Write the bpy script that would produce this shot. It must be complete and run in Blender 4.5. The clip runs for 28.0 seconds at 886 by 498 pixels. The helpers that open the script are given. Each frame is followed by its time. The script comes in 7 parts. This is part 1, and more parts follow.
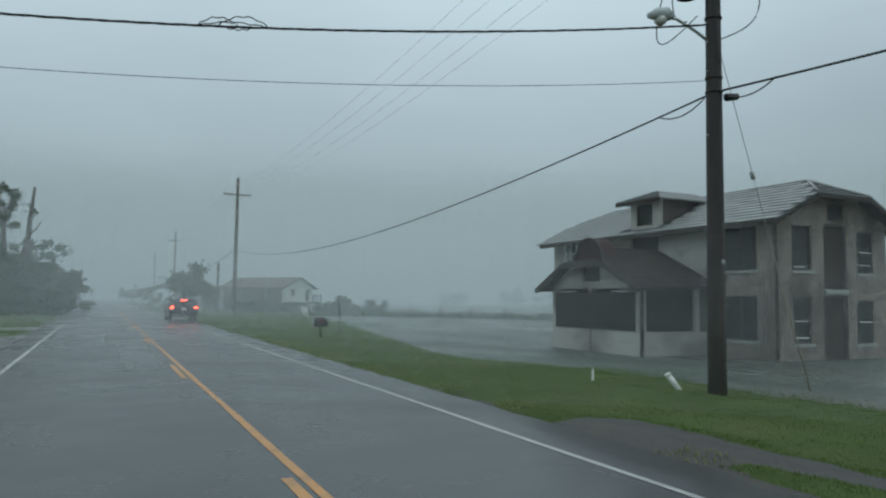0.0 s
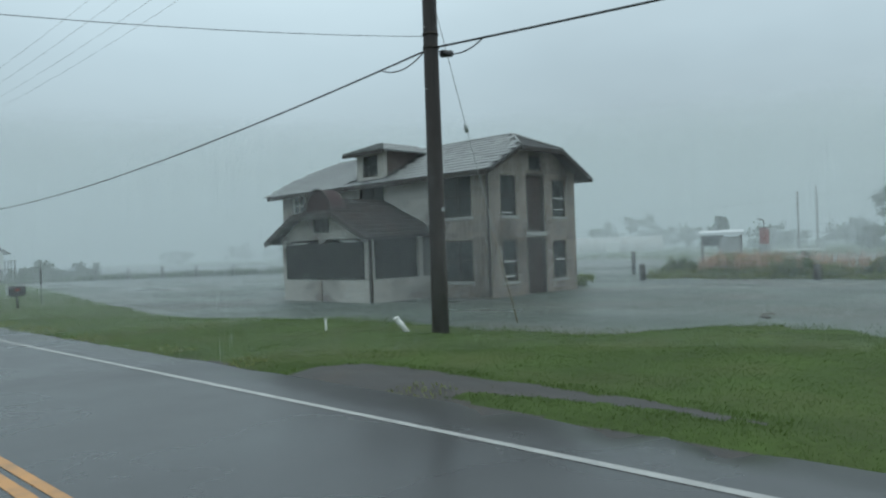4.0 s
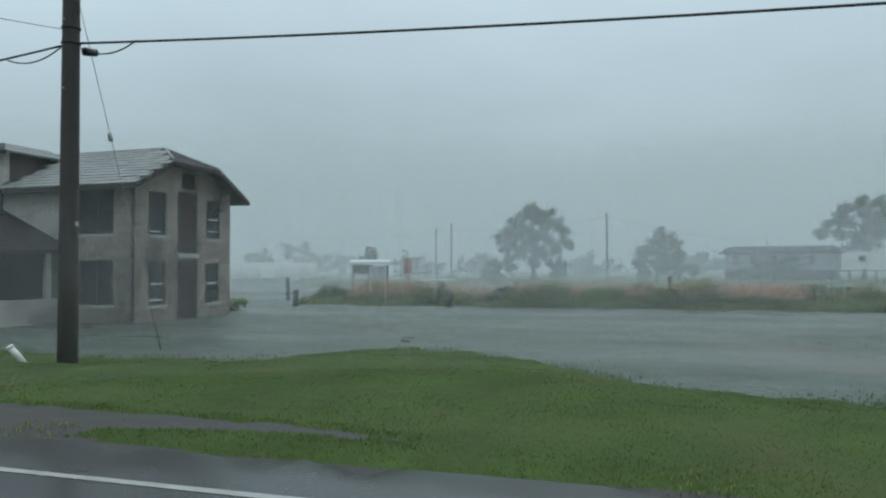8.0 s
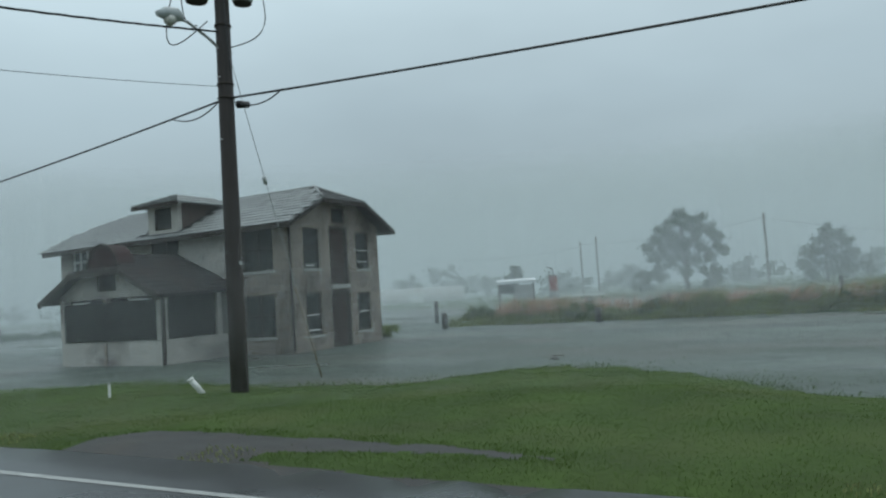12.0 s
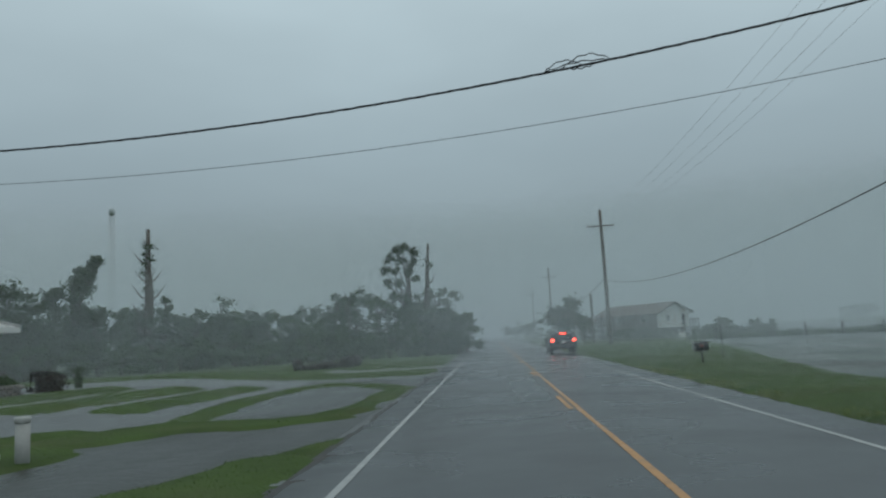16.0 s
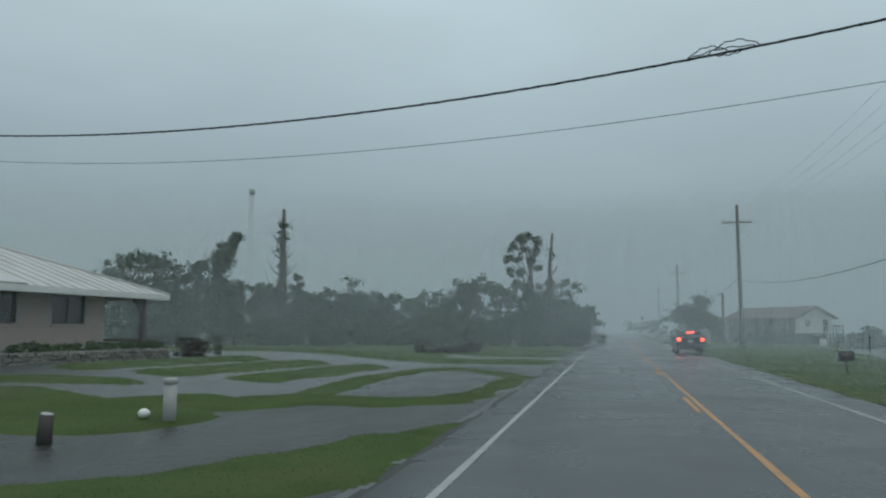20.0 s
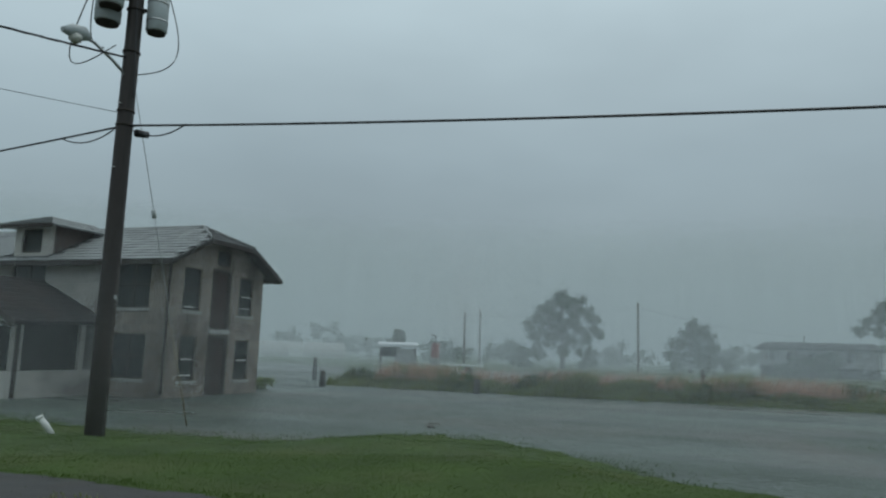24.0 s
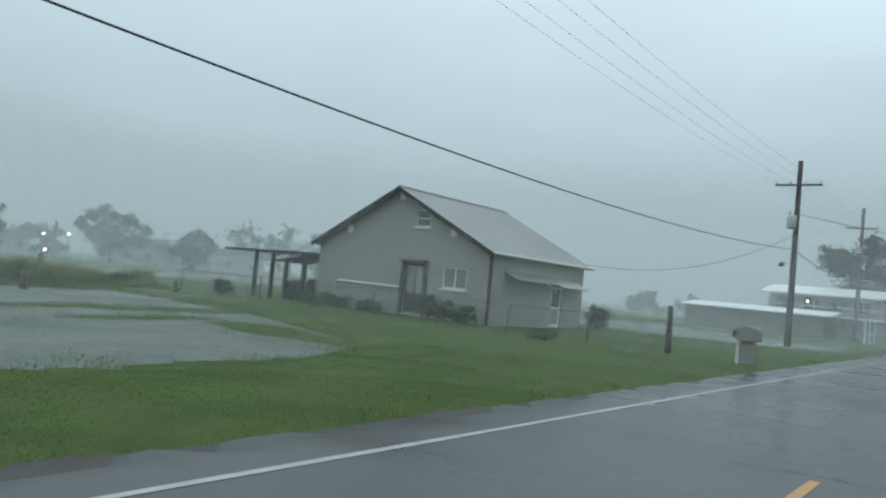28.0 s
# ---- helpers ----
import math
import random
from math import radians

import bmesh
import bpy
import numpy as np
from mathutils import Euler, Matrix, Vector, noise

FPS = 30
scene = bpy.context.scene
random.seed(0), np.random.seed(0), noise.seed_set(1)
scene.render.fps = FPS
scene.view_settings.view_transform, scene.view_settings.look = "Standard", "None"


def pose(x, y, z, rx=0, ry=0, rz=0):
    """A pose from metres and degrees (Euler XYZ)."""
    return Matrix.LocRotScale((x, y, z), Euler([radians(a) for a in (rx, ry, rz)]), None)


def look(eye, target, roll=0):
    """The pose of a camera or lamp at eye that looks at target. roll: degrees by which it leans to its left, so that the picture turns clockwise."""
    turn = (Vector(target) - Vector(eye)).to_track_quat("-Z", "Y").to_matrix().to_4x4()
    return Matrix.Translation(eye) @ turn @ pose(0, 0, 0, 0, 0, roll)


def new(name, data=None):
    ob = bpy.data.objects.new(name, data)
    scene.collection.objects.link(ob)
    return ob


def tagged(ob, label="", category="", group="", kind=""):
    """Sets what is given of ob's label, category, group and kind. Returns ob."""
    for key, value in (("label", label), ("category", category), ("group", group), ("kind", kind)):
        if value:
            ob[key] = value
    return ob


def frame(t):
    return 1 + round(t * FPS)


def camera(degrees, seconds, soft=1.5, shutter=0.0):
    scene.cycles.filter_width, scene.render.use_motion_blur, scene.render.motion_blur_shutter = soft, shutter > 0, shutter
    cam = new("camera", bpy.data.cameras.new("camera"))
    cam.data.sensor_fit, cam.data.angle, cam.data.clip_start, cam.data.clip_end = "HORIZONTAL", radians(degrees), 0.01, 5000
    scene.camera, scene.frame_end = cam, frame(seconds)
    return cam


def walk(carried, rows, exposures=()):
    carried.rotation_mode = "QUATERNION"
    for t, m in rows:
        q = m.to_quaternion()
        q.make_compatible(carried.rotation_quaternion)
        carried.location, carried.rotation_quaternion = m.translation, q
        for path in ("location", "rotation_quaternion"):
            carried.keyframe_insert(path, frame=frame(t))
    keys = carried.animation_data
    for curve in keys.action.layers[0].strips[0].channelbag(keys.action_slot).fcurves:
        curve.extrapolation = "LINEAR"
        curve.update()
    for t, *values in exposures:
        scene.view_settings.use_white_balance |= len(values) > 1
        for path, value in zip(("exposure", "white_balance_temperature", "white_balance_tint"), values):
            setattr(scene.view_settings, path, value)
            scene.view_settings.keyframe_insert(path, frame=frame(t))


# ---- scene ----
cam = camera(62.52, 28.0, soft=2.2)
PATH = [
    (0, (0.005, 0.028, 1.638), (4.227, 9.067, 2.337), 0.81),
    (0.5, (0.003, 0.033, 1.647), (4.181, 9.044, 2.811), 2.02),
    (1, (0.003, 0.033, 1.647), (4.390, 8.949, 2.765), 0.93),
    (1.5, (-0.002, 0.021, 1.625), (4.809, 8.730, 2.623), 0.34),
    (2, (-0.009, 0.022, 1.633), (5.238, 8.480, 2.597), 0.75),
    (2.5, (-0.012, 0.027, 1.637), (5.214, 8.515, 2.437), -0.88),
    (4.5, (-0.001, 0.031, 1.631), (8.191, 5.763, 1.414), -1.09),
    (5, (0.008, 0.054, 1.612), (9.051, 4.322, 1.529), -0.55),
    (5.5, (0.028, 0.038, 1.604), (9.336, 3.693, 1.588), -0.35),
    (6, (0.039, 0.018, 1.607), (9.449, 3.398, 1.803), -0.12),
    (6.5, (0.026, 0.016, 1.608), (9.591, 2.923, 1.857), -0.41),
    (7, (0.026, 0.017, 1.611), (9.636, 2.758, 1.974), -0.63),
    (7.5, (0.046, 0.003, 1.615), (9.711, 2.561, 1.822), -0.54),
    (8, (0.058, -0.002, 1.618), (9.593, 2.999, 1.883), -0.14),
    (8.5, (0.025, 0.026, 1.621), (9.682, 2.591, 2.009), 0.30),
    (9, (0.021, 0.037, 1.643), (9.926, 1.186, 2.392), 0.68),
    (9.5, (0.023, -0.002, 1.642), (9.986, -0.638, 2.223), 0.94),
    (10, (0.003, -0.017, 1.638), (9.827, -1.758, 2.320), 0.57),
    (10.5, (0.003, -0.012, 1.634), (9.689, -2.468, 2.012), 0.38),
    (11, (0.008, 0.003, 1.623), (9.818, -1.916, 1.926), 0.25),
    (11.5, (0.020, -0.009, 1.616), (9.828, 1.899, 2.033), -2.20),
    (12, (0.050, -0.047, 1.610), (8.807, 4.745, 2.204), -3.71),
    (12.5, (0.032, -0.030, 1.630), (7.314, 6.758, 2.576), -2.82),
    (13, (0.031, -0.033, 1.652), (6.257, 7.753, 2.429), -2.92),
    (13.5, (0.028, -0.020, 1.637), (4.547, 8.840, 2.677), -1.87),
    (15.5, (0.033, -0.015, 1.636), (0.299, 9.901, 2.900), -2.31),
    (16, (0.023, 0.012, 1.643), (-0.542, 9.925, 2.832), -3.36),
    (16.5, (-0.023, -0.001, 1.652), (-0.912, 9.856, 3.080), -2.75),
    (17, (-0.046, -0.003, 1.654), (-1.166, 9.827, 3.113), -0.21),
    (17.5, (-0.023, 0.022, 1.642), (-0.901, 9.917, 2.790), 1.34),
    (18, (-0.011, 0.045, 1.637), (-0.687, 9.960, 2.741), 1.46),
    (18.5, (-0.028, 0.032, 1.623), (-1.292, 9.908, 2.556), 0.82),
    (19, (-0.022, 0.032, 1.632), (-1.641, 9.842, 2.708), 1.40),
    (19.5, (-0.031, 0.036, 1.638), (-2.061, 9.768, 2.724), 1.03),
    (20, (-0.056, 0.036, 1.648), (-2.285, 9.725, 2.719), 0.21),
    (20.5, (-0.067, 0.014, 1.651), (-2.131, 9.713, 2.944), -0.32),
    (21, (-0.015, -0.004, 1.632), (0.564, 9.864, 3.147), 0.51),
    (21.5, (0.002, -0.006, 1.615), (2.295, 9.622, 3.042), 1.31),
    (23.5, (-0.011, 0.004, 1.625), (8.059, 5.668, 3.295), 3.87),
    (24, (-0.023, -0.001, 1.625), (9.287, 3.368, 3.030), 1.90),
    (24.5, (-0.026, 0.002, 1.612), (9.853, 1.303, 2.461), 1.26),
    (25, (-0.021, -0.006, 1.600), (9.937, 0.119, 2.501), 1.82),
    (25.5, (-0.018, -0.015, 1.594), (9.600, -2.573, 2.569), -0.22),
    (26, (-0.010, -0.008, 1.613), (6.888, -7.246, 1.779), 0.72),
    (26.5, (-0.015, 0.001, 1.626), (4.646, -8.844, 1.420), 1.78),
    (27, (0.011, 0.000, 1.632), (5.542, -8.315, 1.116), 4.95),
    (27.5, (0.022, 0.002, 1.632), (6.394, -7.705, 1.549), 4.08),
    (28, (0.011, 0.002, 1.622), (6.207, -7.833, 2.091), 5.54),
]


EXPOSE = [(0, 0.05), (1, -0.08), (2, 0.02), (2.5, 0.0), (4.5, 0.6), (5, 0.7), (6, 0.48), (7, 0.33), (8, 0.33), (9.5, 0.15), (11, 0.2), (12, 0.2), (13, 0.25), (13.5, 0.2), (15.5, -0.2), (17, -0.35), (20, -0.14), (20.5, -0.25), (21, -0.42), (21.5, -0.4), (23.5, -0.2), (24.3, -0.15), (25, 0.1), (25.5, 0.15), (26, 0.17), (26.5, 0.45), (27, 0.58), (28, 0.44)]
walk(cam, [(t, look(eye, target, roll)) for t, eye, target, roll in PATH], exposures=EXPOSE)

# ---- light: an overcast storm sky ----
world = bpy.data.worlds.new("storm_sky")
scene.world = world
world.use_nodes = True
wn, wl = world.node_tree.nodes, world.node_tree.links
wn.clear()
w_out = wn.new("ShaderNodeOutputWorld")
w_sky = wn.new("ShaderNodeTexSky")
w_sky.sky_type, w_sky.sun_disc = "NISHITA", False
w_sky.sun_elevation, w_sky.sun_rotation, w_sky.dust_density = radians(76), radians(110), 4.0
w_b1, w_b2, w_add = wn.new("ShaderNodeBackground"), wn.new("ShaderNodeBackground"), wn.new("ShaderNodeAddShader")
w_b1.inputs[1].default_value = 0.012
w_tc, w_map, w_no, w_mul = wn.new("ShaderNodeTexCoord"), wn.new("ShaderNodeMapping"), wn.new("ShaderNodeTexNoise"), wn.new("ShaderNodeMix")
w_sep, w_ramp, w_mr = wn.new("ShaderNodeSeparateXYZ"), wn.new("ShaderNodeValToRGB"), wn.new("ShaderNodeMapRange")
w_map.inputs["Scale"].default_value = (1.0, 1.0, 2.5)
w_no.inputs["Scale"].default_value, w_no.inputs["Detail"].default_value = 1.6, 4
ce = w_ramp.color_ramp.elements
ce[0].position, ce[0].color = 0.0, (0.225, 0.288, 0.312, 1)
ce[1].position, ce[1].color = 1.0, (0.72, 0.89, 0.95, 1)
for p_, c_ in ((0.1, (0.235, 0.303, 0.328, 1)), (0.25, (0.335, 0.43, 0.47, 1)), (0.5, (0.56, 0.70, 0.75, 1))):
    e_ = ce.new(p_)
    e_.color = c_
wl.new(w_tc.outputs["Generated"], w_map.inputs[0])
wl.new(w_map.outputs[0], w_no.inputs["Vector"])
wl.new(w_tc.outputs["Generated"], w_sep.inputs[0])
wl.new(w_sep.outputs[2], w_ramp.inputs[0])
w_mr.inputs[1].default_value, w_mr.inputs[2].default_value, w_mr.inputs[3].default_value, w_mr.inputs[4].default_value = 0.3, 0.7, 0.9, 1.1
wl.new(w_no.outputs["Fac"], w_mr.inputs[0])
w_mul.data_type, w_mul.blend_type = "RGBA", "MULTIPLY"
w_mul.inputs[0].default_value = 1.0
wl.new(w_ramp.outputs[0], w_mul.inputs[6])
wl.new(w_mr.outputs[0], w_mul.inputs[7])
wl.new(w_mul.outputs[2], w_b2.inputs[0])
w_b2.inputs[1].default_value = 1.0
wl.new(w_sky.outputs[0], w_b1.inputs[0])
wl.new(w_b1.outputs[0], w_add.inputs[0])
wl.new(w_b2.outputs[0], w_add.inputs[1])
wl.new(w_add.outputs[0], w_out.inputs[0])
sun = new("sun", bpy.data.lights.new("sun", "SUN"))
sun.data.energy, sun.data.angle, sun.data.color = 0.5, radians(40), (1.0, 0.97, 0.93)
sun.matrix_world = look((0, 0, 40), (-9, 3, 0))


# ---- materials ----
def mat(name, base, rough=0.7, vary=0.25, scale=6.0, fine=60.0, bump=0.15, metal=0.0, spec=0.5, stain=None, stain_scale=0.8, stain_amount=0.5, stretch=(1, 1, 1), dist=0.02, per_object=0.0, rough_vary=0.1, world=False):
    """A surface with variation at two scales, optional stains and fine relief, in metres."""
    m = bpy.data.materials.new(name)
    m.use_nodes = True
    n, l = m.node_tree.nodes, m.node_tree.links
    b = n["Principled BSDF"]
    b.inputs["Metallic"].default_value = metal
    b.inputs["Specular IOR Level"].default_value = spec
    tc, mp = n.new("ShaderNodeTexCoord"), n.new("ShaderNodeMapping")
    mp.inputs["Scale"].default_value = stretch
    l.new(n.new("ShaderNodeNewGeometry").outputs["Position"] if world else tc.outputs["Object"], mp.inputs[0])
    big, small = n.new("ShaderNodeTexNoise"), n.new("ShaderNodeTexNoise")
    for node, s in ((big, scale), (small, fine)):
        node.inputs["Scale"].default_value, node.inputs["Detail"].default_value = s, 5
        l.new(mp.outputs[0], node.inputs["Vector"])
    ramp = n.new("ShaderNodeValToRGB")
    lo = tuple(c * (1 - vary) for c in base) + (1,)
    hi = tuple(min(1, c * (1 + vary)) for c in base) + (1,)
    ramp.color_ramp.elements[0].position, ramp.color_ramp.elements[1].position = 0.3, 0.7
    ramp.color_ramp.elements[0].color, ramp.color_ramp.elements[1].color = lo, hi
    mixf = n.new("ShaderNodeMix")
    mixf.inputs[0].default_value = 0.4
    l.new(big.outputs["Fac"], mixf.inputs[2])
    l.new(small.outputs["Fac"], mixf.inputs[3])
    l.new(mixf.outputs[0], ramp.inputs[0])
    col = ramp.outputs[0]
    if stain:
        st, sr, mx = n.new("ShaderNodeTexNoise"), n.new("ShaderNodeValToRGB"), n.new("ShaderNodeMix")
        mx.data_type = "RGBA"
        st.inputs["Scale"].default_value, st.inputs["Detail"].default_value = stain_scale, 7
        l.new(mp.outputs[0], st.inputs["Vector"])
        sr.color_ramp.elements[0].position, sr.color_ramp.elements[1].position = 0.48, 0.68
        sr.color_ramp.elements[1].color = (stain_amount,) * 3 + (1,)
        l.new(st.outputs["Fac"], sr.inputs[0])
        l.new(sr.outputs[0], mx.inputs[0])
        l.new(col, mx.inputs[6])
        mx.inputs[7].default_value = (*stain, 1)
        col = mx.outputs[2]
    if per_object:
        oi, hv, mr = n.new("ShaderNodeObjectInfo"), n.new("ShaderNodeHueSaturation"), n.new("ShaderNodeMapRange")
        mr.inputs[3].default_value, mr.inputs[4].default_value = 1 - per_object, 1 + per_object
        l.new(oi.outputs["Random"], mr.inputs[0])
        l.new(mr.outputs[0], hv.inputs["Value"])
        l.new(col, hv.inputs["Color"])
        col = hv.outputs[0]
    l.new(col, b.inputs["Base Color"])
    rr = n.new("ShaderNodeMapRange")
    rr.inputs[3].default_value, rr.inputs[4].default_value = max(0.02, rough - rough_vary), min(1, rough + rough_vary)
    l.new(big.outputs["Fac"], rr.inputs[0])
    l.new(rr.outputs[0], b.inputs["Roughness"])
    if bump:
        bp = n.new("ShaderNodeBump")
        bp.inputs["Strength"].default_value, bp.inputs["Distance"].default_value = bump, dist
        l.new(mixf.outputs[0], bp.inputs["Height"])
        l.new(bp.outputs[0], b.inputs["Normal"])
    return m


def leaf_mat(name, base, vary=0.35):
    """Foliage: each leaf its own shade, a little light through it."""
    m = bpy.data.materials.new(name)
    m.use_nodes = True
    n, l = m.node_tree.nodes, m.node_tree.links
    b, out = n["Principled BSDF"], n["Material Output"]
    g, ramp = n.new("ShaderNodeNewGeometry"), n.new("ShaderNodeValToRGB")
    ramp.color_ramp.elements[0].color = tuple(c * (1 - vary) for c in base) + (1,)
    ramp.color_ramp.elements[1].color = tuple(c * (1 + vary) for c in base) + (1,)
    l.new(g.outputs["Random Per Island"], ramp.inputs[0])
    l.new(ramp.outputs[0], b.inputs["Base Color"])
    b.inputs["Roughness"].default_value = 0.65
    b.inputs["Specular IOR Level"].default_value = 0.15
    tr, mx = n.new("ShaderNodeBsdfTranslucent"), n.new("ShaderNodeMixShader")
    l.new(ramp.outputs[0], tr.inputs[0])
    mx.inputs[0].default_value = 0.4
    l.new(b.outputs[0], mx.inputs[1])
    l.new(tr.outputs[0], mx.inputs[2])
    l.new(mx.outputs[0], out.inputs[0])
    return m


def water_mat(name, base, rough, scale, strength, silt=None):
    m = mat(name, base, rough, vary=0.3, scale=0.35, fine=2.5, bump=0, rough_vary=0.14, stain=silt, stain_scale=0.18, stain_amount=0.8)
    n, l = m.node_tree.nodes, m.node_tree.links
    b = n["Principled BSDF"]
    tc, a, c, add, bp = n.new("ShaderNodeTexCoord"), n.new("ShaderNodeTexNoise"), n.new("ShaderNodeTexNoise"), n.new("ShaderNodeMath"), n.new("ShaderNodeBump")
    a.inputs["Scale"].default_value, c.inputs["Scale"].default_value = scale, scale * 5
    a.inputs["Detail"].default_value = 4
    l.new(tc.outputs["Object"], a.inputs["Vector"])
    l.new(tc.outputs["Object"], c.inputs["Vector"])
    l.new(a.outputs["Fac"], add.inputs[0])
    l.new(c.outputs["Fac"], add.inputs[1])
    l.new(add.outputs[0], bp.inputs["Height"])
    bp.inputs["Strength"].default_value, bp.inputs["Distance"].default_value = strength, 0.07
    l.new(bp.outputs[0], b.inputs["Normal"])
    b.inputs["Specular IOR Level"].default_value = 0.3
    # long streaks where the wind roughens the surface
    mp, sn, sr = n.new("ShaderNodeMapping"), n.new("ShaderNodeTexNoise"), n.new("ShaderNodeMapRange")
    mp.inputs["Rotation"].default_value, mp.inputs["Scale"].default_value = (0, 0, 0.5), (0.2, 0.08, 1)
    sn.inputs["Scale"].default_value, sn.inputs["Detail"].default_value = 1.0, 6
    sr.inputs[1].default_value, sr.inputs[2].default_value = 0.36, 0.64
    sr.inputs[3].default_value, sr.inputs[4].default_value = max(0.08, rough - 0.15), min(0.8, rough + 0.14)
    l.new(tc.outputs["Object"], mp.inputs[0])
    l.new(mp.outputs[0], sn.inputs["Vector"])
    l.new(sn.outputs["Fac"], sr.inputs[0])
    l.new(sr.outputs[0], b.inputs["Roughness"])
    return m


def glow_mat(name, color, strength):
    m = bpy.data.materials.new(name)
    m.use_nodes = True
    b = m.node_tree.nodes["Principled BSDF"]
    b.inputs["Base Color"].default_value = (*color, 1)
    b.inputs["Emission Color"].default_value, b.inputs["Emission Strength"].default_value = (*color, 1), strength
    return m


def glass_mat(name, base, rough=0.08):
    """A dark old pane: glossy, with some dirt."""
    return mat(name, base, rough, vary=0.5, scale=2.0, fine=15.0, bump=0.02, spec=0.8, rough_vary=0.06)


M_asphalt = mat("wet_asphalt", (0.036, 0.037, 0.038), 0.3, 0.35, 0.3, 70, 0.12, stain=(0.02, 0.021, 0.022), stain_scale=0.22, stain_amount=0.8, dist=0.004, rough_vary=0.2)
M_white_line = mat("white_road_paint", (0.3, 0.305, 0.295), 0.45, 0.2, 3, 40, 0.1, stain=(0.2, 0.2, 0.2), stain_scale=4)
M_yellow_line = mat("yellow_road_paint", (0.42, 0.2, 0.055), 0.4, 0.2, 3, 40, 0.1, stain=(0.17, 0.1, 0.045), stain_scale=4)
M_gravel = mat("wet_gravel", (0.038, 0.037, 0.035), 0.6, 0.4, 3, 50, 0.5, spec=0.3, stain=(0.05, 0.04, 0.03), stain_scale=1.2)
M_soil = mat("wet_grass_soil", (0.048, 0.076, 0.021), 0.85, 0.4, 0.7, 14, 0.3, spec=0.12, stain=(0.074, 0.084, 0.035), stain_scale=0.45, stain_amount=0.6, dist=0.03)
M_mud = mat("flooded_soil", (0.10, 0.10, 0.08), 0.6, 0.3, 0.8, 12, 0.3)
M_drive = mat("wet_driveway_concrete", (0.066, 0.069, 0.067), 0.4, 0.3, 0.5, 30, 0.15, stain=(0.045, 0.046, 0.044), stain_scale=0.6, rough_vary=0.15)
M_water = water_mat("flood_water", (0.058, 0.077, 0.063), 0.42, 1.6, 1.0, (0.092, 0.085, 0.075))
M_puddle = water_mat("puddle_water", (0.042, 0.045, 0.042), 0.36, 3.0, 0.5)
M_blade = leaf_mat("grass_blades", (0.095, 0.15, 0.041), 0.14)
M_reed = leaf_mat("reed_blades", (0.23, 0.25, 0.11), 0.45)
M_reed_tan = leaf_mat("tan_seed_heads", (0.5, 0.33, 0.25), 0.3)
M_leaf = leaf_mat("dark_leaves", (0.055, 0.09, 0.04))
M_leaf2 = leaf_mat("green_leaves", (0.075, 0.12, 0.045))
M_bark = mat("wet_bark", (0.10, 0.085, 0.07), 0.8, 0.35, 5, 40, 0.6, stretch=(1, 1, 0.3))
M_pole = mat("tarred_pole_wood", (0.038, 0.03, 0.027), 0.65, 0.4, 4, 30, 0.5, stretch=(3, 3, 0.15), stain=(0.10, 0.085, 0.07), stain_scale=1.2)
M_pole2 = mat("weathered_pole_wood", (0.12, 0.10, 0.085), 0.75, 0.35, 4, 30, 0.5, stretch=(3, 3, 0.15))
M_black = mat("black_cable", (0.02, 0.021, 0.022), 0.45, 0.3, 8, 60, 0.1)
M_greywire = mat("grey_wire", (0.12, 0.125, 0.13), 0.5, 0.3, 8, 60, 0.1)
M_steel = mat("galvanised_steel", (0.42, 0.43, 0.43), 0.45, 0.2, 6, 40, 0.1, metal=0.7)
M_tank = mat("grey_transformer_paint", (0.42, 0.46, 0.46), 0.45, 0.12, 3, 30, 0.08, stain=(0.25, 0.22, 0.19), stain_scale=2.5, stain_amount=0.4)
M_block = mat("stained_concrete_block", (0.24, 0.203, 0.17), 0.85, 0.36, 1.6, 22, 0.35, stain=(0.06, 0.044, 0.034), stain_scale=0.6, stain_amount=0.95, stretch=(1, 1, 0.55), per_object=0.2, world=True)
M_siding_white = mat("weathered_white_plaster", (0.42, 0.4, 0.36), 0.8, 0.2, 2.5, 30, 0.2, stain=(0.12, 0.092, 0.078), stain_scale=0.6, stain_amount=0.9, stretch=(0.7, 0.7, 1.1), per_object=0.08, world=True)
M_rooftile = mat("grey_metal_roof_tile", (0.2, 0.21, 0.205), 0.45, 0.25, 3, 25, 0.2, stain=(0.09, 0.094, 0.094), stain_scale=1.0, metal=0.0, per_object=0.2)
# dark course colour; shadow under the tile laps is painted with it
M_dark_course = mat("dark_roof_course", (0.05, 0.052, 0.052), 0.7, 0.3, 3, 25, 0.2)
M_oldroof = mat("dark_shingle_porch_roof", (0.018, 0.015, 0.014), 0.92, 0.5, 3, 20, 0.6, spec=0.08, stain=(0.06, 0.044, 0.036), stain_scale=0.7)
M_dark_trim = mat("dark_rotten_trim", (0.05, 0.042, 0.036), 0.75, 0.4, 5, 40, 0.3, spec=0.22)
M_door = mat("rotten_red_brown_door", (0.045, 0.028, 0.023), 0.85, 0.4, 3, 30, 0.3, spec=0.1, stretch=(2, 2, 0.4))
M_rust = mat("dark_red_rusted_metal", (0.042, 0.02, 0.02), 0.75, 0.45, 4, 30, 0.3, spec=0.15, stain=(0.03, 0.02, 0.019), stain_scale=1.5)
M_glass = glass_mat("dark_window_glass", (0.014, 0.016, 0.017))
# abandoned house panes: darkness of the open rooms put into the colour
M_dark_pane = mat("dark_room_pane", (0.018, 0.022, 0.02), 0.5, 0.5, 2, 15, 0.05, spec=0.18)
# near-black colour standing for the lack of light indoors
M_inside = mat("unlit_interior", (0.014, 0.013, 0.012), 0.9, 0.3, 2, 12, 0.1, spec=0.1)
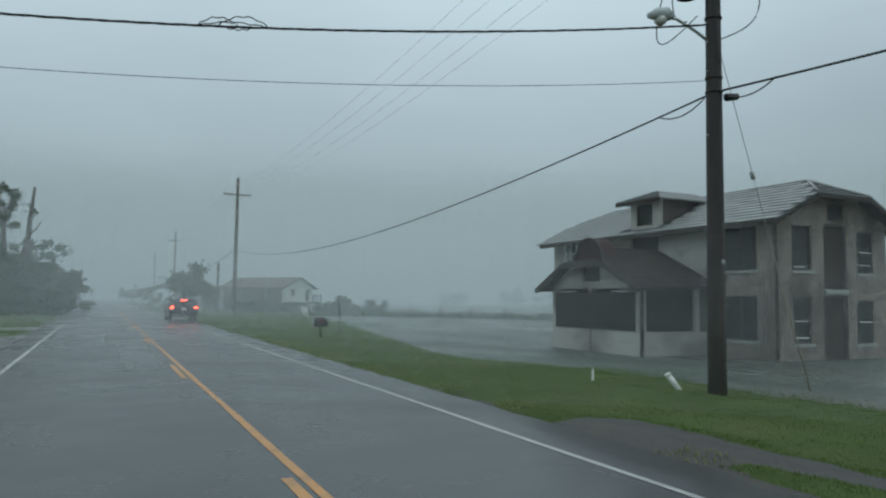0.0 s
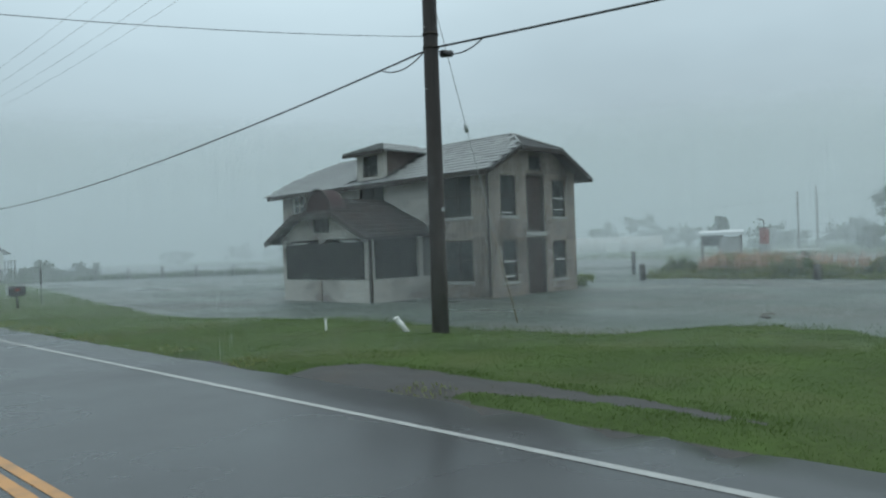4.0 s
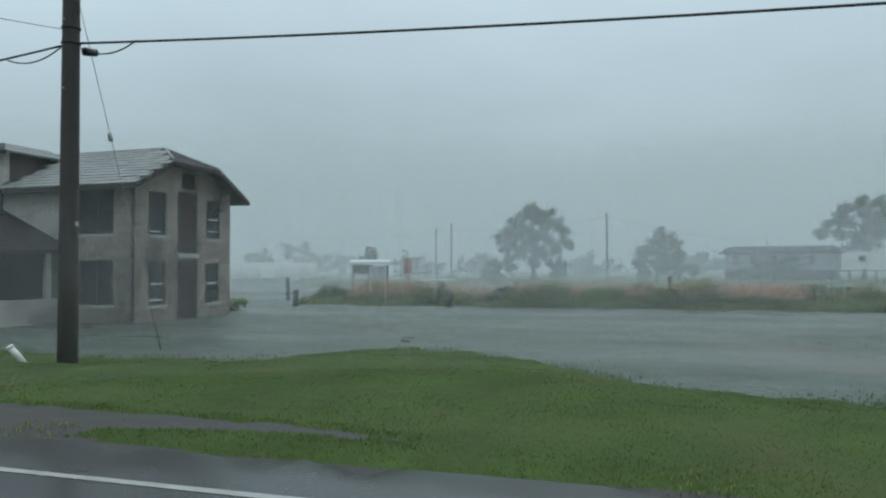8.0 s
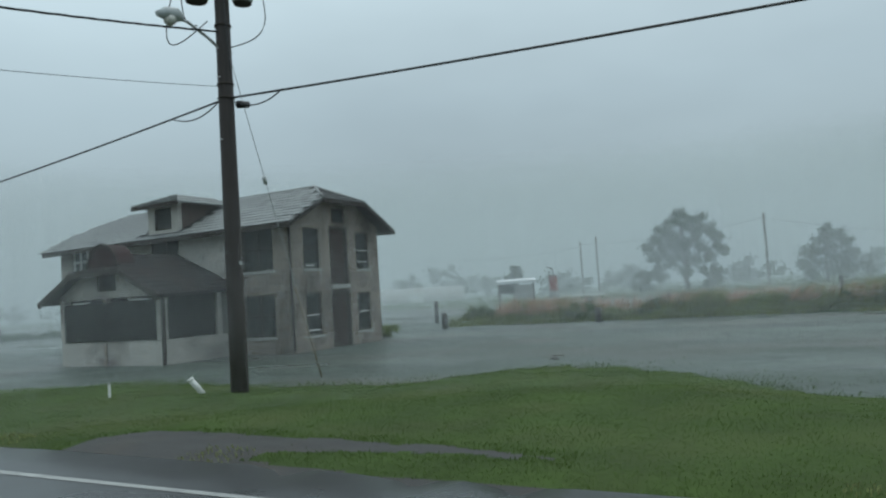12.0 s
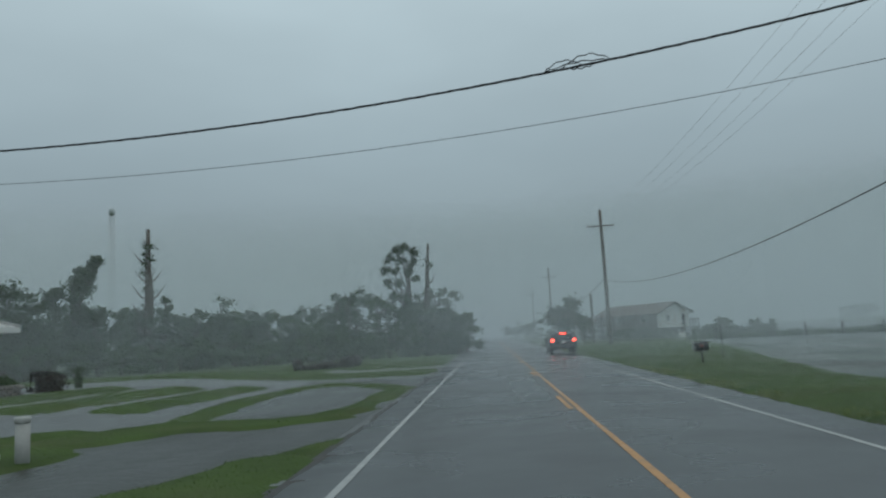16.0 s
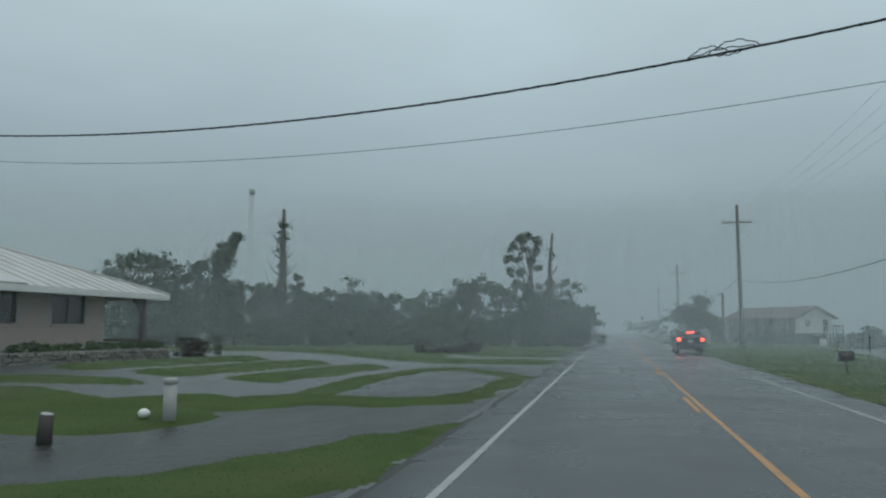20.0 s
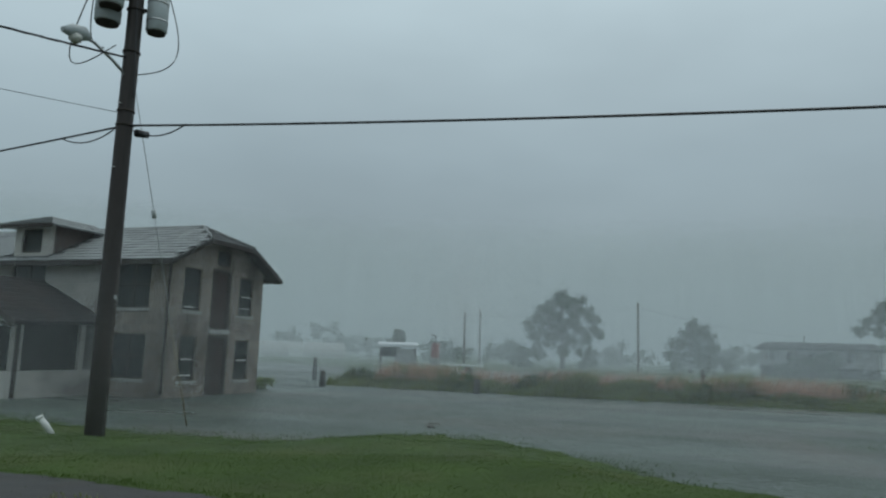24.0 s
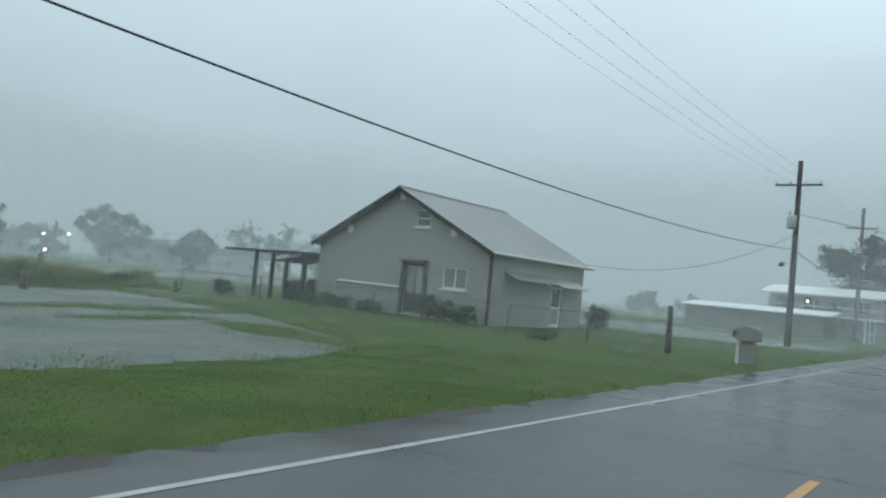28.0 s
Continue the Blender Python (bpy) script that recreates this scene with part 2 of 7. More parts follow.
M_taupe = mat("taupe_metal_siding", (0.3, 0.287, 0.26), 0.6, 0.05, 1.5, 25, 0.08, stain=(0.27, 0.255, 0.23), stain_scale=0.4, stain_amount=0.5)
M_taupe_roof = mat("grey_metal_roof", (0.27, 0.275, 0.27), 0.35, 0.1, 1.5, 25, 0.08, stain=(0.2, 0.2, 0.2), stain_scale=0.5, metal=0.2)
M_white = mat("white_paint", (0.72, 0.72, 0.69), 0.5, 0.1, 3, 30, 0.08, stain=(0.45, 0.44, 0.4), stain_scale=1.5, stain_amount=0.4)
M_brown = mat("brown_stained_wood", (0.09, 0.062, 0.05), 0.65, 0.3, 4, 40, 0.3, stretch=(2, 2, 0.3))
M_brick = mat("pale_tan_brick", (0.47, 0.375, 0.32), 0.8, 0.16, 4, 30, 0.3, stain=(0.34, 0.27, 0.23), stain_scale=0.8, stain_amount=0.5)
M_mortar = mat("mortar", (0.42, 0.39, 0.36), 0.9, 0.12, 5, 40, 0.2)
M_tin = mat("pale_standing_seam_roof", (0.47, 0.46, 0.44), 0.5, 0.1, 1.2, 20, 0.06, stain=(0.36, 0.33, 0.3), stain_scale=0.7, stain_amount=0.5)
M_stone = mat("wet_fieldstone", (0.165, 0.15, 0.132), 0.6, 0.4, 3, 25, 0.5, per_object=0.25)
M_plastic_white = mat("white_pvc", (0.75, 0.75, 0.72), 0.4, 0.06, 5, 40, 0.05)
M_concrete = mat("pale_concrete", (0.36, 0.36, 0.34), 0.8, 0.15, 4, 40, 0.3, stain=(0.2, 0.19, 0.17), stain_scale=2)
M_post = mat("dark_wet_timber_post", (0.05, 0.045, 0.04), 0.7, 0.4, 5, 40, 0.4, stretch=(2, 2, 0.3))
M_shed_white = mat("white_tin_roof", (0.64, 0.66, 0.66), 0.35, 0.06, 2, 20, 0.05)
M_shed_wall = mat("faded_grey_board", (0.33, 0.33, 0.31), 0.7, 0.15, 3, 30, 0.15)
M_red = mat("faded_red_paint", (0.28, 0.07, 0.055), 0.5, 0.25, 3, 30, 0.1)
M_lodge = mat("grey_painted_board", (0.30, 0.30, 0.285), 0.7, 0.12, 2, 20, 0.1, stain=(0.28, 0.27, 0.25), stain_scale=0.5)
M_lodge_roof = mat("dull_dark_roofing", (0.035, 0.034, 0.033), 0.95, 0.25, 2, 14, 0.2, spec=0.05)
M_workshop = mat("tan_board", (0.23, 0.2, 0.16), 0.8, 0.12, 2, 20, 0.1, spec=0.2)
M_car = mat("dark_blue_car_paint", (0.025, 0.03, 0.045), 0.25, 0.1, 2, 30, 0.0)
M_tyre = mat("tyre_rubber", (0.02, 0.02, 0.02), 0.8, 0.2, 5, 40, 0.2)
M_carglass = glass_mat("car_glass", (0.02, 0.024, 0.028))
M_tail = glow_mat("lit_red_tail_lamp", (1.0, 0.06, 0.03), 9.0)
M_lamp = glow_mat("lit_warm_lamp", (1.0, 0.86, 0.62), 6.0)
M_guard = mat("faded_yellow_plastic", (0.27, 0.2, 0.1), 0.6, 0.2, 4, 30, 0.1)
M_brown_roof = mat("brown_shingle_roof", (0.13, 0.105, 0.092), 0.9, 0.25, 2, 14, 0.4, spec=0.12, stain=(0.11, 0.09, 0.08), stain_scale=0.6)
# pale threads that imitate haze
M_haze = bpy.data.materials.new("haze_threads")


# ---- helpers of this scene ----
def part(name, bm, material, parent, label=""):
    """Links a bmesh as one mesh object under a thing or a part; with no parent it is a thing of its own."""
    me = bpy.data.meshes.new(name)
    bm.normal_update()
    bm.to_mesh(me)
    bm.free()
    me.materials.append(material)
    ob = new(name, me)
    if parent:
        ob.parent = parent
    if label:
        ob["label"] = label
    return ob


def pydata(name, verts, faces, material, parent=None):
    me = bpy.data.meshes.new(name)
    me.from_pydata(verts, [], faces)
    me.update()
    me.materials.append(material)
    ob = new(name, me)
    if parent:
        ob.parent = parent
    return ob


def thing(name, at, label, category, group="", kind="", rz=0.0):
    ob = new(name)
    ob.empty_display_size = 0.2
    ob.matrix_basis = pose(*at, 0, 0, rz)
    return tagged(ob, label, category, group, kind)


def add_box(bm, lo, hi, bevel=0.0, turn=None):
    """An axis-aligned box, its edges bevelled."""
    lo, hi = Vector(lo), Vector(hi)
    made = bmesh.ops.create_cube(bm, size=1.0)
    vs = made["verts"]
    c, s = (lo + hi) / 2, hi - lo
    for v in vs:
        v.co = Vector((v.co.x * s.x, v.co.y * s.y, v.co.z * s.z))
    if bevel:
        es = list({e for v in vs for e in v.link_edges})
        r = bmesh.ops.bevel(bm, geom=es, offset=bevel, segments=1, affect="EDGES")
        vs = list({v for f in r["faces"] for v in f.verts} | {v for v in vs if v.is_valid})
    for v in vs:
        v.co = (turn @ v.co if turn else v.co) + c
    return vs


def box(lo, hi, bevel=0.0, turn=None):
    bm = bmesh.new()
    add_box(bm, lo, hi, bevel, turn)
    return bm


def add_tube(bm, pts, radii, sides=8, cap=True):
    """A tube through points, with a radius at each."""
    pts = [Vector([float(q) for q in p]) for p in pts]
    if not hasattr(radii, "__len__"):
        radii = [radii] * len(pts)
    rings = []
    for i, p in enumerate(pts):
        d = (pts[min(i + 1, len(pts) - 1)] - pts[max(i - 1, 0)]).normalized()
        ref = Vector((0, 0, 1)) if abs(d.z) < 0.9 else Vector((1, 0, 0))
        a = d.cross(ref).normalized()
        b = d.cross(a)
        rings.append([bm.verts.new(p + float(radii[i]) * (math.cos(k * 2 * math.pi / sides) * a + math.sin(k * 2 * math.pi / sides) * b)) for k in range(sides)])
    for r0, r1 in zip(rings, rings[1:]):
        for k in range(sides):
            f = bm.faces.new((r0[k], r0[(k + 1) % sides], r1[(k + 1) % sides], r1[k]))
            f.smooth = sides > 5
    if cap and sides > 2:
        bm.faces.new(rings[0][::-1])
        bm.faces.new(rings[-1])
    bmesh.ops.recalc_face_normals(bm, faces=bm.faces[:])
    return bm


def tube(pts, radii, sides=8):
    return add_tube(bmesh.new(), pts, radii, sides)


def prism(outline, axis, lo, hi, bm=None):
    """A closed outline of two coordinates pushed along an axis (0 x, 1 y, 2 z) from lo to hi."""
    bm = bm or bmesh.new()
    def at(p, q):
        c = list(p)
        c.insert(axis, q)
        return bm.verts.new(c)
    a, b = [at(p, lo) for p in outline], [at(p, hi) for p in outline]
    fs = [bm.faces.new(a), bm.faces.new(b[::-1])]
    for i in range(len(a)):
        fs.append(bm.faces.new((a[i], b[i], b[(i + 1) % len(a)], a[(i + 1) % len(a)])))
    bmesh.ops.recalc_face_normals(bm, faces=fs)
    return bm


def slab(corners, thick, bm=None):
    """A flat plate: corners in order, thickened downwards along its normal."""
    bm = bm or bmesh.new()
    cs = [Vector(c) for c in corners]
    n = (cs[1] - cs[0]).cross(cs[2] - cs[0]).normalized()
    if n.z < 0:
        cs.reverse()
        n = -n
    a, b = [bm.verts.new(c) for c in cs], [bm.verts.new(c - n * thick) for c in cs]
    bm.faces.new(a)
    bm.faces.new(b[::-1])
    for i in range(len(a)):
        bm.faces.new((a[i], b[i], b[(i + 1) % len(a)], a[(i + 1) % len(a)]))
    return bm


def sm(a, b, x):
    t = np.clip((x - a) / (b - a), 0, 1)
    return t * t * (3 - 2 * t)


def soft_noise(x, y, seed=0):
    """Cheap smooth noise from sines, about -1 to 1."""
    return (np.sin(1.7 * x + 0.9 * y + seed) + np.sin(-0.8 * x + 2.1 * y + 2.3 * seed) + np.sin(3.9 * x - 1.3 * y + 4.1 * seed) * 0.5 + np.sin(1.1 * x + 4.7 * y + 1.3 * seed) * 0.5) / 3.0


# ---- the ground: one sheet to the horizon ----
WATER, PUDDLE = -0.2, -0.095
SHORE_Y = [-19, -17, -14, -10.5, -6.5, -3.2, -1.2, 0, 0.8, 1.8, 3, 4.4, 5.8, 6.8, 7.4, 8.6, 11, 15.6, 19.4, 22, 32, 53, 80, 140]
SHORE_X = [60, 22, 13, 11.5, 11.5, 10.9, 11.2, 11.8, 12.3, 13.3, 14.6, 15.3, 15.6, 14.8, 13.2, 12.6, 12.2, 13.0, 11.3, 10.5, 12.3, 16.8, 22, 34]
# Grass strips between the flooded driveways: ends and half width.
STRIPS = [((-5.9, 6.0), (-4.6, 7.2), 1.22), ((-4.6, 7.2), (-3.8, 8.7), 1.28), ((-3.8, 8.7), (-3.45, 11.0), 0.94), ((-3.45, 11.0), (-2.85, 13.2), 0.41),
          ((-8.5, 14.9), (-7.3, 16.7), 1.28), ((-7.3, 16.7), (-5.3, 16.6), 1.15), ((-5.3, 16.6), (-4.2, 17.3), 1.01), ((-4.2, 17.3), (-3.6, 18.8), 0.74), ((-3.6, 18.8), (-3.3, 26.4), 0.57),
          ((-7.6, 17.0), (-8.1, 24.8), 0.68), ((-8.1, 24.8), (-7.5, 29.0), 0.61), ((-7.5, 29.0), (-6.6, 30.6), 0.81), ((-6.6, 30.6), (-4.9, 28.9), 0.61), ((-4.9, 28.9), (-3.4, 26.4), 0.74),
          ((-14.0, 13.4), (-9.5, 12.3), 2.24), ((-18, 11.5), (-11.2, 10.9), 1.57), ((-12.0, 12.8), (-9.6, 16.0), 0.78), ((-16.5, 16.2), (-13.0, 17.3), 0.67),
          ((-13.2, 20), (-12.3, 28.6), 0.95), ((-10.7, 20.8), (-10.0, 29.5), 0.90), ((-15.8, 19.8), (-14.8, 27.6), 1.06), ((-6.3, 36.8), (-3.1, 37.0), 0.78)]


def strip_inside(x, y):
    """How far inside a grass strip a point of the left side lies, in metres."""
    best = np.full(np.shape(x), -9.0)
    for (ax, ay), (bx, by), r in STRIPS:
        dx, dy = bx - ax, by - ay
        t = np.clip(((x - ax) * dx + (y - ay) * dy) / (dx * dx + dy * dy), 0, 1)
        best = np.maximum(best, r - np.hypot(x - ax - t * dx, y - ay - t * dy))
    lawn = np.minimum(y - (34.8 + 0.09 * (x + 10)), -2.9 - x)
    pool = 2.6 - np.hypot((x + 6.0) / 1.6, (y - 42.5) / 0.8)
    lawn = np.minimum(lawn, -pool)
    return np.maximum(best, lawn) + 0.14 * soft_noise(x * 1.3, y * 1.3, 1.0) + 0.07 * soft_noise(x * 4, y * 4, 2.0)


# Low grass just breaking the flood: middle, half axes, height.
ISLANDS = [(23.2, -13.6, 1.0, 4.4, 0.4), (16.3, -13.6, 3.0, 1.0, 0.5), (19.8, -11.2, 0.5, 2.2, 0.2), (28.5, -20.4, 2.6, 0.8, 0.4)]


def right_land(x, y):
    """How far a point of the right side lies inside the dry land."""
    verge = np.interp(y, SHORE_Y, SHORE_X) - x
    yard = np.interp(x, [5, 12.9, 18.7, 21.5, 25, 29, 33, 60], [-13, -13.6, -17.3, -21.2, -23, -25.5, -30, -50]) - y
    land = np.maximum(verge, np.where((x > 11) & (x < 31.5), yard, -9))
    bank = 1.9 + 0.5 * soft_noise(x * 0.1, y * 0.35, 3) - np.abs(x - 35.4 - 0.02 * y) - np.maximum(0, np.abs(y + 1) - 18)
    far = np.where(x > 60, (x - 78) * 0.15 + 1.5 * soft_noise(x * 0.06, y * 0.05, 6), -9)
    for ix, iy, ax, ay, top in ISLANDS:
        land = np.maximum(land, top - 0.9 * np.maximum(0, np.hypot((x - ix) / ax, (y - iy) / ay) - 0.5) * min(ax, ay))
    land = np.minimum(land, np.where(x > 8, np.hypot((x - 24) / 2.6, (y + 51) / 1.25) - 8.2, 9))
    land = np.maximum(np.maximum(land, bank), far)
    return land + 0.25 * soft_noise(x * 0.9, y * 0.9, 5) + 0.2 * soft_noise(x * 2.6, y * 2.6, 7) + 0.12 * soft_noise(x * 6, y * 6, 11)


def ground_z(x, y):
    x, y = np.asarray(x, float), np.asarray(y, float)
    right = WATER + np.clip(0.07 * right_land(x, y), -0.15, 0.19) + 0.012 * soft_noise(x * 5, y * 5, 8)
    right = np.where(y < -14, np.maximum(right, WATER - 0.12 + 0.31 * sm(-14, -20, np.where(x > 18, y + 7.0 * sm(18, 21.5, x), y)) * sm(32, 27, x + 0.35 * np.minimum(0, y + 24)) * sm(-0.5, 0.8, right_land(x, y))), right)
    left = -0.12 + 0.55 * sm(7, 17, -x) * sm(10, 20, y) * (1 - sm(36, 52, y))
    left = left + 0.09 * sm(-0.05, 0.5, strip_inside(x, y)) * (1 - 0.6 * sm(40, 60, y)) + 0.008 * soft_noise(x * 5, y * 5, 9)
    shoulder_r, shoulder_l = sm(5.5, 6.3, x), sm(-2.55, -3.4, x)
    z = np.where(x > 1.5, -0.085 + (right + 0.085) * shoulder_r, -0.085 + (left + 0.085) * shoulder_l)
    return z


def gravel_in(x, y):
    """How far inside the worn gravel pull-off a point lies."""
    low = np.interp(y, [2.6, 3, 3.7, 4.65, 5.7, 6.0, 8.8], [6.58, 6.54, 6.55, 6.44, 6.15, 5.6, 5.6])
    high = np.interp(y, [2.57, 3.1, 3.86, 5.4, 7.2, 8.4, 8.8], [6.6, 6.78, 6.88, 6.92, 6.97, 6.94, 6.2])
    return np.minimum(np.minimum(x - low, high - x), np.minimum(y - 2.55, 8.8 - y)) + 0.07 * soft_noise(x * 4, y * 4, 4)


def spread(fine_lo, fine_hi, step, far):
    core = list(np.arange(fine_lo, fine_hi + 1e-6, step))
    out, d = [], step
    q = fine_hi
    while q < far:
        d *= 1.13
        q += d
        out.append(q)
    low, d, q = [], step, fine_lo
    while q > -far:
        d *= 1.13
        q -= d
        low.append(q)
    return np.array(low[::-1] + core + out)


gx, gy = spread(-17, 19, 0.2, 900), spread(-22, 34, 0.17, 900)
gx = np.unique(np.concatenate([gx, np.arange(5.5, 7.6, 0.07), np.arange(-3.5, -2.5, 0.07)]))
GX, GY = np.meshgrid(gx, gy, indexing="ij")
GZ = ground_z(GX, GY)
nx, ny = GX.shape
g_verts = np.stack([GX, GY, GZ], -1).reshape(-1, 3).tolist()
idx = np.arange(nx * ny).reshape(nx, ny)
g_faces = np.stack([idx[:-1, :-1], idx[1:, :-1], idx[1:, 1:], idx[:-1, 1:]], -1).reshape(-1, 4)
cx, cy = (GX[:-1, :-1] + GX[1:, 1:]) / 2, (GY[:-1, :-1] + GY[1:, 1:]) / 2
land_r, in_l = right_land(cx, cy), strip_inside(cx, cy)
gravel = gravel_in(cx, cy)
edge_wave = 0.10 * soft_noise(cx * 2, cy * 1.1, 2)
cz = (GZ[:-1, :-1] + GZ[1:, 1:]) / 2
which = np.where(cx > 1.5, np.where((land_r < -0.35) & (cz < WATER + 0.01), 1, 0), np.where(in_l < 0, 2, 0))
which = np.where((cx > 1.5) & ((cx < 5.82 + edge_wave) | (gravel > 0)), 3, which)
which = np.where((cx < 1.5) & (cx > -2.75 + edge_wave), 3, which)
ground = pydata("ground", g_verts, g_faces.tolist(), M_soil)
for m in (M_mud, M_drive, M_gravel):
    ground.data.materials.append(m)
ground.data.polygons.foreach_set("material_index", which.reshape(-1).astype(np.int32))
ground.data.polygons.foreach_set("use_smooth", np.ones(len(g_faces), bool))
tagged(ground, "rain-soaked grass verge, muddy flooded soil and wet driveways", "ground", kind="structure")


def sheet(name, x0, x1, y0, y1, z, material, label, category):
    ob = pydata(name, [(x0, y0, z), (x1, y0, z), (x1, y1, z), (x0, y1, z)], [(0, 1, 2, 3)], material)
    return tagged(ob, label, category, kind="structure")


sheet("water", 8.5, 700, -300, 500, WATER, M_water, "grey floodwater whipped by heavy rain over the fields", "floodwater")
sheet("puddle_water", -40, -2.9, -10, 33.5, PUDDLE, M_puddle, "shallow rain puddle over the sunken driveway", "puddle")

# ---- the road ----
ry = np.concatenate([np.arange(-400, -30, 6.0), np.arange(-30, 60, 0.5), np.arange(60, 700, 6.0)])
rx = np.array([-2.62, -2.5, -1.7, 0, 1.65, 3.2, 4.9, 5.7, 5.82])
RX, RY = np.meshgrid(rx, ry, indexing="ij")
RX = RX + np.where((RX < -2.4) | (RX > 5.4), 0.07 * soft_noise(RY * 1.7, RY * 0.6, 3) + 0.05 * soft_noise(RY * 5, RY * 2, 1), 0)
RZ = 0.03 - 0.012 * np.abs(RX - 1.65) + np.where((RX < -2.55) | (RX > 5.73), -0.07, 0) - 0.005
ri = np.arange(RX.size).reshape(RX.shape)
r_faces = np.stack([ri[:-1, :-1], ri[1:, :-1], ri[1:, 1:], ri[:-1, 1:]], -1).reshape(-1, 4)
road = pydata("road", np.stack([RX, RY, RZ], -1).reshape(-1, 3).tolist(), r_faces.tolist(), M_asphalt)
road.data.polygons.foreach_set("use_smooth", np.ones(len(r_faces), bool))
tagged(road, "wet patched asphalt of a two-lane rural road", "road", kind="structure")


def road_z(x):
    return 0.025 - 0.012 * abs(x - 1.65)


def line_mark(name, x, w, y0, y1, material, label):
    bm = bmesh.new()
    n = max(2, int((y1 - y0) / 1.5))
    ys = np.linspace(y0, y1, n)
    row = [[bm.verts.new((x + s * w / 2 + 0.006 * math.sin(5.1 * q + s), q, road_z(x + s * w / 2) + 0.004)) for s in (-1, 1)] for q in ys]
    for a, b in zip(row, row[1:]):
        bm.faces.new((a[0], a[1], b[1], b[0]))
    return tagged(part(name, bm, material, None), label, "road marking", kind="structure")


line_mark("edge_line", 4.69, 0.10, -300, 400, M_white_line, "worn white edge line painted on wet asphalt")
line_mark("edge_line", -1.82, 0.10, -300, 400, M_white_line, "worn white edge line painted on wet asphalt")
line_mark("centre_line", 1.74, 0.10, 2.5, 400, M_yellow_line, "solid yellow centre line painted on wet asphalt")
for k in range(-14, 16):
    line_mark("centre_dash", 1.58 if k >= 0 else 1.49, 0.11, 3.6 + 11.75 * k, 6.65 + 11.75 * k, M_yellow_line, "broken yellow centre line dash on wet asphalt")


def crack(pts, w):
    """A thin tar-filled crack wandering over the asphalt."""
    bm = bmesh.new()
    pts = [Vector((x + 0.05 * math.sin(9 * x + 5 * y), y + 0.05 * math.sin(7 * x + 3 * y), road_z(x) + 0.003)) for x, y in pts]
    rows = []
    for k, p in enumerate(pts):
        d = (pts[min(k + 1, len(pts) - 1)] - pts[max(k - 1, 0)]).normalized()
        s = Vector((-d.y, d.x, 0)) * w * (0.5 + 0.4 * math.sin(k * 2.1)) * 0.5
        rows.append((bm.verts.new(p - s), bm.verts.new(p + s)))
    for a, b in zip(rows, rows[1:]):
        bm.faces.new((a[0], b[0], b[1], a[1]))
    return tagged(part("crack", bm, M_tar, None), "dark crack across the wet asphalt", "crack", kind="structure")


M_tar = mat("dark_crack_filler", (0.026, 0.026, 0.027), 0.5, 0.3, 4, 30, 0.2)
crack([(2.4 - 0.16 * k, -8.2 - 0.045 * k) for k in range(14)], 0.03)
crack([(1.68, 22 + 0.9 * k) for k in range(12)], 0.03)
crack([(-1.3 + 0.2 * k, 13.5 + 0.06 * k) for k in range(13)], 0.04)
crack([(-1.5 + 0.25 * k, 24.0 + 0.03 * k) for k in range(12)], 0.06)
crack([(4.4 - 0.2 * k, -20 + 0.1 * k) for k in range(18)], 0.06)


def patch_sheet(x0, x1, y0, y1):
    """A newer asphalt repair laid over the worn lane, its rim a little uneven."""
    bm = bmesh.new()
    n = 12
    rows = []
    for k in range(n + 1):
        y = y0 + (y1 - y0) * k / n
        w0, w1 = 0.05 * math.sin(3.1 * y), 0.05 * math.sin(2.3 * y + 1)
        rows.append([bm.verts.new((x0 + w0 + (x1 + w1 - x0 - w0) * j / 3, y, road_z(x0 + (x1 - x0) * j / 3) + 0.002)) for j in range(4)])
    for a, b in zip(rows, rows[1:]):
        for j in range(3):
            bm.faces.new((a[j], a[j + 1], b[j + 1], b[j]))
    return tagged(part("asphalt_patch", bm, M_patch, None), "darker smooth asphalt repair in the wet lane", "road patch", kind="structure")


M_patch = mat("new_dark_asphalt", (0.036, 0.037, 0.038), 0.26, 0.3, 0.5, 40, 0.2, dist=0.005, rough_vary=0.14)
patch_sheet(0.55, 1.4, 17.5, 29)
patch_sheet(-1.6, 0.2, 27, 33)
patch_sheet(2.3, 4.4, -15.5, -12.2)


# ---- building helpers ----
def wall(bm, axis, at, thick, a0, a1, z0, z1, holes=()):
    """A wall with openings: axis 0 runs along x at y = at, axis 1 along y at x = at; holes are (a0, a1, z0, z1)."""
    cuts_a = sorted({a0, a1, *(q for h in holes for q in h[:2])})
    cuts_z = sorted({z0, z1, *(q for h in holes for q in h[2:])})
    for p, q in zip(cuts_a, cuts_a[1:]):
        run = None
        for r, s in zip(cuts_z, cuts_z[1:]):
            inside = any(h[0] <= (p + q) / 2 <= h[1] and h[2] <= (r + s) / 2 <= h[3] for h in holes)
            if inside:
                if run:
                    wall_box(bm, axis, at, thick, p, q, *run)
                run = None
            else:
                run = (run[0], s) if run else (r, s)
        if run:
            wall_box(bm, axis, at, thick, p, q, *run)
    bmesh.ops.remove_doubles(bm, verts=bm.verts[:], dist=0.0005)
    return bm


def wall_box(bm, axis, at, thick, p, q, r, s):
    t0, t1 = min(at, at + thick), max(at, at + thick)
    add_box(bm, (p, t0, r) if axis == 0 else (t0, p, r), (q, t1, s) if axis == 0 else (t1, q, s))


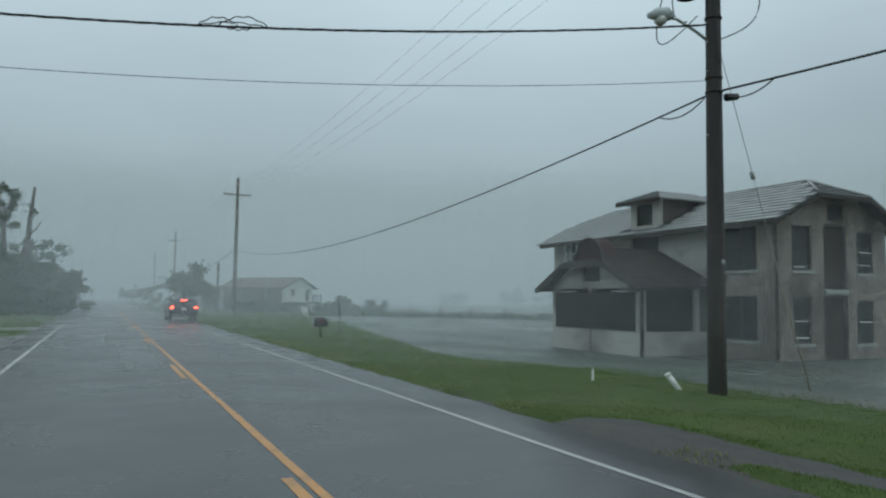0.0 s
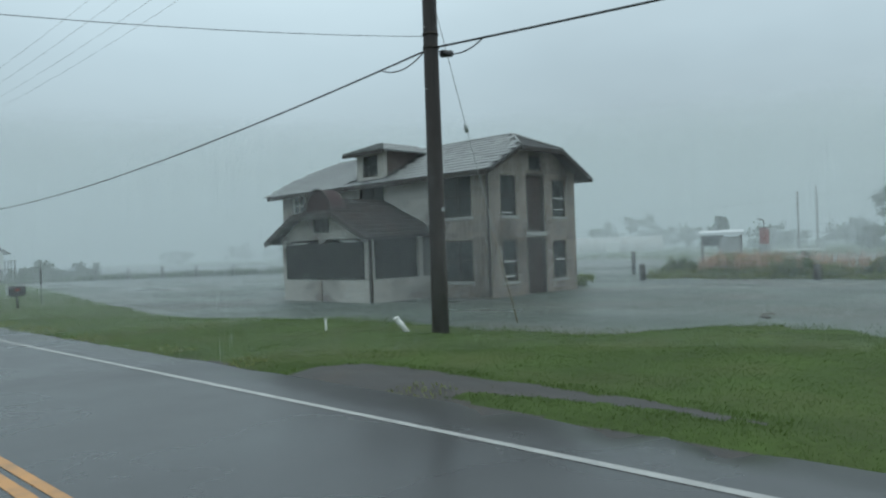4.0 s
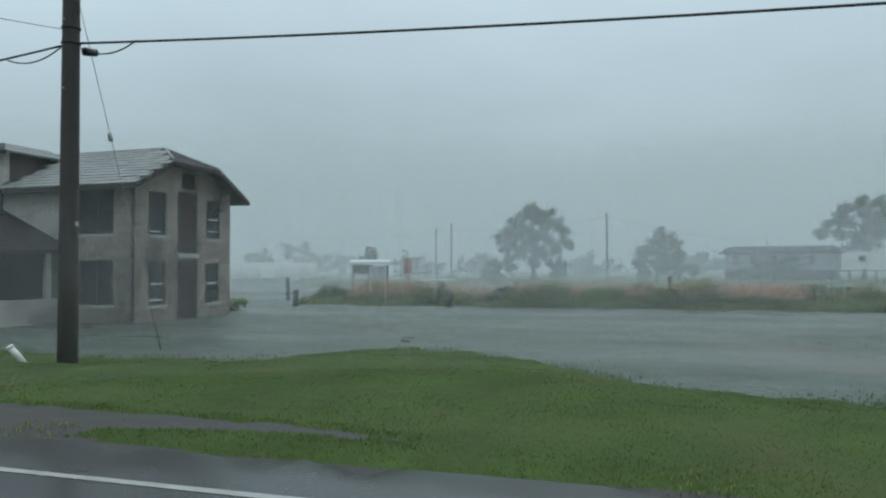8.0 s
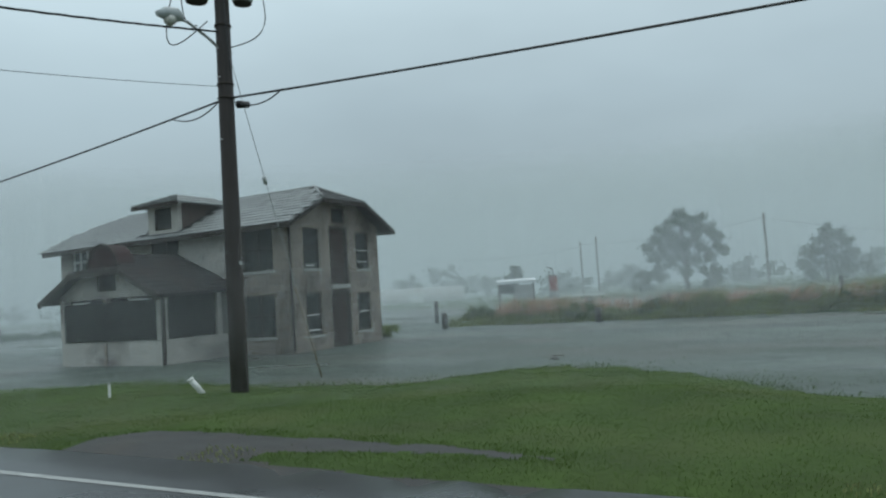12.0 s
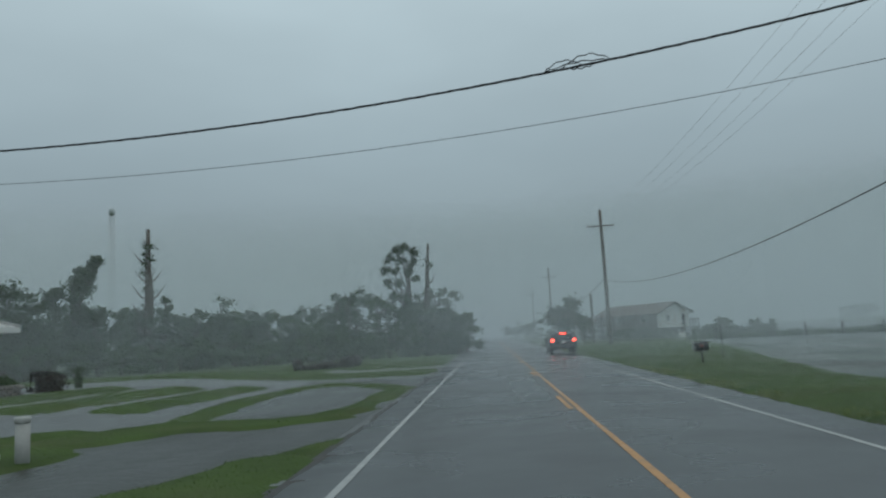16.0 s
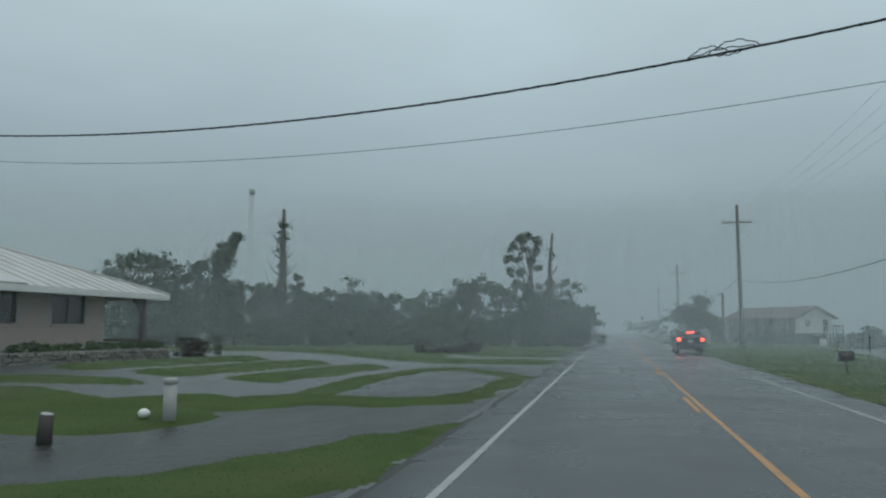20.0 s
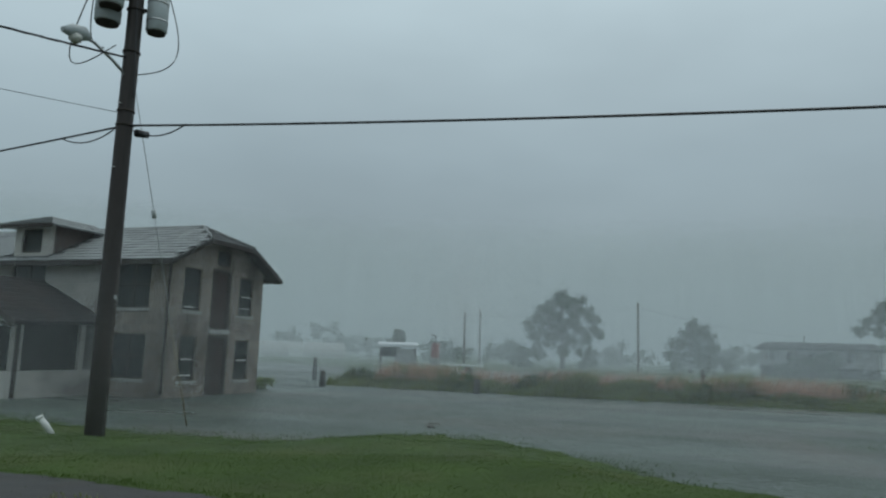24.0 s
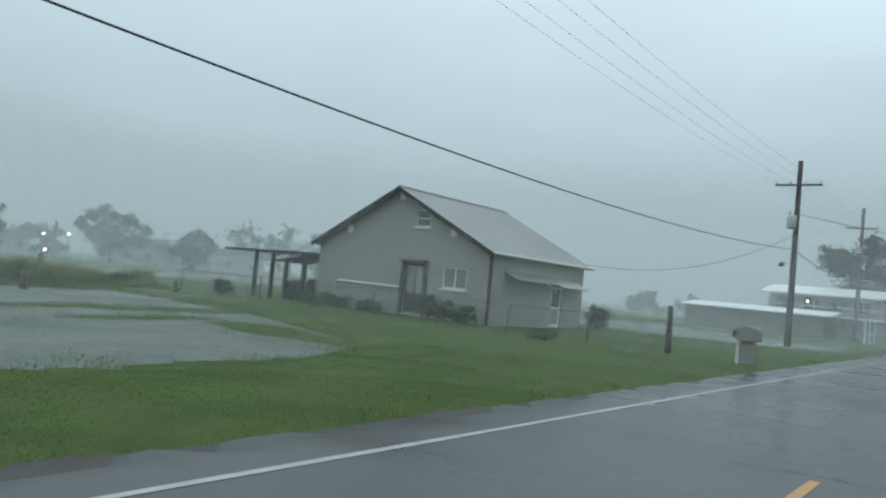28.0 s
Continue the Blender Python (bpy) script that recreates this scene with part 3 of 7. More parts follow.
def window(parent, axis, at, a0, a1, z0, z1, inward, name="window", frame_m=None, pane_m=None, sill_m=None, rails=1, mullions=0, fw=0.06, label=""):
    """A window set into its opening: frame with rails, dark pane, sill. inward is the sign of the depth."""
    frame_m, pane_m = frame_m or M_dark_trim, pane_m or M_glass
    def b(bm, p, q, r, s, d0, d1):
        t0, t1 = sorted((at + inward * d0, at + inward * d1))
        add_box(bm, (p, t0, r) if axis == 0 else (t0, p, r), (q, t1, s) if axis == 0 else (t1, q, s), 0.006)
    bm = bmesh.new()
    b(bm, a0, a1, z0, z0 + fw, 0.04, 0.11)
    b(bm, a0, a1, z1 - fw, z1, 0.04, 0.11)
    b(bm, a0, a0 + fw, z0 + fw, z1 - fw, 0.04, 0.11)
    b(bm, a1 - fw, a1, z0 + fw, z1 - fw, 0.04, 0.11)
    win = part(name, bm, frame_m, parent, label)
    for k in range(rails):
        bm = bmesh.new()
        zz = z0 + (z1 - z0) * (k + 1) / (rails + 1)
        b(bm, a0 + fw, a1 - fw, zz - 0.03, zz + 0.03, 0.05, 0.1)
        part("rail", bm, frame_m, win)
    for k in range(mullions):
        bm = bmesh.new()
        aa = a0 + (a1 - a0) * (k + 1) / (mullions + 1)
        b(bm, aa - 0.03, aa + 0.03, z0 + fw, z1 - fw, 0.055, 0.105)
        part("mullion", bm, frame_m, win)
    bm = bmesh.new()
    b(bm, a0 + 0.01, a1 - 0.01, z0 + 0.01, z1 - 0.01, 0.112, 0.125)
    part("pane", bm, pane_m, win, "dark wet glass pane")
    if sill_m:
        bm = bmesh.new()
        b(bm, a0 - 0.06, a1 + 0.06, z0 - 0.1, z0 - 0.003, -0.07, 0.12)
        part("sill", bm, sill_m, win)
    return win


def courses(parent, name, fn_lo, fn_hi, slope, u0, u1, n, material, lift=0.04, flip=False):
    """Roof courses from the eave u0 up to u1; fn_lo and fn_hi give the ends along v at each u, slope gives z; each course laps the next."""
    us = np.linspace(u0, u1, n + 1)
    for p, q in zip(us, us[1:]):
        if fn_hi((p + q) / 2) - fn_lo((p + q) / 2) < 0.05:
            continue
        lo = [(p, fn_lo(p), slope(p) + lift), (p, fn_hi(p), slope(p) + lift), (q, max(fn_hi(q), fn_lo(q) + 0.01), slope(q) + 0.004), (q, fn_lo(q), slope(q) + 0.004)]
        if flip:
            lo = [(b, a, c) for a, b, c in lo]
        part(name, slab(lo, 0.05), material, parent)


# ---- the abandoned two-storey house in the flood ----
HX, HY, HZ = 20.0, 17.05, WATER
W, LEN, EAVE = 5.56, 12.9, 4.75
house = thing("abandoned_house", (HX, HY, HZ), "abandoned two-storey block house with a collapsing porch, standing in floodwater", "house")
gab_holes = [(0.76, 1.70, 3.0, 4.51), (2.35, 3.36, 2.39, 4.55), (4.0, 4.9, 2.98, 4.46), (0.78, 1.66, 0.56, 2.12), (2.32, 3.39, 0.0, 2.09), (3.95, 4.86, 0.53, 2.03)]
bm = wall(bmesh.new(), 0, 0.0, 0.25, 0.0, W, -0.35, EAVE, gab_holes)
prism([(0, EAVE), (2.53, EAVE), (2.53, 5.5), (1.4, 5.5)], 1, 0.0, 0.25, bm)
prism([(3.36, EAVE), (W, EAVE), (4.16, 5.5), (3.36, 5.5)], 1, 0.0, 0.25, bm)
add_box(bm, (2.53, 0, 5.33), (3.36, 0.25, 5.5))
part("gable_wall", bm, M_block, house, "stained concrete-block gable wall")
front_holes_a = [(0.77, 2.28, 3.0, 4.59), (0.77, 2.28, 0.61, 2.13)]
part("front_wall", wall(bmesh.new(), 1, 0.0, 0.25, 0.252, 2.6, -0.35, EAVE, front_holes_a), M_block, house, "stained concrete-block wall")
front_holes_b = [(5.55, 7.15, 3.9, 4.61), (10.3, 12.1, 3.1, 4.6), (4.6, 5.5, 0, 2.1)]
part("front_wall", wall(bmesh.new(), 1, 0.0, 0.25, 2.602, LEN, -0.35, EAVE, front_holes_b), M_siding_white, house, "flaking white-painted wall")
part("side_wall", wall(bmesh.new(), 1, W, -0.25, 0.252, LEN, -0.35, EAVE), M_block, house)
part("back_wall", wall(bmesh.new(), 0, LEN, -0.25, 0.252, W - 0.252, -0.35, EAVE), M_block, house)
for k, h in enumerate(gab_holes):
    if k in (1, 4):
        bm = bmesh.new()
        add_box(bm, (h[0], 0.1, h[2]), (h[1], 0.15, h[3]), 0.01)
        for j in range(3):
            zz = h[2] + 0.15 + j * (h[3] - h[2] - 0.2) / 3
            add_box(bm, (h[0] + 0.15, 0.08, zz), (h[1] - 0.15, 0.101, zz + (h[3] - h[2]) / 3.8), 0.01)
        door = part("door", bm, M_door, house, "rotten dark wooden door")
        part("door_frame", wall(bmesh.new(), 0, -0.02, 0.12, h[0] - 0.06, h[1] + 0.06, h[2], h[3] + 0.08, [(h[0] + 0.03, h[1] - 0.03, h[2], h[3])]), M_dark_trim, door)
        part("sill", box((h[0] - 0.08, -0.1, h[2] - 0.16), (h[1] + 0.08, 0.05, h[2] - 0.004), 0.02), M_concrete, door)
    else:
        window(house, 0, 0.0, *h, 1, sill_m=M_concrete, rails=1, pane_m=M_dark_pane)
window(house, 0, 0.0, 2.53, 3.36, EAVE, 5.33, 1, rails=0, pane_m=M_dark_pane)
for h in front_holes_a:
    window(house, 1, 0.0, *h, 1, sill_m=M_concrete, rails=1, mullions=1, pane_m=M_dark_pane)
window(house, 1, 0.0, *front_holes_b[0], 1, rails=0, mullions=1, pane_m=M_dark_pane)
window(house, 1, 0.0, *front_holes_b[1], 1, rails=2, mullions=3, sill_m=M_concrete, frame_m=M_white, label="window with a pale many-paned sash")
# solid block inside the walls; the rooms' darkness is its colour
part("inner_dark", box((0.3, 0.3, -0.3), (W - 0.3, LEN - 0.3, EAVE - 0.1)), M_inside, house, "near-black block, the rooms' darkness put into its colour")
# pale sash remains hanging in some openings
for u0, z0, w, h in ((0.9, 3.1, 0.5, 0.04), (0.92, 1.28, 0.6, 0.04), (0.9, 0.72, 0.62, 0.05), (4.2, 3.7, 0.6, 0.04), (4.15, 1.25, 0.6, 0.05), (4.15, 3.25, 0.6, 0.03)):
    part("broken_sash", box((u0, 0.02, z0), (u0 + w, 0.045, z0 + h), 0.006), M_white, house, "pale broken sash bar")
bm = tube([(-0.06, -0.07, 0.1), (-0.06, -0.07, 2.4), (-0.07, -0.08, 4.5)], 0.05, 8)
for zz in (0.6, 2.2, 3.9):
    add_box(bm, (-0.13, -0.15, zz), (0.02, 0.02, zz + 0.04))
part("downpipe", bm, M_dark_trim, house, "dark rusted downpipe")

RIDGE, MID = 6.26, 2.78
def roof_z(u):
    return 4.6 + (RIDGE - 4.6) * (u + 0.5) / (MID + 0.5)
def cut(u):
    return max(0.0, (u - 1.43) / (MID - 1.43)) * 1.44
roof = part("roof", slab([(-0.5, -0.5, roof_z(-0.5) - 0.02), (-0.5, LEN + 0.5, roof_z(-0.5) - 0.02), (1.43, LEN + 0.5, roof_z(1.43) - 0.02), (MID, LEN - 0.94, RIDGE - 0.02), (MID, 0.94, RIDGE - 0.02), (1.43, -0.5, roof_z(1.43) - 0.02)], 0.1), M_dark_trim, house, "grey ribbed tile roof with clipped gable ends")
part("back_slope", slab([(2 * MID + 0.5, -0.5, roof_z(-0.5) - 0.02), (2 * MID + 0.5, LEN + 0.5, roof_z(-0.5) - 0.02), (2 * MID - 1.43, LEN + 0.5, roof_z(1.43) - 0.02), (MID, LEN - 0.94, RIDGE - 0.02), (MID, 0.94, RIDGE - 0.02), (2 * MID - 1.43, -0.5, roof_z(1.43) - 0.02)], 0.1), M_dark_trim, roof)
# road slope: painted overhang shadow showing between the tiles laid above
courses(roof, "tile_course", lambda u: -0.55 + cut(u), lambda u: LEN + 0.55 - cut(u), roof_z, -0.55, MID, 12, M_dark_course)
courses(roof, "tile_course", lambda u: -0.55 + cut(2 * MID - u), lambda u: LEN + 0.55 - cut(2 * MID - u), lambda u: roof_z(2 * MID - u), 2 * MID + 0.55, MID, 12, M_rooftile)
def hip_z(v):
    return roof_z(1.43) + (RIDGE - roof_z(1.43)) * (v + 0.5) / 1.44
def hip_lo(v):
    return 1.43 + max(0, (v + 0.5) / 1.44) * (MID - 1.43)
# near hip in the same dark colour, no tiles over it
courses(roof, "tile_course", hip_lo, lambda v: 2 * MID - hip_lo(v), hip_z, -0.56, 0.94, 5, M_dark_course, flip=True)
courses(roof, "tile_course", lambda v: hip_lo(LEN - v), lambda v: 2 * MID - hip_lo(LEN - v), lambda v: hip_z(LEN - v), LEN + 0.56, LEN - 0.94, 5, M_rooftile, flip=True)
# tiles one by one where the road sees them best, the far end of the slope in one piece
pitch_a = math.atan2(RIDGE - 4.6, MID + 0.5)
STEP, TW = (MID + 0.55) / 12, 0.42
tile_bm = prism([(0.0, 0.022), (0.0, 0.048), (0.03, 0.055), (STEP / math.cos(pitch_a) + 0.03, 0.02), (STEP / math.cos(pitch_a) + 0.03, 0.005)], 1, 0.008, TW - 0.008)
tile_me = bpy.data.meshes.new("tile")
tile_bm.to_mesh(tile_me)
tile_bm.free()
tile_me.materials.append(M_rooftile)
rng_t = random.Random(5)
rest_v, rest_f = [], []
for r_ in range(12):
    u_ = -0.55 + r_ * STEP
    lo_v, hi_v = -0.55 + cut(u_ + STEP * 0.6), LEN + 0.55 - cut(u_ + STEP * 0.6)
    v_ = lo_v - (TW / 2 if r_ % 2 else 0)
    while v_ < hi_v - 0.1:
        if v_ + TW * 0.5 > lo_v and not (5.1 < v_ + TW / 2 < 7.6 and u_ > -0.3 and u_ < 1.9):
            m_ = pose(u_, v_, roof_z(u_) + 0.012 + rng_t.uniform(0, 0.01), 0, -math.degrees(pitch_a) + rng_t.uniform(-0.8, 0.8), 0)
            if v_ < 8.9:
                t_ = new("tile", tile_me)
                t_.parent = roof
                t_.matrix_basis = m_
            else:
                k_ = len(rest_v)
                rest_v += [tuple(m_ @ q_.co) for q_ in tile_me.vertices]
                rest_f += [[k_ + w_ for w_ in p_.vertices] for p_ in tile_me.polygons]
        v_ += TW
tagged(pydata("tiles", rest_v, rest_f, M_rooftile, roof), kind="stuff")
part("ridge_cap", tube([(MID, 0.9, RIDGE + 0.03), (MID, LEN - 0.9, RIDGE + 0.03)], 0.06, 6), M_rooftile, roof)
for s in (-1, 1):
    part("hip_cap", tube([(MID + s * 1.35, -0.52, roof_z(1.43) + 0.04), (MID, 0.94, RIDGE + 0.04)], 0.05, 6), M_rooftile, roof)
    part("fascia", box((MID + s * 3.3 - 0.03, -0.5, 4.42), (MID + s * 3.3 + 0.03, LEN + 0.5, 4.6), 0.01), M_dark_trim, house)
    part("barge_board", slab([(MID + s * 3.3, -0.53, roof_z(-0.52) - 0.02), (MID + s * 1.35, -0.53, roof_z(1.43) - 0.02), (MID + s * 1.35, -0.47, roof_z(1.43) - 0.02), (MID + s * 3.3, -0.47, roof_z(-0.52) - 0.02)], 0.13), M_dark_trim, house)
part("barge_board", box((1.43, -0.55, roof_z(1.43) - 0.17), (2 * MID - 1.43, -0.49, roof_z(1.43) - 0.02), 0.01), M_dark_trim, house)
# ragged outer eave end
part("eave_end", box((W + 0.42, -0.56, 4.42), (W + 0.62, -0.15, 4.56), 0.03, Matrix.Rotation(0.25, 3, "Y")), M_dark_trim, house)

dormer = part("dormer", wall(bmesh.new(), 1, -0.02, 0.2, 5.5, 7.2, 4.7, 6.02, [(5.87, 6.85, 4.98, 5.86)]), M_siding_white, house, "small plastered dormer")
for v in (5.5, 7.02):
    part("cheek", prism([(0.18, 4.7), (0.18, 6.02), (2.6, 6.02)], 1, v, v + 0.18), M_brown, dormer, "dark rotten cheek boards")
window(dormer, 1, -0.02, 5.87, 6.85, 4.98, 5.86, 1, rails=0, pane_m=M_dark_pane)
dr = part("dormer_roof", slab([(-0.4, 5.05, 6.0), (0.75, 6.35, 6.45), (2.7, 6.35, 6.45), (2.3, 5.05, 6.0)], 0.08), M_rooftile, dormer)
part("dormer_slope", slab([(-0.4, 7.65, 6.0), (0.75, 6.35, 6.45), (2.7, 6.35, 6.45), (2.3, 7.65, 6.0)], 0.08), M_rooftile, dr)
part("dormer_hip", slab([(-0.4, 5.05, 6.01), (-0.4, 7.65, 6.01), (0.75, 6.35, 6.46)], 0.08), M_rooftile, dr)
for q in range(1, 5):
    f = q / 5
    part("tile_course", slab([(-0.4 + f * 1.15, 5.05 + f * 1.3, 6.01 + f * 0.46 + 0.012), (2.3 + f * 0.4, 5.05 + f * 1.3, 6.01 + f * 0.46 + 0.012), (2.3 + f * 0.4, 5.05 + f * 1.3 + 0.06, 6.04 + f * 0.46 + 0.022), (-0.4 + f * 1.15, 5.05 + f * 1.3 + 0.06, 6.04 + f * 0.46 + 0.022)], 0.02), M_rooftile, dr)
for q in range(5):
    f, g = q / 5, (q + 1) / 5
    part("hip_lap", slab([(-0.42 + f * 1.15, 5.03 + f * 1.3, 6.06 + f * 0.46), (-0.42 + f * 1.15, 7.67 - f * 1.3, 6.06 + f * 0.46), (-0.42 + g * 1.15, 7.67 - g * 1.3 + 0.01, 6.02 + g * 0.46), (-0.42 + g * 1.15, 5.03 + g * 1.3, 6.02 + g * 0.46)], 0.04), M_rooftile, dr)
part("fascia", box((-0.44, 5.02, 5.84), (-0.38, 7.68, 5.99), 0.01), M_dark_trim, dormer)

# porch
P0, V0, V1 = -3.2, 2.85, 8.19
porch = part("porch", box((P0, V0, -0.35), (-0.004, V1, 0.08)), M_concrete, house, "screened front porch with stained white low walls")
part("low_wall", wall(bmesh.new(), 1, P0 - 0.004, 0.18, V0, V1, -0.3, 0.84), M_siding_white, porch, "low white wall with brown stains")
part("low_wall", wall(bmesh.new(), 0, V0 - 0.004, 0.18, P0 + 0.18, -0.01, -0.3, 0.84), M_siding_white, porch)
part("low_wall", wall(bmesh.new(), 0, V1, -0.18, P0 + 0.18, -0.01, -0.3, 0.84), M_siding_white, porch)
for u, v, w in ((P0 - 0.02, V0 - 0.02, 0.26), (P0 - 0.02, V1 - 0.24, 0.26), (P0 - 0.01, 5.62, 0.2), (-0.75, V0 - 0.02, 0.22)):
    part("porch_post", box((u, v, 0.845), (u + w, v + w, 2.36), 0.015), M_siding_white, porch)
part("corner_board", box((P0 - 0.05, V0 - 0.07, -0.3), (P0 + 0.1, V0 - 0.008, 2.36), 0.01), M_dark_trim, porch)
part("corner_board", box((P0 - 0.06, 5.64, -0.3), (P0 - 0.008, 5.8, 0.8), 0.01), M_block, porch)
part("beam", wall(bmesh.new(), 1, P0, 0.2, V0 - 0.1, V1 + 0.1, 2.36, 2.5), M_siding_white, porch)
part("beam", wall(bmesh.new(), 0, V0, 0.2, P0 + 0.2, -0.01, 2.36, 2.5), M_dark_trim, porch)
# solid screen panels in near-black: the porch's inner shade put into colour
part("screen", box((P0 - 0.045, V0 + 0.25, 0.86), (P0 - 0.025, V1 - 0.25, 2.2)), M_inside, porch, "insect screen as a solid panel, the porch's inner shade painted in")
for a in (V0 + 0.6, 6.5):
    part("screen_bar", box((P0 - 0.07, a, 2.22), (P0 - 0.03, a + 0.9, 2.26), 0.004), M_white, porch)
# side screens carry the same painted inner shade
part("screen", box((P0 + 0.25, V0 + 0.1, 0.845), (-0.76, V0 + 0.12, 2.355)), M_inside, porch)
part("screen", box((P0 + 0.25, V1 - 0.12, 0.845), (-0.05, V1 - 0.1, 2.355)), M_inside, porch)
bm = prism([(V0, 2.5), (5.1, 2.5), (5.1, 3.26), (4.35, 3.26)], 0, P0, P0 + 0.15)
prism([(6.16, 2.5), (V1, 2.5), (6.9, 3.26), (6.16, 3.26)], 0, P0, P0 + 0.15, bm)
add_box(bm, (P0, 5.1, 2.5), (P0 + 0.15, 6.16, 2.61))
part("porch_gable", bm, M_siding_white, porch, "white boarded porch gable")
# a near-black pane paints the shade inside the vent
window(porch, 1, P0, 5.1, 6.16, 2.61, 3.26, 1, rails=0, pane_m=M_inside, label="vent opening with its inner shade painted near-black")
bm = bmesh.new()
slab([(-3.65, 2.4, 2.36), (-0.01, 2.4, 2.5), (-0.01, 5.6, 3.95), (-2.5, 5.6, 3.95), (-3.65, 4.3, 3.3)], 0.14, bm)
slab([(-3.65, 8.8, 2.36), (-0.01, 8.8, 2.5), (-0.01, 5.6, 3.95), (-2.5, 5.6, 3.95), (-3.65, 6.95, 3.3)], 0.14, bm)
slab([(-3.66, 4.3, 3.3), (-3.66, 6.95, 3.3), (-2.5, 5.6, 3.95)], 0.14, bm)
pr = part("porch_roof", bm, M_oldroof, porch, "sagging dark shingle porch roof with a clipped gable")
for k in range(9):
    f = (k + 0.5) / 9
    for sgn, v0 in ((1, 2.4), (-1, 8.8)):
        v = v0 + sgn * f * 3.0
        zz = 2.36 + (v - v0) * sgn * 0.495
        part("shingle_course", slab([(-3.66 + max(0, f - 0.6) * 2.6, v, zz + 0.03), (-0.02, v, zz + 0.13 * (1 - f) + 0.035), (-0.02, v + sgn * 0.2, zz + 0.12 + 0.12 * (1 - f)), (-3.66 + max(0, f - 0.6) * 2.6, v + sgn * 0.2, zz + 0.12)], 0.03), M_oldroof, pr)
part("porch_fascia", slab([(-3.7, 2.36, 2.34), (-3.7, 4.3, 3.3), (-3.64, 4.3, 3.3), (-3.64, 2.36, 2.34)], 0.2), M_dark_trim, porch)
part("porch_fascia", slab([(-3.7, 8.84, 2.34), (-3.7, 6.95, 3.3), (-3.64, 6.95, 3.3), (-3.64, 8.84, 2.34)], 0.2), M_dark_trim, porch)
part("porch_fascia", box((-3.72, 4.28, 3.12), (-3.665, 6.97, 3.33), 0.01), M_dark_trim, porch)
half = [(5.5 + 0.8 * math.cos(math.pi * k / 14), 3.4 + 0.84 * math.sin(math.pi * k / 14)) for k in range(15)]
red = part("barrel_canopy", prism(half, 0, -3.4, -2.7), M_rust, porch, "rusted dark red barrel-shaped metal canopy")
part("canopy_rim", tube([(-3.42, p[0], p[1]) for p in half], 0.05, 6), M_dark_trim, red)
part("side_awning", slab([(W + 0.02, 1.0, 1.75), (W + 0.02, 2.2, 1.75), (W + 0.7, 2.2, 1.45), (W + 0.7, 1.0, 1.45)], 0.06), M_dark_trim, house, "small dark awning")
part("side_awning_bracket", tube([(W + 0.01, 1.6, 1.2), (W + 0.5, 1.6, 1.48)], 0.025, 6), M_dark_trim, house)


def clad(parent, axis, at, outward, a0, a1, z0, z1, holes, piece_w, piece_h, gap, deep, name, material, bond=True, cut_top=None):
    """Blocks or boards laid over a wall, one by one, with open joints; pieces that meet an opening are trimmed to its edge."""
    meshes = {}
    row = 0
    z = z0
    while z < z1 - 0.06:
        top = min(z + piece_h, z1)
        lo_a, hi_a = cut_top(top, a0, a1) if cut_top else (a0, a1)
        free = [(lo_a, hi_a)]
        for h in holes:
            if h[2] < top - 0.01 and h[3] > z + 0.01:
                free = [seg for p, q in free for seg in ((p, min(q, h[0])), (max(p, h[1]), q)) if seg[1] - seg[0] > 0.05]
        for p, q in free:
            start = a0 + piece_w * math.floor((p - a0) / piece_w) - (piece_w / 2 if bond and row % 2 else 0)
            while start < q:
                u0, u1 = max(start, p), min(start + piece_w, q)
                start += piece_w
                if u1 - u0 < 0.06:
                    continue
                w, h = round(u1 - u0 - gap, 2), round(top - z - gap, 2)
                if (w, h) not in meshes:
                    ob = part(name, box((-w / 2, -deep / 2, -h / 2) if axis == 0 else (-deep / 2, -w / 2, -h / 2), (w / 2, deep / 2, h / 2) if axis == 0 else (deep / 2, w / 2, h / 2), 0.004), material, parent)
                    meshes[(w, h)] = ob.data
                else:
                    ob = new(name, meshes[(w, h)])
                    ob.parent = parent
                mid, off = (u0 + u1) / 2, at + outward * (deep / 2 - 0.006)
                ob.matrix_basis = pose(mid if axis == 0 else off, off if axis == 0 else mid, (z + top) / 2)
        z = top
        row += 1


gw = [o for o in house.children if o.name.startswith("gable_wall")][0]
fw1, fw2 = [o for o in house.children if o.name.startswith("front_wall")][:2]
clad(gw, 0, 0.0, -1, 0.0, W, 0.0, 5.4, gab_holes + [(2.5, 3.4, EAVE - 0.1, 5.4)], 0.405, 0.203, 0.012, 0.02, "block", M_block,
     cut_top=lambda z, a, b: (a + max(0, (z - EAVE) * 1.85), b - max(0, (z - EAVE) * 1.85)))
clad(fw1, 1, 0.0, -1, 0.0, 2.6, 0.0, EAVE - 0.05, front_holes_a, 0.405, 0.203, 0.012, 0.02, "block", M_block)
clad(fw2, 1, 0.0, -1, 2.6, LEN, 2.52, EAVE - 0.05, front_holes_b + [(5.3, 7.4, 4.55, 5)], 3.4, 0.22, 0.008, 0.022, "board", M_siding_white)
pg = [o for o in porch.children if o.name.startswith("porch_gable")][0]
clad(pg, 1, P0, -1, V0, V1, 2.5, 3.24, [(5.06, 6.2, 2.55, 3.3)], 6, 0.185, 0.008, 0.02, "board", M_siding_white, bond=False, cut_top=lambda z, a, b: (a + (z - 2.5) * 1.95, b - (z - 2.5) * 1.7))


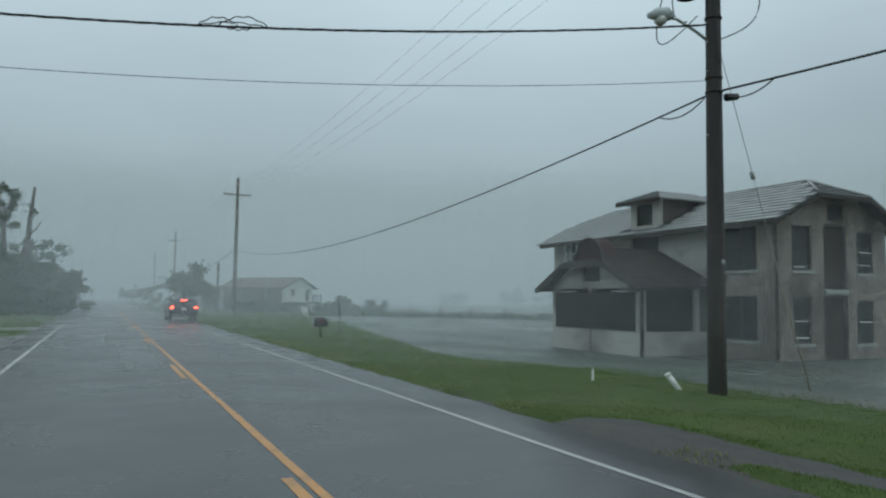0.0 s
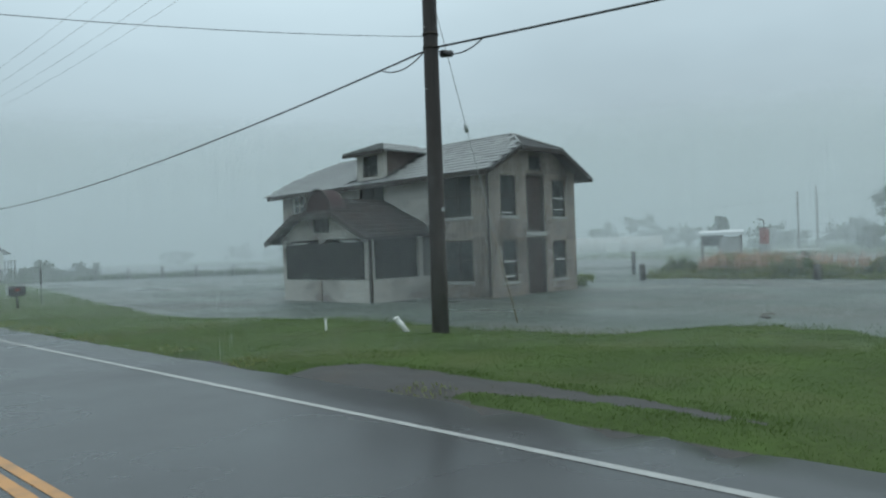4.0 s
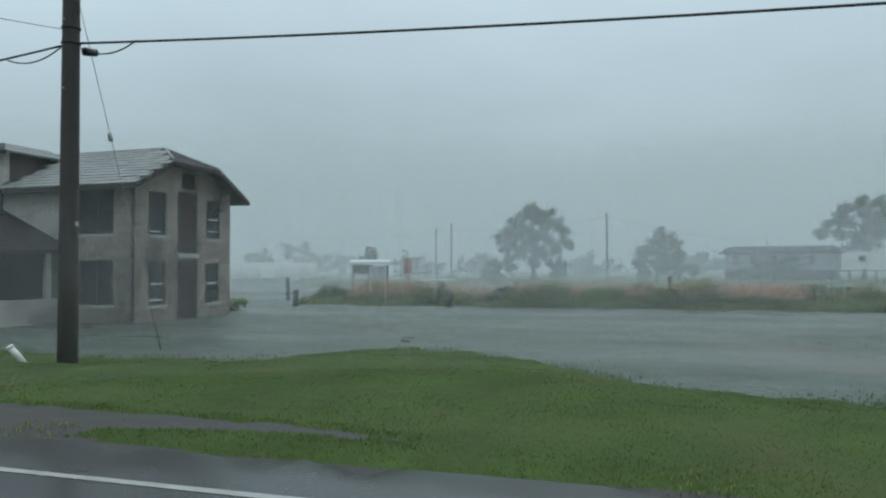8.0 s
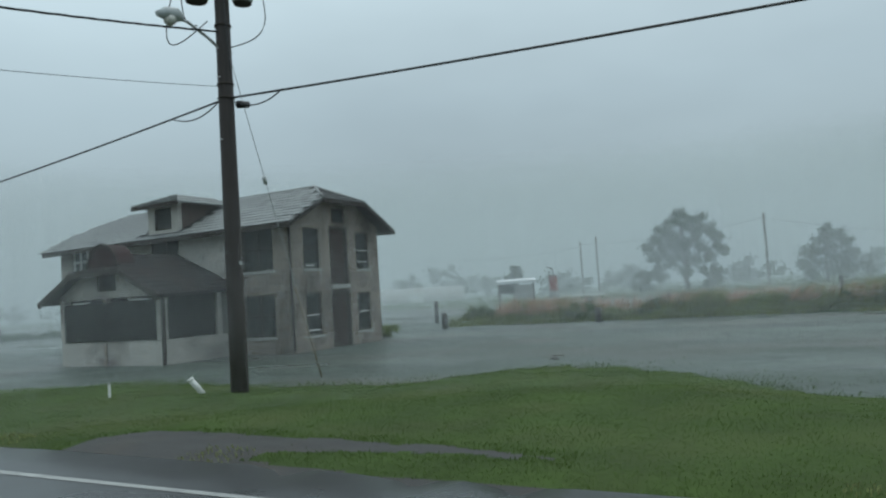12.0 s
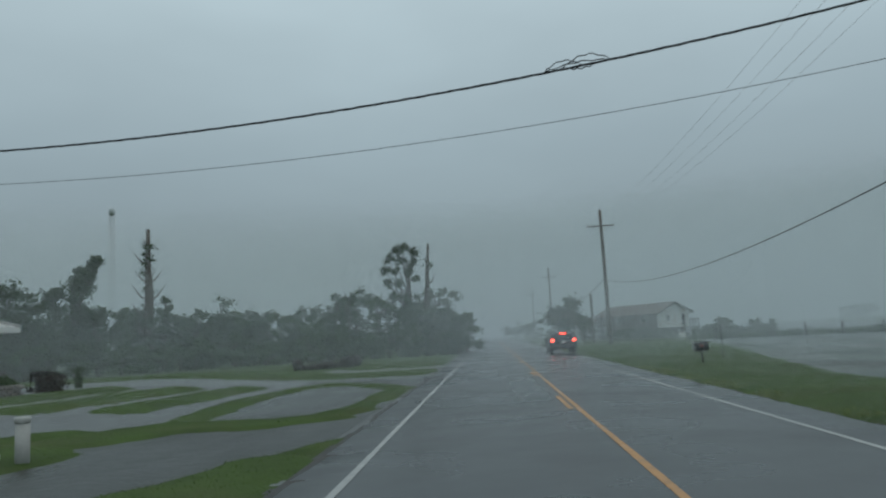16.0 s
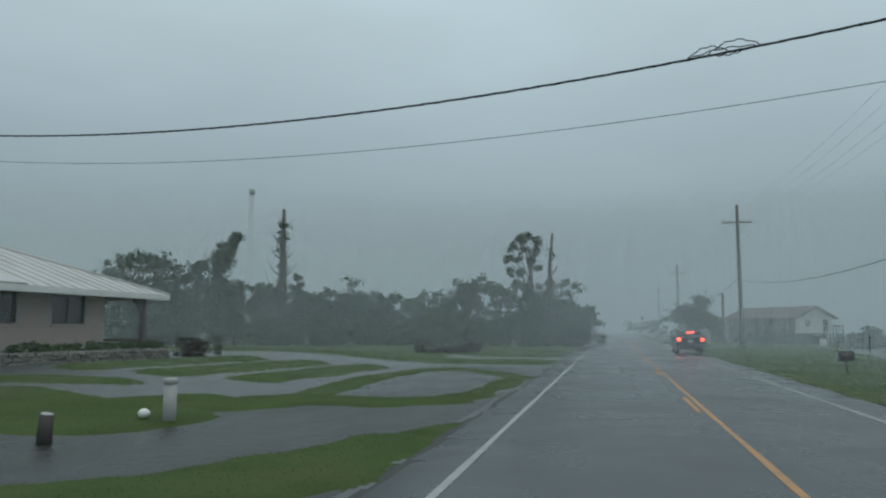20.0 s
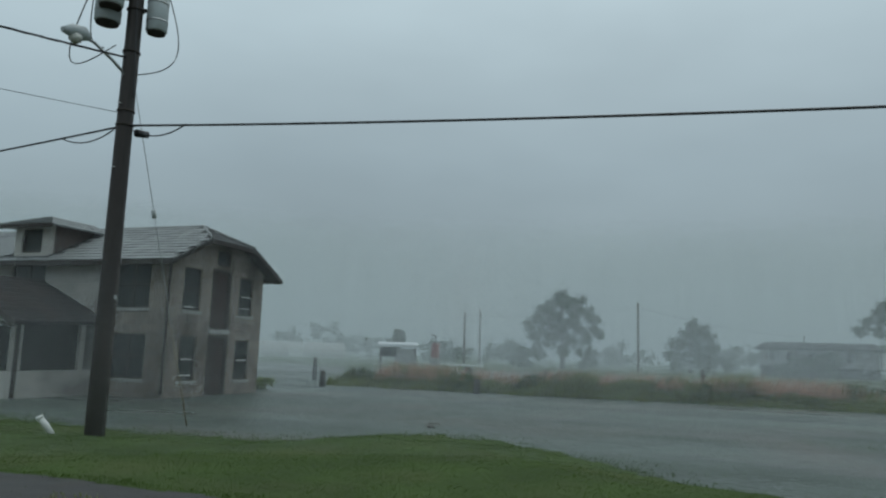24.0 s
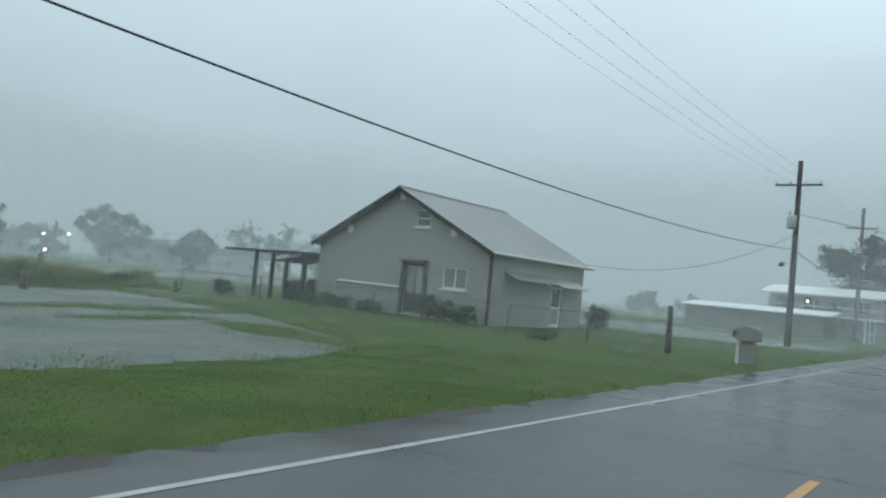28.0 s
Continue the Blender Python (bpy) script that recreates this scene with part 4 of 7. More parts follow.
# ---- the taupe metal-clad house with its yard ----
GX0, GX1, GY0, GY1, GE, GR = 17.7, 28.5, -25.8, -34.3, 3.2, 5.9
gmid = (GX0 + GX1) / 2
gable = thing("metal_clad_house", (0, 0, 0), "taupe metal-clad single-storey house with a grey metal roof", "house")
gh = [(18.95, 20.3, 1.42, 2.36), (21.28, 22.15, 4.14, 4.93), (21.15, 22.75, 0.15, 2.5)]
bm = wall(bmesh.new(), 0, GY0, -0.2, GX0, GX1, -0.25, GE, [gh[0], gh[2]])
prism([(GX0, GE), (gh[1][0], GE), (gh[1][0], GE + (gh[1][0] - GX0) * (GR - GE) / (gmid - GX0))], 1, GY0 - 0.2, GY0, bm)
pk = lambda x: GE + (min(x, 2 * gmid - x) - GX0) * (GR - GE) / (gmid - GX0)
prism([(gh[1][1], GE), (GX1, GE), (gmid, GR), (gh[1][1], pk(gh[1][1]))], 1, GY0 - 0.2, GY0, bm)
prism([(gh[1][0], GE), (gh[1][1], GE), (gh[1][1], 4.14), (gh[1][0], 4.14)], 1, GY0 - 0.2, GY0, bm)
prism([(gh[1][0], 4.93), (gh[1][1], 4.93), (gh[1][1], pk(gh[1][1])), (gh[1][0], pk(gh[1][0]))], 1, GY0 - 0.2, GY0, bm)
part("gable_wall", bm, M_taupe, gable, "taupe ribbed metal siding")
part("front_wall", wall(bmesh.new(), 1, GX0, 0.2, GY1, GY0 - 0.202, -0.25, GE, [(-32.2, -31.15, 0.0, 1.95)]), M_taupe, gable)
part("back_wall", wall(bmesh.new(), 1, GX1, -0.2, GY1, GY0 - 0.202, -0.25, GE), M_taupe, gable)
bm = wall(bmesh.new(), 0, GY1, 0.2, GX0 + 0.202, GX1 - 0.202, -0.25, GE)
prism([(GX0, GE), (GX1, GE), (gmid, GR)], 1, GY1, GY1 + 0.2, bm)
part("end_wall", bm, M_taupe, gable)
rib = box((-0.012, -0.006, 0), (0.012, 0.003, 1))
rib_ob = None
for k in range(1, 36):
    x = GX0 + k * 0.305
    if any(h[0] - 0.1 < x < h[1] + 0.1 for h in (gh[0], gh[2], gh[1])):
        continue
    if rib_ob is None:
        rib_ob = part("siding_rib", rib, M_taupe, gable)
        me = rib_ob.data
        ob = rib_ob
    else:
        ob = new("siding_rib", me)
        ob.parent = gable
    ob.matrix_basis = Matrix.LocRotScale((x, GY0 + 0.001, 0.0), None, (1, 1, pk(x) - 0.15))
for k in range(1, 28):
    y = GY0 - k * 0.305
    if -32.4 < y < -31.0:
        continue
    ob = new("siding_rib", me)
    ob.parent = gable
    ob.matrix_basis = Matrix.LocRotScale((GX0 - 0.001, y, 0.0), Euler((0, 0, radians(90))), (1, 1, GE - 0.05))
k_s = (GR - GE) / (gmid - GX0)
for s in (-1, 1):
    ex = gmid + s * (gmid - GX0 + 0.35)
    ez = GE - 0.35 * k_s + 0.08
    sl = part("roof_slope", slab([(ex, GY0 + 0.4, ez), (ex, GY1 - 0.4, ez), (gmid, GY1 - 0.4, GR + 0.08), (gmid, GY0 + 0.4, GR + 0.08)], 0.1), M_taupe_roof, gable, "grey metal roof sheet")
    for k in range(0, 22):
        y = GY0 + 0.35 - k * 0.425
        part("standing_seam", slab([(ex, y, ez + 0.025), (gmid, y, GR + 0.105), (gmid, y - 0.03, GR + 0.105), (ex, y - 0.03, ez + 0.025)], 0.025), M_taupe_roof, sl)
    part("rake_trim", slab([(ex, GY0 + 0.42, ez + 0.01), (gmid, GY0 + 0.42, GR + 0.09), (gmid, GY0 + 0.38, GR + 0.09), (ex, GY0 + 0.38, ez + 0.01)], 0.2), M_dark_trim, gable)
part("gutter", box((GX0 - 0.46, GY1 - 0.4, GE - 0.14), (GX0 - 0.33, GY0 + 0.4, GE - 0.04), 0.02), M_white, gable, "white eave gutter")
part("ridge_cap", tube([(gmid, GY0 + 0.4, GR + 0.1), (gmid, GY1 - 0.4, GR + 0.1)], 0.06, 6), M_taupe_roof, gable)
window(gable, 0, GY0, *gh[0], -1, frame_m=M_white, rails=0, mullions=1, sill_m=M_white, pane_m=glass_mat("pale_curtained_glass", (0.2, 0.2, 0.19), 0.2), label="white sliding window")
window(gable, 0, GY0, *gh[1], -1, frame_m=M_white, rails=1, pane_m=glass_mat("grey_glass", (0.1, 0.12, 0.12), 0.15), sill_m=M_white, label="small white attic window")
for x, z in ((23.1, 5.55), (26.4, 3.9), (19.86, 3.95)):
    v = part("gable_vent", box((x - 0.16, GY0 + 0.003, z - 0.19), (x + 0.16, GY0 + 0.05, z + 0.19), 0.015), M_white, gable, "small white louvred vent")
    for q in range(3):
        part("louvre", box((x - 0.12, GY0 + 0.05, z - 0.13 + q * 0.1), (x + 0.12, GY0 + 0.065, z - 0.08 + q * 0.1), 0.004), M_white, v)
ent = part("entry_door", box((21.3, GY0 - 0.14, 0.15), (22.55, GY0 - 0.08, 2.4), 0.01), M_dark_trim, gable, "glazed entry door in a dark wooden frame")
for x in (21.15, 22.6):
    part("door_post", box((x, GY0 - 0.02, 0.0), (x + 0.13, GY0 + 0.12, 2.55), 0.01), M_brown, ent)
part("door_head", box((21.1, GY0 - 0.02, 2.5), (22.8, GY0 + 0.3, 2.6), 0.01), M_brown, ent)
part("door_pane", box((21.5, GY0 - 0.075, 1.05), (22.4, GY0 - 0.065, 2.3)), glass_mat("pale_door_glass", (0.25, 0.26, 0.26), 0.15), ent, "pale glazed upper panel")
part("door_rail", box((21.9, GY0 - 0.064, 1.05), (21.96, GY0 - 0.04, 2.3), 0.004), M_brown, ent)
bm = tube([(26.95, GY0 + 0.06, 1.1), (26.9, GY0 + 0.06, 1.29), (24.8, GY0 + 0.06, 1.28), (22.8, GY0 + 0.06, 1.26)], 0.05, 8)
part("wall_pipe", bm, M_white, gable, "white pipe bent along the wall")
sd = part("side_door", box((GX0 + 0.06, -32.18, 0.0), (GX0 + 0.1, -31.17, 1.94), 0.01), M_white, gable, "white screen door")
part("door_pane", box((GX0 + 0.05, -32.05, 1.0), (GX0 + 0.059, -31.3, 1.85)), M_glass, sd)
part("door_pane", box((GX0 + 0.05, -32.05, 0.15), (GX0 + 0.059, -31.3, 0.85)), glass_mat("pale_lower_pane", (0.3, 0.31, 0.31), 0.2), sd)
for y0, y1, z in ((-26.9, -30.5, 2.42), (-30.95, -33.6, 2.32)):
    aw = part("awning", slab([(GX0 - 0.01, y0, z), (GX0 - 0.01, y1, z), (GX0 - 0.75, y1, z - 0.33), (GX0 - 0.75, y0, z - 0.33)], 0.04), M_taupe_roof if y0 > -30 else M_tin, gable, "sloping metal awning")
    for y in (y0 - 0.1, y1 + 0.1):
        part("awning_arm", tube([(GX0 - 0.01, y, z - 0.7), (GX0 - 0.7, y, z - 0.33)], 0.015, 6), M_steel, aw)
part("corner_trim", box((GX0 - 0.03, GY0 - 0.1, -0.2), (GX0 + 0.08, GY0 + 0.03, GE), 0.01), M_dark_trim, gable)
part("wall_lamp", box((GX0 - 0.14, -30.85, 1.95), (GX0 - 0.003, -30.65, 2.15), 0.03), M_white, gable)

# patio roof beside it
patio = thing("patio_cover", (0, 0, 0), "dark weathered timber patio cover with a low lean-to roof", "patio cover")
part("roof_board", slab([(28.9, -26.2, 2.6), (31.6, -22.2, 2.42), (32.2, -22.9, 2.42), (31.4, -27.0, 2.5)], 0.1), M_dark_trim, patio)
part("lean_to", slab([(28.75, -25.6, 2.5), (28.75, -28, 2.5), (31.0, -27.2, 2.02), (30.1, -24.2, 2.02)], 0.09), M_oldroof, patio)
for k in range(6):
    f = k / 5
    part("rafter", tube([(29.0 + 2.5 * f, -26.2 + 3.6 * f, 2.46 - 0.14 * f), (31.1 + 0.8 * f, -26.8 + 3.7 * f, 2.36 - 0.04 * f)], 0.05, 4), M_dark_trim, patio)
for x, y in ((31.7, -24.3), (31.2, -25.0), (30.55, -25.4), (30.1, -26.3), (31.0, -27.0)):
    z = float(ground_z(x, y))
    part("post", box((x - 0.09, y - 0.09, z), (x + 0.09, y + 0.09, 2.36 if x > 31.1 else 2.04), 0.012), M_post, patio)
part("rail", tube([(30.55, -25.4, 0.8), (30.1, -26.3, 0.8)], 0.045, 4), M_post, patio)
part("rail", tube([(30.55, -25.4, 0.4), (30.1, -26.3, 0.4)], 0.04, 4), M_post, patio)
for k in range(2):
    lad = tube([(30.2 + k * 0.4, -27.6, 0.0), (30.5 + k * 0.45, -27.9, 3.7)], 0.05, 6)
    part("leaning_board", lad, M_concrete, patio, "pale board leaning on the roof")
grill = thing("patio_clutter", (30.3, -26.6, float(ground_z(30.3, -26.6))), "dark covered heap of patio furniture", "clutter")
for k in range(7):
    random.seed(k)
    bm = box((-0.35, -0.3, 0), (0.35, 0.3, random.uniform(0.5, 1.2)), 0.08, Matrix.Rotation(random.uniform(-0.5, 0.5), 3, "Z"))
    ob = part("covered_item", bm, M_post, grill)
    ob.location = (-0.6 + 0.22 * k, random.uniform(-0.6, 0.6), 0)


# ---- utility poles and wires ----
def crossarm(parent, z, half, depth=0.0):
    arm = part("crossarm", box((-half, depth - 0.05, z - 0.06), (half, depth + 0.05, z + 0.06), 0.01), M_pole2, parent, "weathered timber crossarm")
    for s in (-1, 1):
        part("brace", tube([(s * 0.12, depth, z - 0.5), (s * 0.7, depth, z - 0.06)], 0.018, 6), M_steel, arm)
        for q in (0.35, 0.93):
            x = s * half * q
            bm = tube([(x, depth, z + 0.06), (x, depth, z + 0.12), (x, depth, z + 0.14), (x, depth, z + 0.24)], [0.02, 0.02, 0.055, 0.04], 8)
            part("insulator", bm, M_tank, arm)
    return arm


def utility_pole(x, y, top, r0, r1, material, label, arm_z=None, half=1.3, lean=(0, 0), base=None):
    z = float(ground_z(x, y)) if base is None else base
    pole = thing("utility_pole", (x, y, z), label, "utility pole", "utility poles along the road")
    h = top - z
    n = 7
    pts = [(lean[0] * k / n, lean[1] * k / n, -0.3 + (h + 0.3) * k / n) for k in range(n + 1)]
    part("pole", tube(pts, [r0 + (r1 - r0) * k / n for k in range(n + 1)], 14), material, pole)
    if arm_z:
        crossarm(pole, arm_z - z, half, 0.14)
    return pole


def tank(parent, x, y, z0, z1, r):
    n = 16
    bm = tube([(x, y, z0), (x, y, z0 + 0.03), (x, y, z1 - 0.06), (x, y, z1 - 0.02), (x, y, z1)], [r * 0.9, r, r, r * 0.85, r * 0.4], n)
    t = part("transformer", bm, M_tank, parent, "grey cylindrical transformer can")
    part("can_base", tube([(x, y, z0 - 0.03), (x, y, z0 + 0.002)], r * 0.88, n), M_dark_trim, t)
    for q in (-0.5, 0.5):
        bx = x + q * r
        part("bushing", tube([(bx, y, z1 - 0.03), (bx, y, z1 + 0.08), (bx, y, z1 + 0.1), (bx, y, z1 + 0.2), (bx, y, z1 + 0.24)], [0.045, 0.03, 0.05, 0.03, 0.02], 8), M_dark_trim, t)
    for zz in (z0 + 0.22, z1 - 0.22):
        part("band", tube([(x, y, zz - 0.02), (x, y, zz + 0.02)], r * 1.03, n), M_steel, t)
    part("bracket", tube([(x, y, (z0 + z1) / 2), (0, 0, (z0 + z1) / 2)], 0.04, 6), M_dark_trim, t)
    return t


PX, PY = 11.0, 10.8
pole_1 = utility_pole(PX, PY, 12.6, 0.185, 0.125, M_pole, "tall tarred timber utility pole with transformers and a street lamp", 11.3)
pz = pole_1.location.z
lx, ly = -0.70, 0.714
for a, b, z0, z1, r in ((0.50, 0.12, 7.98, 9.1, 0.25), (0.46, -0.22, 8.2, 9.3, 0.24), (-0.42, 0.0, 7.92, 8.75, 0.21)):
    tank(pole_1, a * lx + b * 0.71, a * ly + b * 0.7, z0 - pz, z1 - pz, r)
lamp_arm = part("lamp_arm", tube([(0, 0, 6.85 - pz), (-0.35, 0.1, 7.1 - pz), (-0.75, 0.2, 7.32 - pz), (-0.95, 0.24, 7.34 - pz)], 0.03, 8), M_steel, pole_1, "galvanised lamp arm")
part("lamp_head", tube([(-0.85, 0.22, 7.36 - pz), (-0.98, 0.25, 7.4 - pz), (-1.2, 0.3, 7.38 - pz), (-1.38, 0.34, 7.33 - pz)], [0.06, 0.14, 0.13, 0.05], 10), M_tank, lamp_arm, "grey street-lamp head, unlit")
part("lens", tube([(-1.12, 0.28, 7.16 - pz), (-1.12, 0.28, 7.22 - pz), (-1.12, 0.28, 7.32 - pz)], [0.05, 0.12, 0.13], 10), glass_mat("lamp_glass", (0.5, 0.5, 0.45), 0.15), lamp_arm)
part("cable_spool", tube([(0.16, -0.16, 5.76 - pz), (0.42, -0.2, 5.8 - pz)], [0.08, 0.07], 10), M_black, pole_1, "black cable splice case")
for zz in (5.88, 7.4, 6.17, 8.3):
    part("pole_band", tube([(0, 0, zz - 0.02 - pz), (0, 0, zz + 0.02 - pz)], 0.172, 14), M_dark_trim, pole_1)
for zz in (5.0, 6.3, 6.9):
    part("bolt", tube([(-0.22, 0, zz - pz), (0.24, 0, zz - pz)], 0.012, 6), M_steel, pole_1)
part("tag", box((-0.05, -0.2, 2.55), (0.03, -0.19, 2.63), 0.004), M_steel, pole_1)
def loop_line(name, a, b, drop, out, r=0.012):
    a, b = Vector(a), Vector(b)
    pts = [a.lerp(b, k / 14) + Vector((out[0], out[1], -drop)) * math.sin(math.pi * k / 14) for k in range(15)]
    return part(name, tube(pts, r, 6), M_black, pole_1)
loop_line("drip_loop", (0.62 * lx, 0.62 * ly, 9.3 - pz), (0.3 * lx, 0.3 * ly, 7.5 - pz), 1.3, (-0.45, 0.45))
loop_line("drip_loop", (0.75 * lx, 0.75 * ly, 8.9 - pz), (0.5 * lx, 0.5 * ly, 7.4 - pz), 0.5, (-0.1, 0.1))
loop_line("drip_loop", (-0.6 * lx, -0.6 * ly, 8.8 - pz), (-0.1 * lx, -0.1 * ly, 6.95 - pz), 0.4, (0.35, -0.35))
loop_line("drip_loop", (-0.05, -0.2, 6.4 - pz), (-0.12, -0.1, 9.0 - pz), 0.0, (-0.05, -0.05))

pole_f = utility_pole(11.7, 72.6, 13.25, 0.2, 0.14, M_pole2, "grey weathered utility pole with one crossarm", 11.63, 1.35)
pole_f2 = utility_pole(11.3, 133, 12.8, 0.2, 0.14, M_pole2, "distant utility pole fading in the rain", 11.2, 1.35)
utility_pole(11.6, 190, 12.3, 0.2, 0.14, M_pole2, "distant utility pole fading in the rain", 10.9, 1.35)
utility_pole(11.3, 81, 5.3, 0.15, 0.12, M_pole2, "short service pole beside the cottage")
utility_pole(-7.5, 92, 6.6, 0.15, 0.12, M_pole2, "short service pole among the trees")
pole_b = utility_pole(10.9, -48.5, 11.3, 0.2, 0.14, M_pole, "timber utility pole with a crossarm, transformer and lamp", 9.78, 1.35)
tank(pole_b, 0.22, 0.25, 7.4, 8.2, 0.27)
la = part("lamp_arm", tube([(0, 0, 5.0), (0.35, -0.4, 5.25), (0.8, -0.8, 5.2)], 0.03, 8), M_steel, pole_b)
part("lamp_head", tube([(0.7, -0.7, 5.2), (0.9, -0.9, 5.22), (1.1, -1.1, 5.15)], [0.08, 0.16, 0.06], 10), M_dark_trim, la, "dark street-lamp head, unlit")
pole_b2 = utility_pole(11.5, -76.4, 12.3, 0.2, 0.14, M_pole2, "grey utility pole with one crossarm", 10.4, 1.35)
tank(pole_b2, 0.2, 0.25, 8.0, 8.7, 0.25)
utility_pole(11.8, -118, 11.4, 0.2, 0.14, M_pole2, "distant utility pole fading in the rain", 9.8, 1.35)
utility_pole(-31.5, 18.3, 10.3, 0.18, 0.13, M_pole2, "utility pole behind the brick house")


def sagging(a, b, sag, n=40, wob=0.0):
    a, b = Vector(a), Vector(b)
    return [a.lerp(b, k / n) + Vector((0, 0, -4 * sag * (k / n) * (1 - k / n) + wob * math.sin(k * 2.7))) for k in range(n + 1)]


def wire(a, b, sag, r, material, label, n=40, strands=1):
    pts = sagging(a, b, sag, n)
    bm = bmesh.new()
    if strands == 1:
        add_tube(bm, pts, r, 6)
    else:
        for s in range(strands):
            tw = []
            for k, p in enumerate(pts):
                ang = 2 * math.pi * (s / strands + k * 0.21)
                tw.append(p + Vector((0.25, 1.0, 0)) * 1.1 * r * math.cos(ang) + Vector((0, 0, 1.1 * r * math.sin(ang))))
            add_tube(bm, tw, r, 5, cap=False)
    return tagged(part("overhead_wire", bm, material, None), label, "overhead wire", "overhead wires")


thick = wire((PX - 0.15, PY, 7.25), (-31.4, 18.3, 9.75), 2.4, 0.012, M_black, "twisted black service cable strung across the road", 150, 3)
wire((PX - 0.15, PY, 6.10), (-31.4, 18.3, 9.06), 2.2, 0.006, M_black, "thin black wire strung across the road")
# slack loop tied into the twisted cable
lp = sagging((PX - 0.15, PY, 7.25), (-31.4, 18.3, 9.75), 2.4, 150)
c0 = min(range(151), key=lambda k: abs(math.degrees(math.atan2(-lp[k].x, lp[k].y)) + 8.6))
for a, b, h, w in ((2.0, -0.3, 0.16, 0.02), (0.9, -2.0, 0.17, -0.03), (2.0, -1.9, 0.09, 0.05), (0.6, -1.2, -0.05, 0.0)):
    p0, p1 = lp[c0].lerp(lp[c0 + 4], a / 4) if a > 0 else lp[c0], lp[c0].lerp(lp[c0 - 4], -b / 4)
    pts = [p0.lerp(p1, k / 12) + Vector((0, w * math.sin(math.pi * k / 12), h * math.sin(math.pi * k / 12) ** 0.8 + 0.015 * math.sin(k * 1.9))) for k in range(13)]
    part("slack_loop", tube(pts, 0.01, 6), M_black, thick, "slack loop of black cable")
wire((PX, PY, 5.88), (11.5, 72.5, 6.26), 1.56, 0.02, M_black, "sagging black telephone cable between poles", 60)
wire((PX, PY, 5.88), (10.9, -48.4, 5.78), 1.04, 0.022, M_black, "sagging black telephone cable between poles", 60)
wire((11.5, 72.5, 6.26), (11.5, 133, 5.8), 1.2, 0.03, M_black, "sagging black telephone cable between poles")
wire((10.9, -48.4, 5.78), (11.6, -76.4, 5.9), 0.6, 0.03, M_black, "sagging black telephone cable between poles")
for dx in (-1.21, -0.45, 0.45, 1.21):
    wire((PX + dx, PY + 0.14, 11.52), (11.7 + dx, 72.7, 11.86), 1.1, 0.0045, M_greywire, "thin bare power line along the road", 50)
    wire((PX + dx, PY + 0.14, 11.52), (11.0 + dx, -48.4, 10.0), 0.9, 0.0045, M_greywire, "thin bare power line along the road", 50)
    wire((11.7 + dx, 72.7, 11.86), (11.3 + dx, 133, 11.43), 1.1, 0.009, M_greywire, "thin bare power line along the road", 30)
    wire((11.0 + dx, -48.4, 10.0), (11.5 + dx, -76.3, 10.62), 0.5, 0.009, M_greywire, "thin bare power line along the road", 30)
wire((GX0 - 0.2, -34.2, 3.3), (10.95, -48.5, 6.7), 1.0, 0.014, M_black, "service drop from the pole to the metal-clad house", 24)
wire((10.95, -48.5, 8.0), (-9.0, -62, 7.4), 0.8, 0.018, M_black, "service cable over the road", 24)
guy = wire((PX, PY, 7.25), (13.8, 10.95, -0.2), 0.0, 0.008, M_steel, "slack steel guy wire of the utility pole", 6)
part("strain_insulator", tube([(12.06, 10.85, 4.38), (12.12, 10.86, 4.22)], 0.045, 8), M_tank, guy)
part("guy_guard", tube([(13.0, 10.92, 1.95), (13.8, 10.95, -0.18)], 0.016, 8), M_guard, guy, "faded yellow plastic guy guard")
# bundle hanging under the cable beside the pole
for a, b in (((PX - 0.1, PY + 0.1, 5.82), (PX + 0.02, PY + 1.6, 5.72)), ((PX + 0.1, PY - 0.1, 5.82), (PX, PY - 1.5, 5.8))):
    part("hanging_loop", tube(sagging(a, b, 0.18, 12), 0.014, 6), M_black, pole_1).matrix_basis = Matrix.Translation((-PX, -PY, -pz))


# ---- the brick house and the driveways on the other side ----
BX, BY1, BZ = -19.6, 25.3, 0.42
brick = thing("brick_house", (0, 0, 0), "low pale brick house with a light metal hip roof and carport", "house")
bw = [(22.5, 24.2, 1.73, 2.8), (18.6, 20.9, 1.73, 2.8)]
part("front_wall", wall(bmesh.new(), 1, BX, -0.2, 8.0, BY1, 0.0, 2.86, bw), M_mortar, brick, "pale tan brick wall")
part("end_wall", wall(bmesh.new(), 0, BY1, -0.2, -29, BX - 0.202, 0.0, 2.86), M_brick, brick)
part("back_wall", wall(bmesh.new(), 1, -29, -0.2, 8.0, BY1, 0.0, 2.86), M_brick, brick)
part("far_wall", wall(bmesh.new(), 0, 8.0, 0.2, -29, BX - 0.202, 0.0, 2.86), M_brick, brick)
for h in bw:
    window(brick, 1, BX, *h, -1, frame_m=M_brown, rails=0, mullions=1, sill_m=M_brick, fw=0.05, label="two-light window with a brown frame")
ex, ey, ez = -18.6, 28.1, 3.0
rz, run = 5.1, 5.7
rp = [(ex, 7.0, ez), (ex, ey, ez), (ex - run, ey - run, rz), (ex - run, 12.7, rz)]
roof_b = part("roof", slab(rp, 0.1), M_tin, brick, "pale standing-seam metal hip roof")
part("end_slope", slab([(ex, ey, ez), (ex - 2 * run, ey, ez), (ex - run, ey - run, rz)], 0.1), M_tin, roof_b)
part("back_slope", slab([(ex - 2 * run, 7.0, ez), (ex - 2 * run, ey, ez), (ex - run, ey - run, rz), (ex - run, 12.7, rz)], 0.1), M_tin, roof_b)
